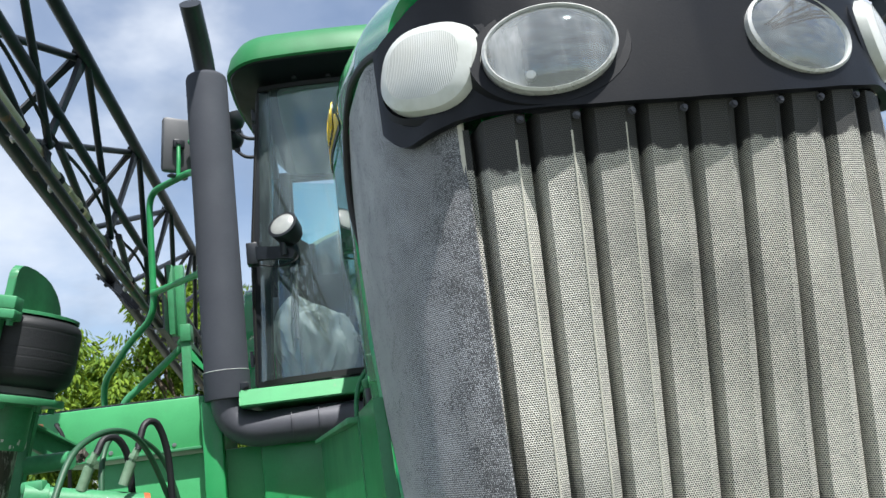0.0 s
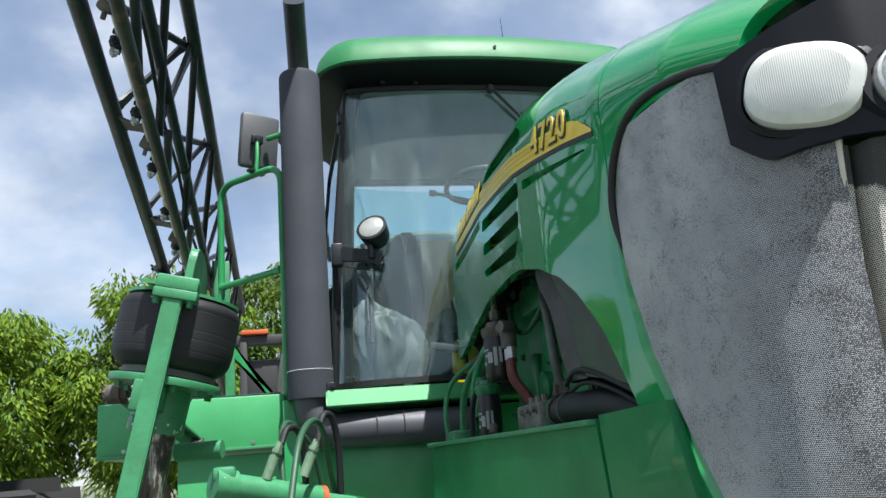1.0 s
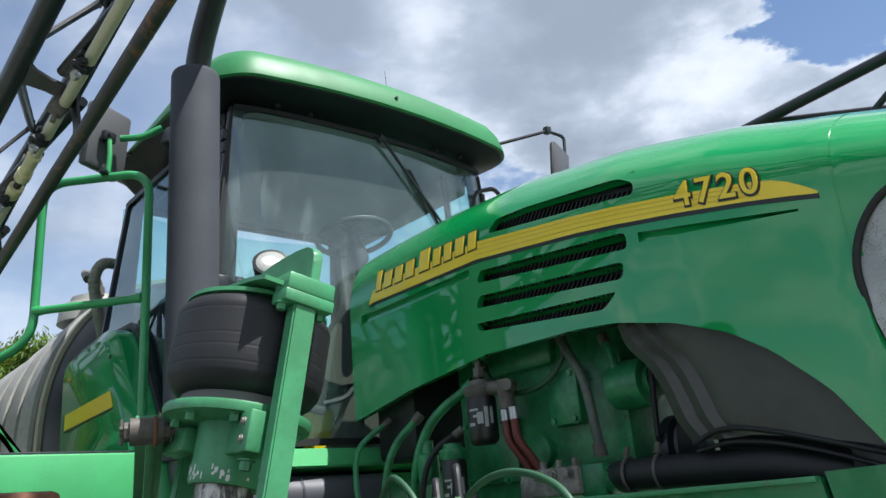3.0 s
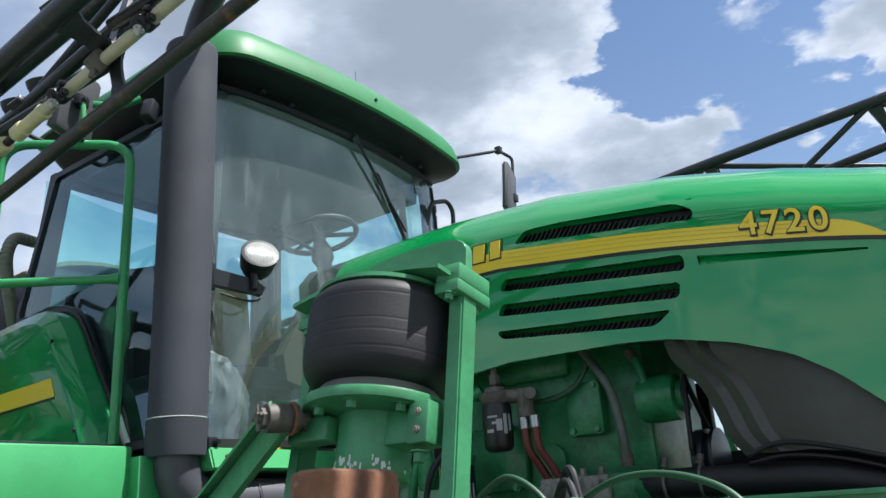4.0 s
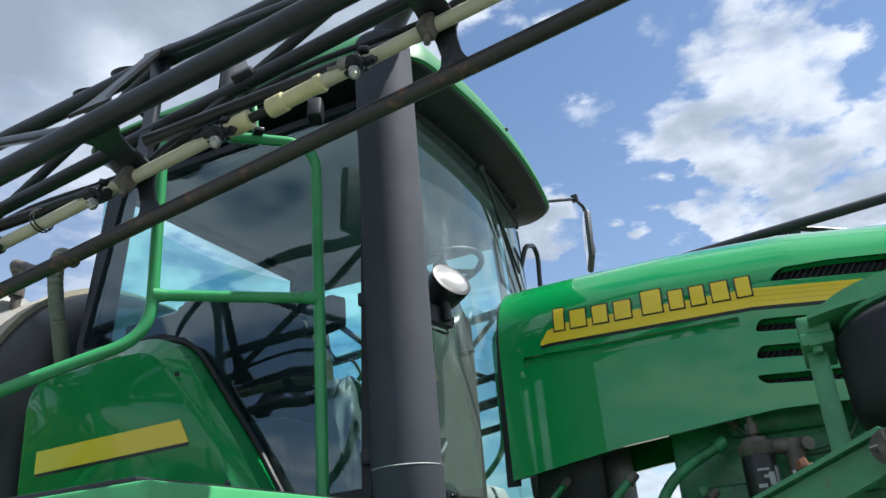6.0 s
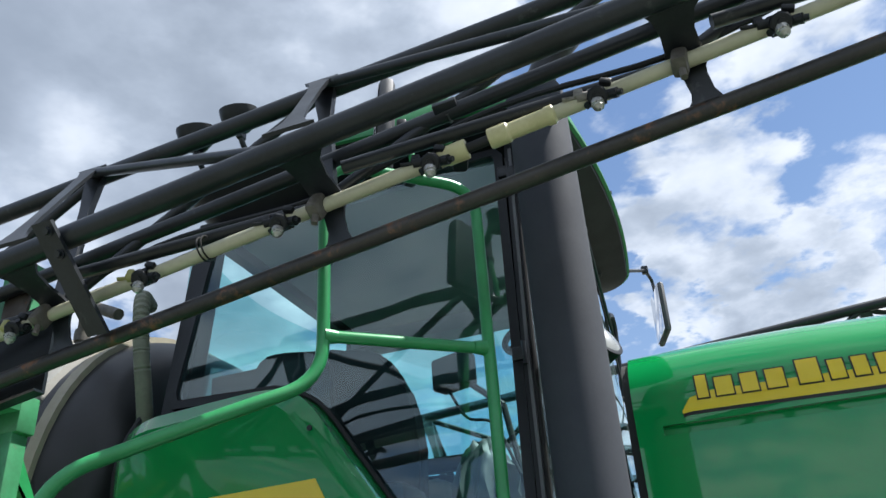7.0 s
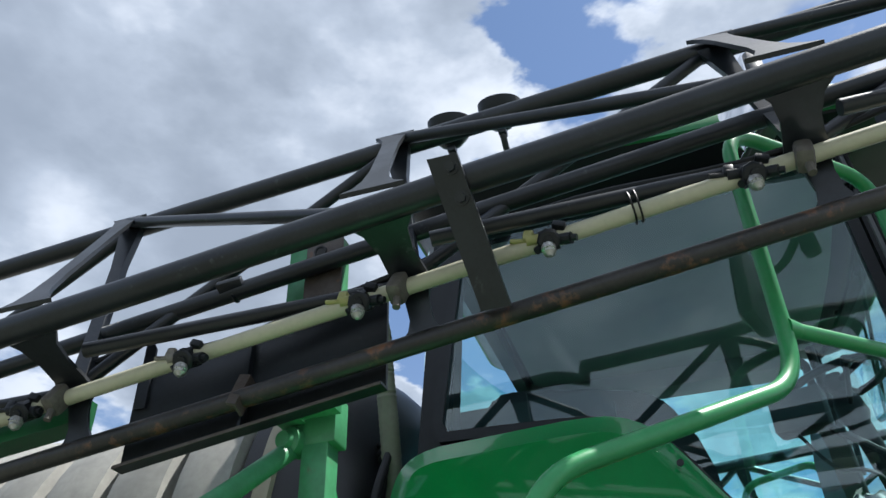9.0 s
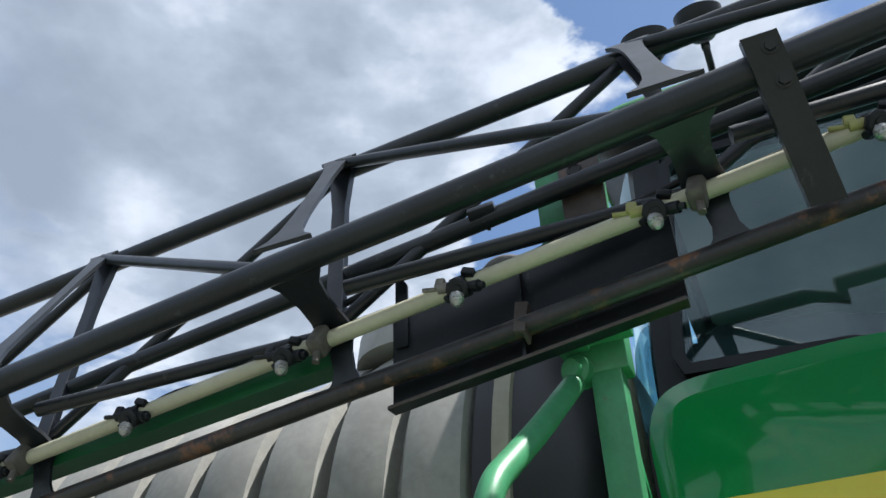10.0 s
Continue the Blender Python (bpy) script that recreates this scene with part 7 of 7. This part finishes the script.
    # spray pipe in lengths with a coupling
    if side < 0:
        for a, b in ((y0, 2.712), (2.85, y1)):
            bm = B()
            tube(bm, [on_line("spray", a + (b - a) * k / 30) for k in range(31)], 0.0170, 18)
            P("spray_pipe", bm, CREAM, None, "cream plastic spray pipe")
        bm = B()
        tube(bm, [on_line("spray", 2.66), on_line("spray", 2.90)], 0.0120, 14)
        P("pipe_joint", bm, RUBBER)
        for a, b in ((2.592, 2.748), (2.801, 2.890)):
            bm = B()
            pa, pb = on_line("spray", a), on_line("spray", b)
            ax = pb - pa
            lathe(bm, pa, ax, [(0, 0.018), (0.005, 0.0225), (0.02, 0.0225), (0.024, 0.020), (ax.length - 0.05, 0.020), (ax.length - 0.045, 0.0240), (ax.length - 0.003, 0.0240), (ax.length, 0.022), (ax.length, 0.012)] if a < 2.7 else
                  [(0, 0.012), (0, 0.022), (0.004, 0.0240), (0.05, 0.0235), (0.055, 0.021), (ax.length, 0.020)], 20)
            P("pipe_coupling", bm, CREAM_BRIGHT, None, "cream plastic pipe coupling")
        y = 3.272 - 0.387 * 12
        while y < 6.3:
            p = on_line("spray", y)
            turn = Euler((radians(-8.5), 0, 0)).to_matrix().to_4x4()
            here = Matrix.Translation(p) @ turn
            body = part("nozzle_body", NOZZLE["nozzle_body"], None, boom, "black multi-way nozzle body with a steel tip", at=here)
            part("nozzle_tip", NOZZLE["nozzle_tip"], None, body, at=here)
            tap = "valve_tap" if 3.6 < y < 4.2 else "pale_tap" if 4.2 < y < 4.6 or 2.2 < y < 2.6 else "dark_tap"
            part("valve_tap", NOZZLE[tap], None, body, at=here)
            y += 0.387
        # thin cable that lies along the pipe
        bm = B()
        tube(bm, [on_line("spray", 3.40 + 1.9 * k / 60) + Vector((0.006 + 0.004 * math.sin(k * 0.9), 0, 0.0205 + 0.0035 * math.sin(k * 0.55) ** 2)) for k in range(61)], 0.0030, 6)
        P("pipe_cable", bm, RUBBER)
        # two wire ties
        for dy in (-0.006, 0.006):
            bm = B()
            c = on_line("spray", 3.488 + dy) + Vector((0, 0, 0.012))
            loop = circle(c, (0, 1, -0.15), 0.032, 18)
            tube(bm, loop + loop[:1], 0.0022, 6)
            P("cable_tie", bm, SEAL)
        # strap between outer chord and guard tube
        bm = B()
        a, b = on_line("outer", 3.808) + Vector((-0.056, 0, 0.022)), on_line("guard", 3.770) + Vector((-0.050, 0, -0.010))
        w = Vector((0, 0.029, 0))
        slab(bm, [a - w, a + w, b + w, b - w], (-0.010, 0, -0.006))
        slab(bm, [a + w, b + w, b + w + Vector((0.03, 0, 0.02)), a + w + Vector((0.03, 0, 0.02))], (0, -0.006, 0))
        strap = P("guard_strap", bm, BLACK_STEEL, None, "flat black steel strap")
        bm = B()
        for f in (0.08, 0.28):
            p = a.lerp(b, f)
            bolt(bm, p + Vector((-0.010, -0.01, -0.006)), (-0.85, 0, -0.5), 0.010, 0.008)
        part_each("strap_bolt", bm, BLACK_STEEL, strap)
        # clips on the inner chord
        for y in (2.86, 4.395):
            bm = B()
            c = on_line("inner", y)
            box(bm, c + Vector((-0.020, 0, 0.006)), (0.030, 0.060, 0.020), Euler((radians(-8), 0.5, 0)).to_matrix(), 0.003)
            tube(bm, circle(c, (0, 1, -0.15), 0.022, 16)[:9], 0.004, 6)
            P("chord_clip", bm, BLACK_STEEL)
        # cables along the boom
        for k, (dx, dz, r) in enumerate(((0.045, 0.09, 0.0075),)):
            bm = B()
            tube(bm, [on_line("spray", 1.6 + 0.08 * j) + Vector((dx, 0, dz + 0.025 * math.sin(j * 0.55 + k))) for j in range(40)], r, 8)
            P("hose_run", bm, RUBBER)
    return boom


build_boom(-1)
build_boom(1)


# ---- boom rest and rear posts ----
WEAR = surface("wear_plate", (0.085, 0.072, 0.064), 0.6, dark=(0.05, 0.036, 0.030), grain=70, stain=12, amount=1.0, bump=0.1, dirt=(0.16, 0.075, 0.04), dirt_cover=0.0)


def build_rest():
    for side in (-1, 1):
        bm = B()
        s = -0.150
        z = lambda y, dz: 2.445 + s * (y - 4.0) + dz
        ring = [(-1.405, 0.180), (-1.395, 0.180), (-1.395, -0.034), (-1.430, -0.034), (-1.430, -0.028), (-1.405, -0.028)]
        rings(bm, [[Vector((x, y, z(y, dz))) for x, dz in ring] for y in (4.028, 4.625)])
        bm2 = bm
        if side > 0:
            bmesh.ops.scale(bm2, vec=(-1, 1, 1), verts=bm2.verts)
        rest = part("boom_rest", bm2, BLACK_STEEL, sprayer, "black steel channel that carries the folded boom")
        if side < 0:
            bm = B()
            slab(bm, [(-1.430, 4.318, 2.472), (-1.430, 4.344, 2.478), (-1.478, 4.338, 2.392), (-1.478, 4.316, 2.386)], (-0.006, 0, 0.003))
            slab(bm, [(-1.430, 4.318, 2.472), (-1.478, 4.316, 2.386), (-1.452, 4.316, 2.376), (-1.404, 4.318, 2.462)], (0, 0.006, 0))
            part("rest_clip", bm, WEAR, rest, "rust-brown clip round the guard tube")
            bm = B()
            slab(bm, [(-1.405, 4.334, z(4.334, 0.17)), (-1.405, 4.334, z(4.334, -0.028)), (-1.428, 4.334, z(4.334, -0.028)), (-1.420, 4.334, z(4.334, 0.17))], (0, 0.007, 0))
            part("stiffener", bm, BLACK_STEEL, rest)
            bm = B()
            slab(bm, [(-1.406, 4.588, z(4.60, 0.10)), (-1.406, 4.616, z(4.60, 0.10)), (-1.406, 4.616, z(4.60, 0.265)), (-1.406, 4.606, z(4.60, 0.275)), (-1.406, 4.588, z(4.60, 0.245))], (-0.006, 0, 0))
            part("rest_lug", bm, BLACK_STEEL, rest)
            bm = B()
            rings(bm, [[Vector((x, y, z(y, dz))) for x, dz in ((-1.4305, -0.0345), (-1.4275, -0.0345), (-1.4275, -0.0275), (-1.4305, -0.0275))] for y in (4.030, 4.623)])
            part("worn_edge", bm, WEAR, rest, "bare worn edge of the channel")
        # post: a channel above, a slimmer leg and a diagonal brace below
        x = side * 1.33
        bm = B()
        box(bm, (x + side * 0.046, 4.186, 2.602), (0.034, 0.088, 0.424), bevel=0.003)
        box(bm, (x + side * 0.010, 4.262, 2.610), (0.060, 0.062, 0.440), bevel=0.004)
        post = part("cradle_post", bm, WORN_GREEN, sprayer, "bright green cradle post with a bolt hole")
        bm = B()
        box(bm, (x + side * 0.069, 4.186, 2.69), (0.010, 0.090, 0.252), bevel=0.003)
        part("post_plate", bm, WEAR, post, "rust-brown wear plate")
        bm = B()
        lathe(bm, (x + side * 0.0745, 4.195, 2.780), (side, 0, 0), [(0.0, 0.016), (0.003, 0.015), (0.003, 0.0105), (0.001, 0.010), (0.001, 0.0)], 20)
        part("post_bolt", bm, SEAL, post)
        bm = B()
        box(bm, (x - side * 0.02, 4.21, 2.14), (0.055, 0.060, 0.54), bevel=0.004)
        part("post_leg", bm, WORN_GREEN, post)
        bm = B()
        slab(bm, [(x, 4.19, 2.37), (x, 4.19, 2.28), (x - side * 0.36, 4.19, 1.90), (x - side * 0.30, 4.19, 1.90)], (0, 0.045, 0))
        part("post_brace", bm, FRAME_GREEN, post)
        bm = B()
        box(bm, (x - side * 0.022, 4.218, 2.396), (0.064, 0.108, 0.104), bevel=0.006)
        part("post_bracket", bm, WORN_GREEN, post)
        bm = B()
        lathe(bm, (x + side * 0.01, 4.262, 2.355), (side, 0.25, -0.1), [(-0.03, 0.024), (-0.03, 0.030), (0.012, 0.030), (0.016, 0.02), (0.03, 0.018)], 24)
        part("pivot_hub", bm, WORN_GREEN, post)
        bm = B()
        tube(bm, rounded([(side * 1.29, 4.262, 2.375), (side * 1.53, 4.296, 2.18), (side * 1.715, 4.325, 2.04), (side * 1.735, 4.33, 1.92)], 0.06, 8), 0.021, 14)
        part("post_tube", bm, WORN_GREEN, post)
        bm = B()
        box(bm, (side * 1.30, 4.18, 1.91), (0.86, 0.62, 0.045), bevel=0.006)
        part("rear_deck", bm, FRAME_GREEN, sprayer)
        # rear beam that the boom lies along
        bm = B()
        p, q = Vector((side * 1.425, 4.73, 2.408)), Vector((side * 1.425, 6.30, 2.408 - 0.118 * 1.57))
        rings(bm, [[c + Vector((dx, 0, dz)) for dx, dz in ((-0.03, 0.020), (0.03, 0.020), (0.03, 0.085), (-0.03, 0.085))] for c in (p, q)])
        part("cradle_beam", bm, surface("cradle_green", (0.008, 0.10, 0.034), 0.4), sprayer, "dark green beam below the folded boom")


build_rest()


# ---- solution tank ----
def build_tank():
    tank = thing("solution_tank", (0, 5.6, 1.25), "large ribbed plastic solution tank, pale with a black front end", "tank")

    def ring(y, k, n=64):
        pts = []
        for i in range(n):
            t = 2 * math.pi * i / n
            c, s = math.cos(t), math.sin(t)
            # the moulded front end is narrower and taller than the ribbed body
            f = min(1.0, max(0.0, (y - 4.62) / 0.7))
            p = 2 / (2.4 + 0.3 * f)
            x = (0.955 + 0.085 * f) * k * math.copysign(abs(c) ** p, c)
            z = 2.06 + (1.05 - 0.21 * f) * k * math.copysign(abs(s) ** p, s)
            pts.append(Vector((x, y, z)))
        return pts

    bm = B()
    loops = []
    for y, k in ((4.30, 0.35), (4.31, 0.62), (4.33, 0.74), (4.37, 0.84), (4.43, 0.90), (4.51, 0.945), (4.60, 0.965), (4.66, 0.97)):
        loops.append(ring(y, k))
    rings(bm, loops, True, False)
    part("black_end", bm, TANK_DARK, tank, "black rounded tank end")
    bm = B()
    loops = []
    y = 4.66
    while y < 7.2:
        for dy, k in ((0.0, 0.930), (0.012, 0.930), (0.024, 0.985), (0.10, 0.998), (0.176, 0.985), (0.188, 0.930)):
            loops.append(ring(y + dy, k))
        y += 0.20
    rings(bm, loops + [ring(7.3, 0.85), ring(7.35, 0.5)], True, True)
    part("tank_shell", bm, TANK, tank, "pale ribbed tank shell")
    bm = B()
    rings(bm, [ring(4.560, 0.950), ring(4.560, 0.978), ring(4.605, 0.982), ring(4.605, 0.960)], False, False)
    part("tank_band", bm, surface("tank_strap", (0.36, 0.33, 0.25), 0.6, grain=60, stain=10), tank, "beige tank strap")
    bm = B()
    lathe(bm, (-0.55, 4.95, 2.84), (0, 0, 1), [(0.0, 0.22), (0.09, 0.21), (0.11, 0.20), (0.12, 0.16), (0.16, 0.15), (0.18, 0.05)], 36)
    part("lid", bm, TANK, tank, "screw lid on the tank top")
    bm = B()
    tube(bm, rounded([(-0.62, 4.72, 2.90), (-0.62, 4.72, 3.05), (-0.74, 4.60, 3.05), (-0.78, 4.40, 2.95)], 0.06, 6), 0.022, 12)
    lathe(bm, (-0.62, 4.72, 2.96), (0, 0, 1), [(0, 0.03), (0.03, 0.032), (0.05, 0.03)], 16)
    part("breather_pipe", bm, CAST_GREY, tank)
    # ribbed hose and cables between cab and tank
    bm = B()
    line = [Vector(p) for p in ((-0.64, 4.285, 1.95), (-0.69, 4.285, 2.45), (-0.765, 4.290, 2.80), (-0.775, 4.300, 2.93), (-0.72, 4.35, 3.03), (-0.60, 4.42, 3.06))]
    pts = spline(line, 40)
    tube(bm, pts, 0.029, 14, taper=lambda t: 1 + 0.05 * math.sin(t * 560))
    part("suction_hose", bm, WHITE_HOSE, sprayer, "pale ribbed suction hose behind the cab")
    for k in range(3):
        bm = B()
        tube(bm, spline([(-0.74 + 0.03 * k, 4.29, 1.95), (-0.80 + 0.025 * k, 4.30, 2.35), (-0.72 + 0.02 * k, 4.29 + 0.01 * k, 2.56), (-0.62, 4.36, 2.62 - 0.03 * k), (-0.46, 4.44, 2.54)], 10), 0.012, 10)
        part("rear_cable", bm, RUBBER, sprayer)


build_tank()


# ---- trees and things behind ----
def leaf_cloud(bm, rnd, centre, radius, count, length):
    """Drooping narrow leaves, each a bent blade of its own."""
    for _ in range(count):
        d = Vector((rnd.gauss(0, 1), rnd.gauss(0, 1), rnd.gauss(0, 0.85))).normalized()
        p = centre + d * radius * (0.45 + 0.6 * rnd.random() ** 0.7)
        out = (Vector((d.x, d.y, -0.35 - 0.8 * rnd.random()))).normalized()
        side = out.cross(Vector((rnd.gauss(0, 0.4), rnd.gauss(0, 0.4), 1))).normalized()
        ln = length * rnd.uniform(0.7, 1.25)
        w = ln * 0.17
        up = side.cross(out)
        mid = p + out * ln * 0.5 + up * ln * 0.06
        tip = p + out * ln - up * ln * 0.05
        v = [bm.verts.new(q) for q in (p, mid - side * w, tip, mid + side * w)]
        bm.faces.new(v)


def build_tree(name, at, height, spread, seed, mat, label):
    rnd = random.Random(seed)
    tree = thing(name, at, label, "tree", "trees behind the yard")
    at = Vector(at)
    bm = B()
    trunk_top = at + Vector((rnd.uniform(-0.2, 0.2), rnd.uniform(-0.2, 0.2), height * 0.36))
    tube(bm, spline([at - Vector((0, 0, 0.3)), at.lerp(trunk_top, 0.5) + Vector((0.1, 0, 0)), trunk_top], 6), 0.30 * height / 7, 12, taper=lambda t: 1.25 - 0.55 * t)
    ends = []
    for i in range(9):
        a = i * 2.4 + rnd.random()
        r = spread * rnd.uniform(0.45, 0.8)
        end = at + Vector((r * math.cos(a), r * math.sin(a), height * rnd.uniform(0.50, 0.84)))
        tube(bm, spline([trunk_top - Vector((0, 0, 0.2)), trunk_top.lerp(end, 0.5) + Vector((0, 0, 0.3)), end], 5), 0.11 * height / 7, 8, taper=lambda t: 1 - 0.75 * t)
        ends.append(end)
    part("trunk", bm, BARK, tree)
    bm = B()
    for _ in range(120):
        a = rnd.random() * 2 * math.pi
        k = rnd.random() ** 0.45
        zz = rnd.uniform(-1.0, 1.0)
        r = spread * k * math.sqrt(max(0.05, 1 - zz * zz * 0.9))
        c = at + Vector((r * math.cos(a), r * math.sin(a), height * 0.62 + zz * height * 0.34))
        c += Vector((0, 0, 0.25 * noise.noise(c * 0.7)))
        leaf_cloud(bm, rnd, c, rnd.uniform(0.34, 0.66), 210, 0.205)
    part("crown", bm, mat, tree)
    return tree


build_tree("mango_tree", (-7.6, 20.0, 0), 5.7, 2.6, 3, LEAF_A, "broad mango tree with bright drooping leaves")
build_tree("mango_tree", (-3.9, 20.5, 0), 6.6, 2.5, 7, LEAF_A, "broad mango tree with bright drooping leaves")
build_tree("mango_tree", (-0.6, 22.5, 0), 7.2, 2.8, 11, LEAF_B, "dark green mango tree behind the sprayer")
build_tree("mango_tree", (3.2, 23.5, 0), 6.9, 2.8, 19, LEAF_B, "dark green mango tree behind the sprayer")


def build_hedge():
    rnd = random.Random(41)
    bm = B()
    for _ in range(130):
        c = Vector((rnd.uniform(-17, 7), rnd.uniform(25, 28), 0.0))
        c.z = rnd.uniform(0.3, 2.6 + 0.5 * math.sin(c.x * 0.9))
        leaf_cloud(bm, rnd, c, rnd.uniform(0.5, 0.9), 90, 0.26)
    ob = new("bushes", link_mesh("bushes", bm, LEAF_B))
    tagged(ob, "dense green bushes behind the trees", "bushes", kind="stuff")


build_hedge()
build_tree("mango_tree", (-12.0, 22.5, 0), 6.0, 3.0, 23, LEAF_A, "broad mango tree with bright drooping leaves")


def build_implement():
    imp = thing("farm_implement", (-1.1, 10.4, 0), "black steel farm implement parked behind the sprayer", "farm implement")
    for name, c, s in (("top_beam", (-0.6, 10.4, 3.30), (1.9, 0.18, 0.14)), ("side_panel", (-0.6, 10.5, 2.65), (1.8, 0.10, 0.8)), ("lower_beam", (-0.6, 10.3, 2.1), (1.9, 0.3, 0.25))):
        bm = B()
        box(bm, c, s, bevel=0.03)
        part(name, bm, IMPLEMENT, imp)
    for x in (-1.45, -0.9, -0.3, 0.3):
        bm = B()
        box(bm, (x, 10.35, 1.65), (0.10, 0.12, 3.3), bevel=0.02)
        part("upright", bm, IMPLEMENT, imp)
    bm = B()
    box(bm, (-1.30, 10.3, 3.40), (0.35, 0.12, 0.06), bevel=0.01)
    part("marker", bm, ORANGE, imp, "orange marker plate")


build_implement()
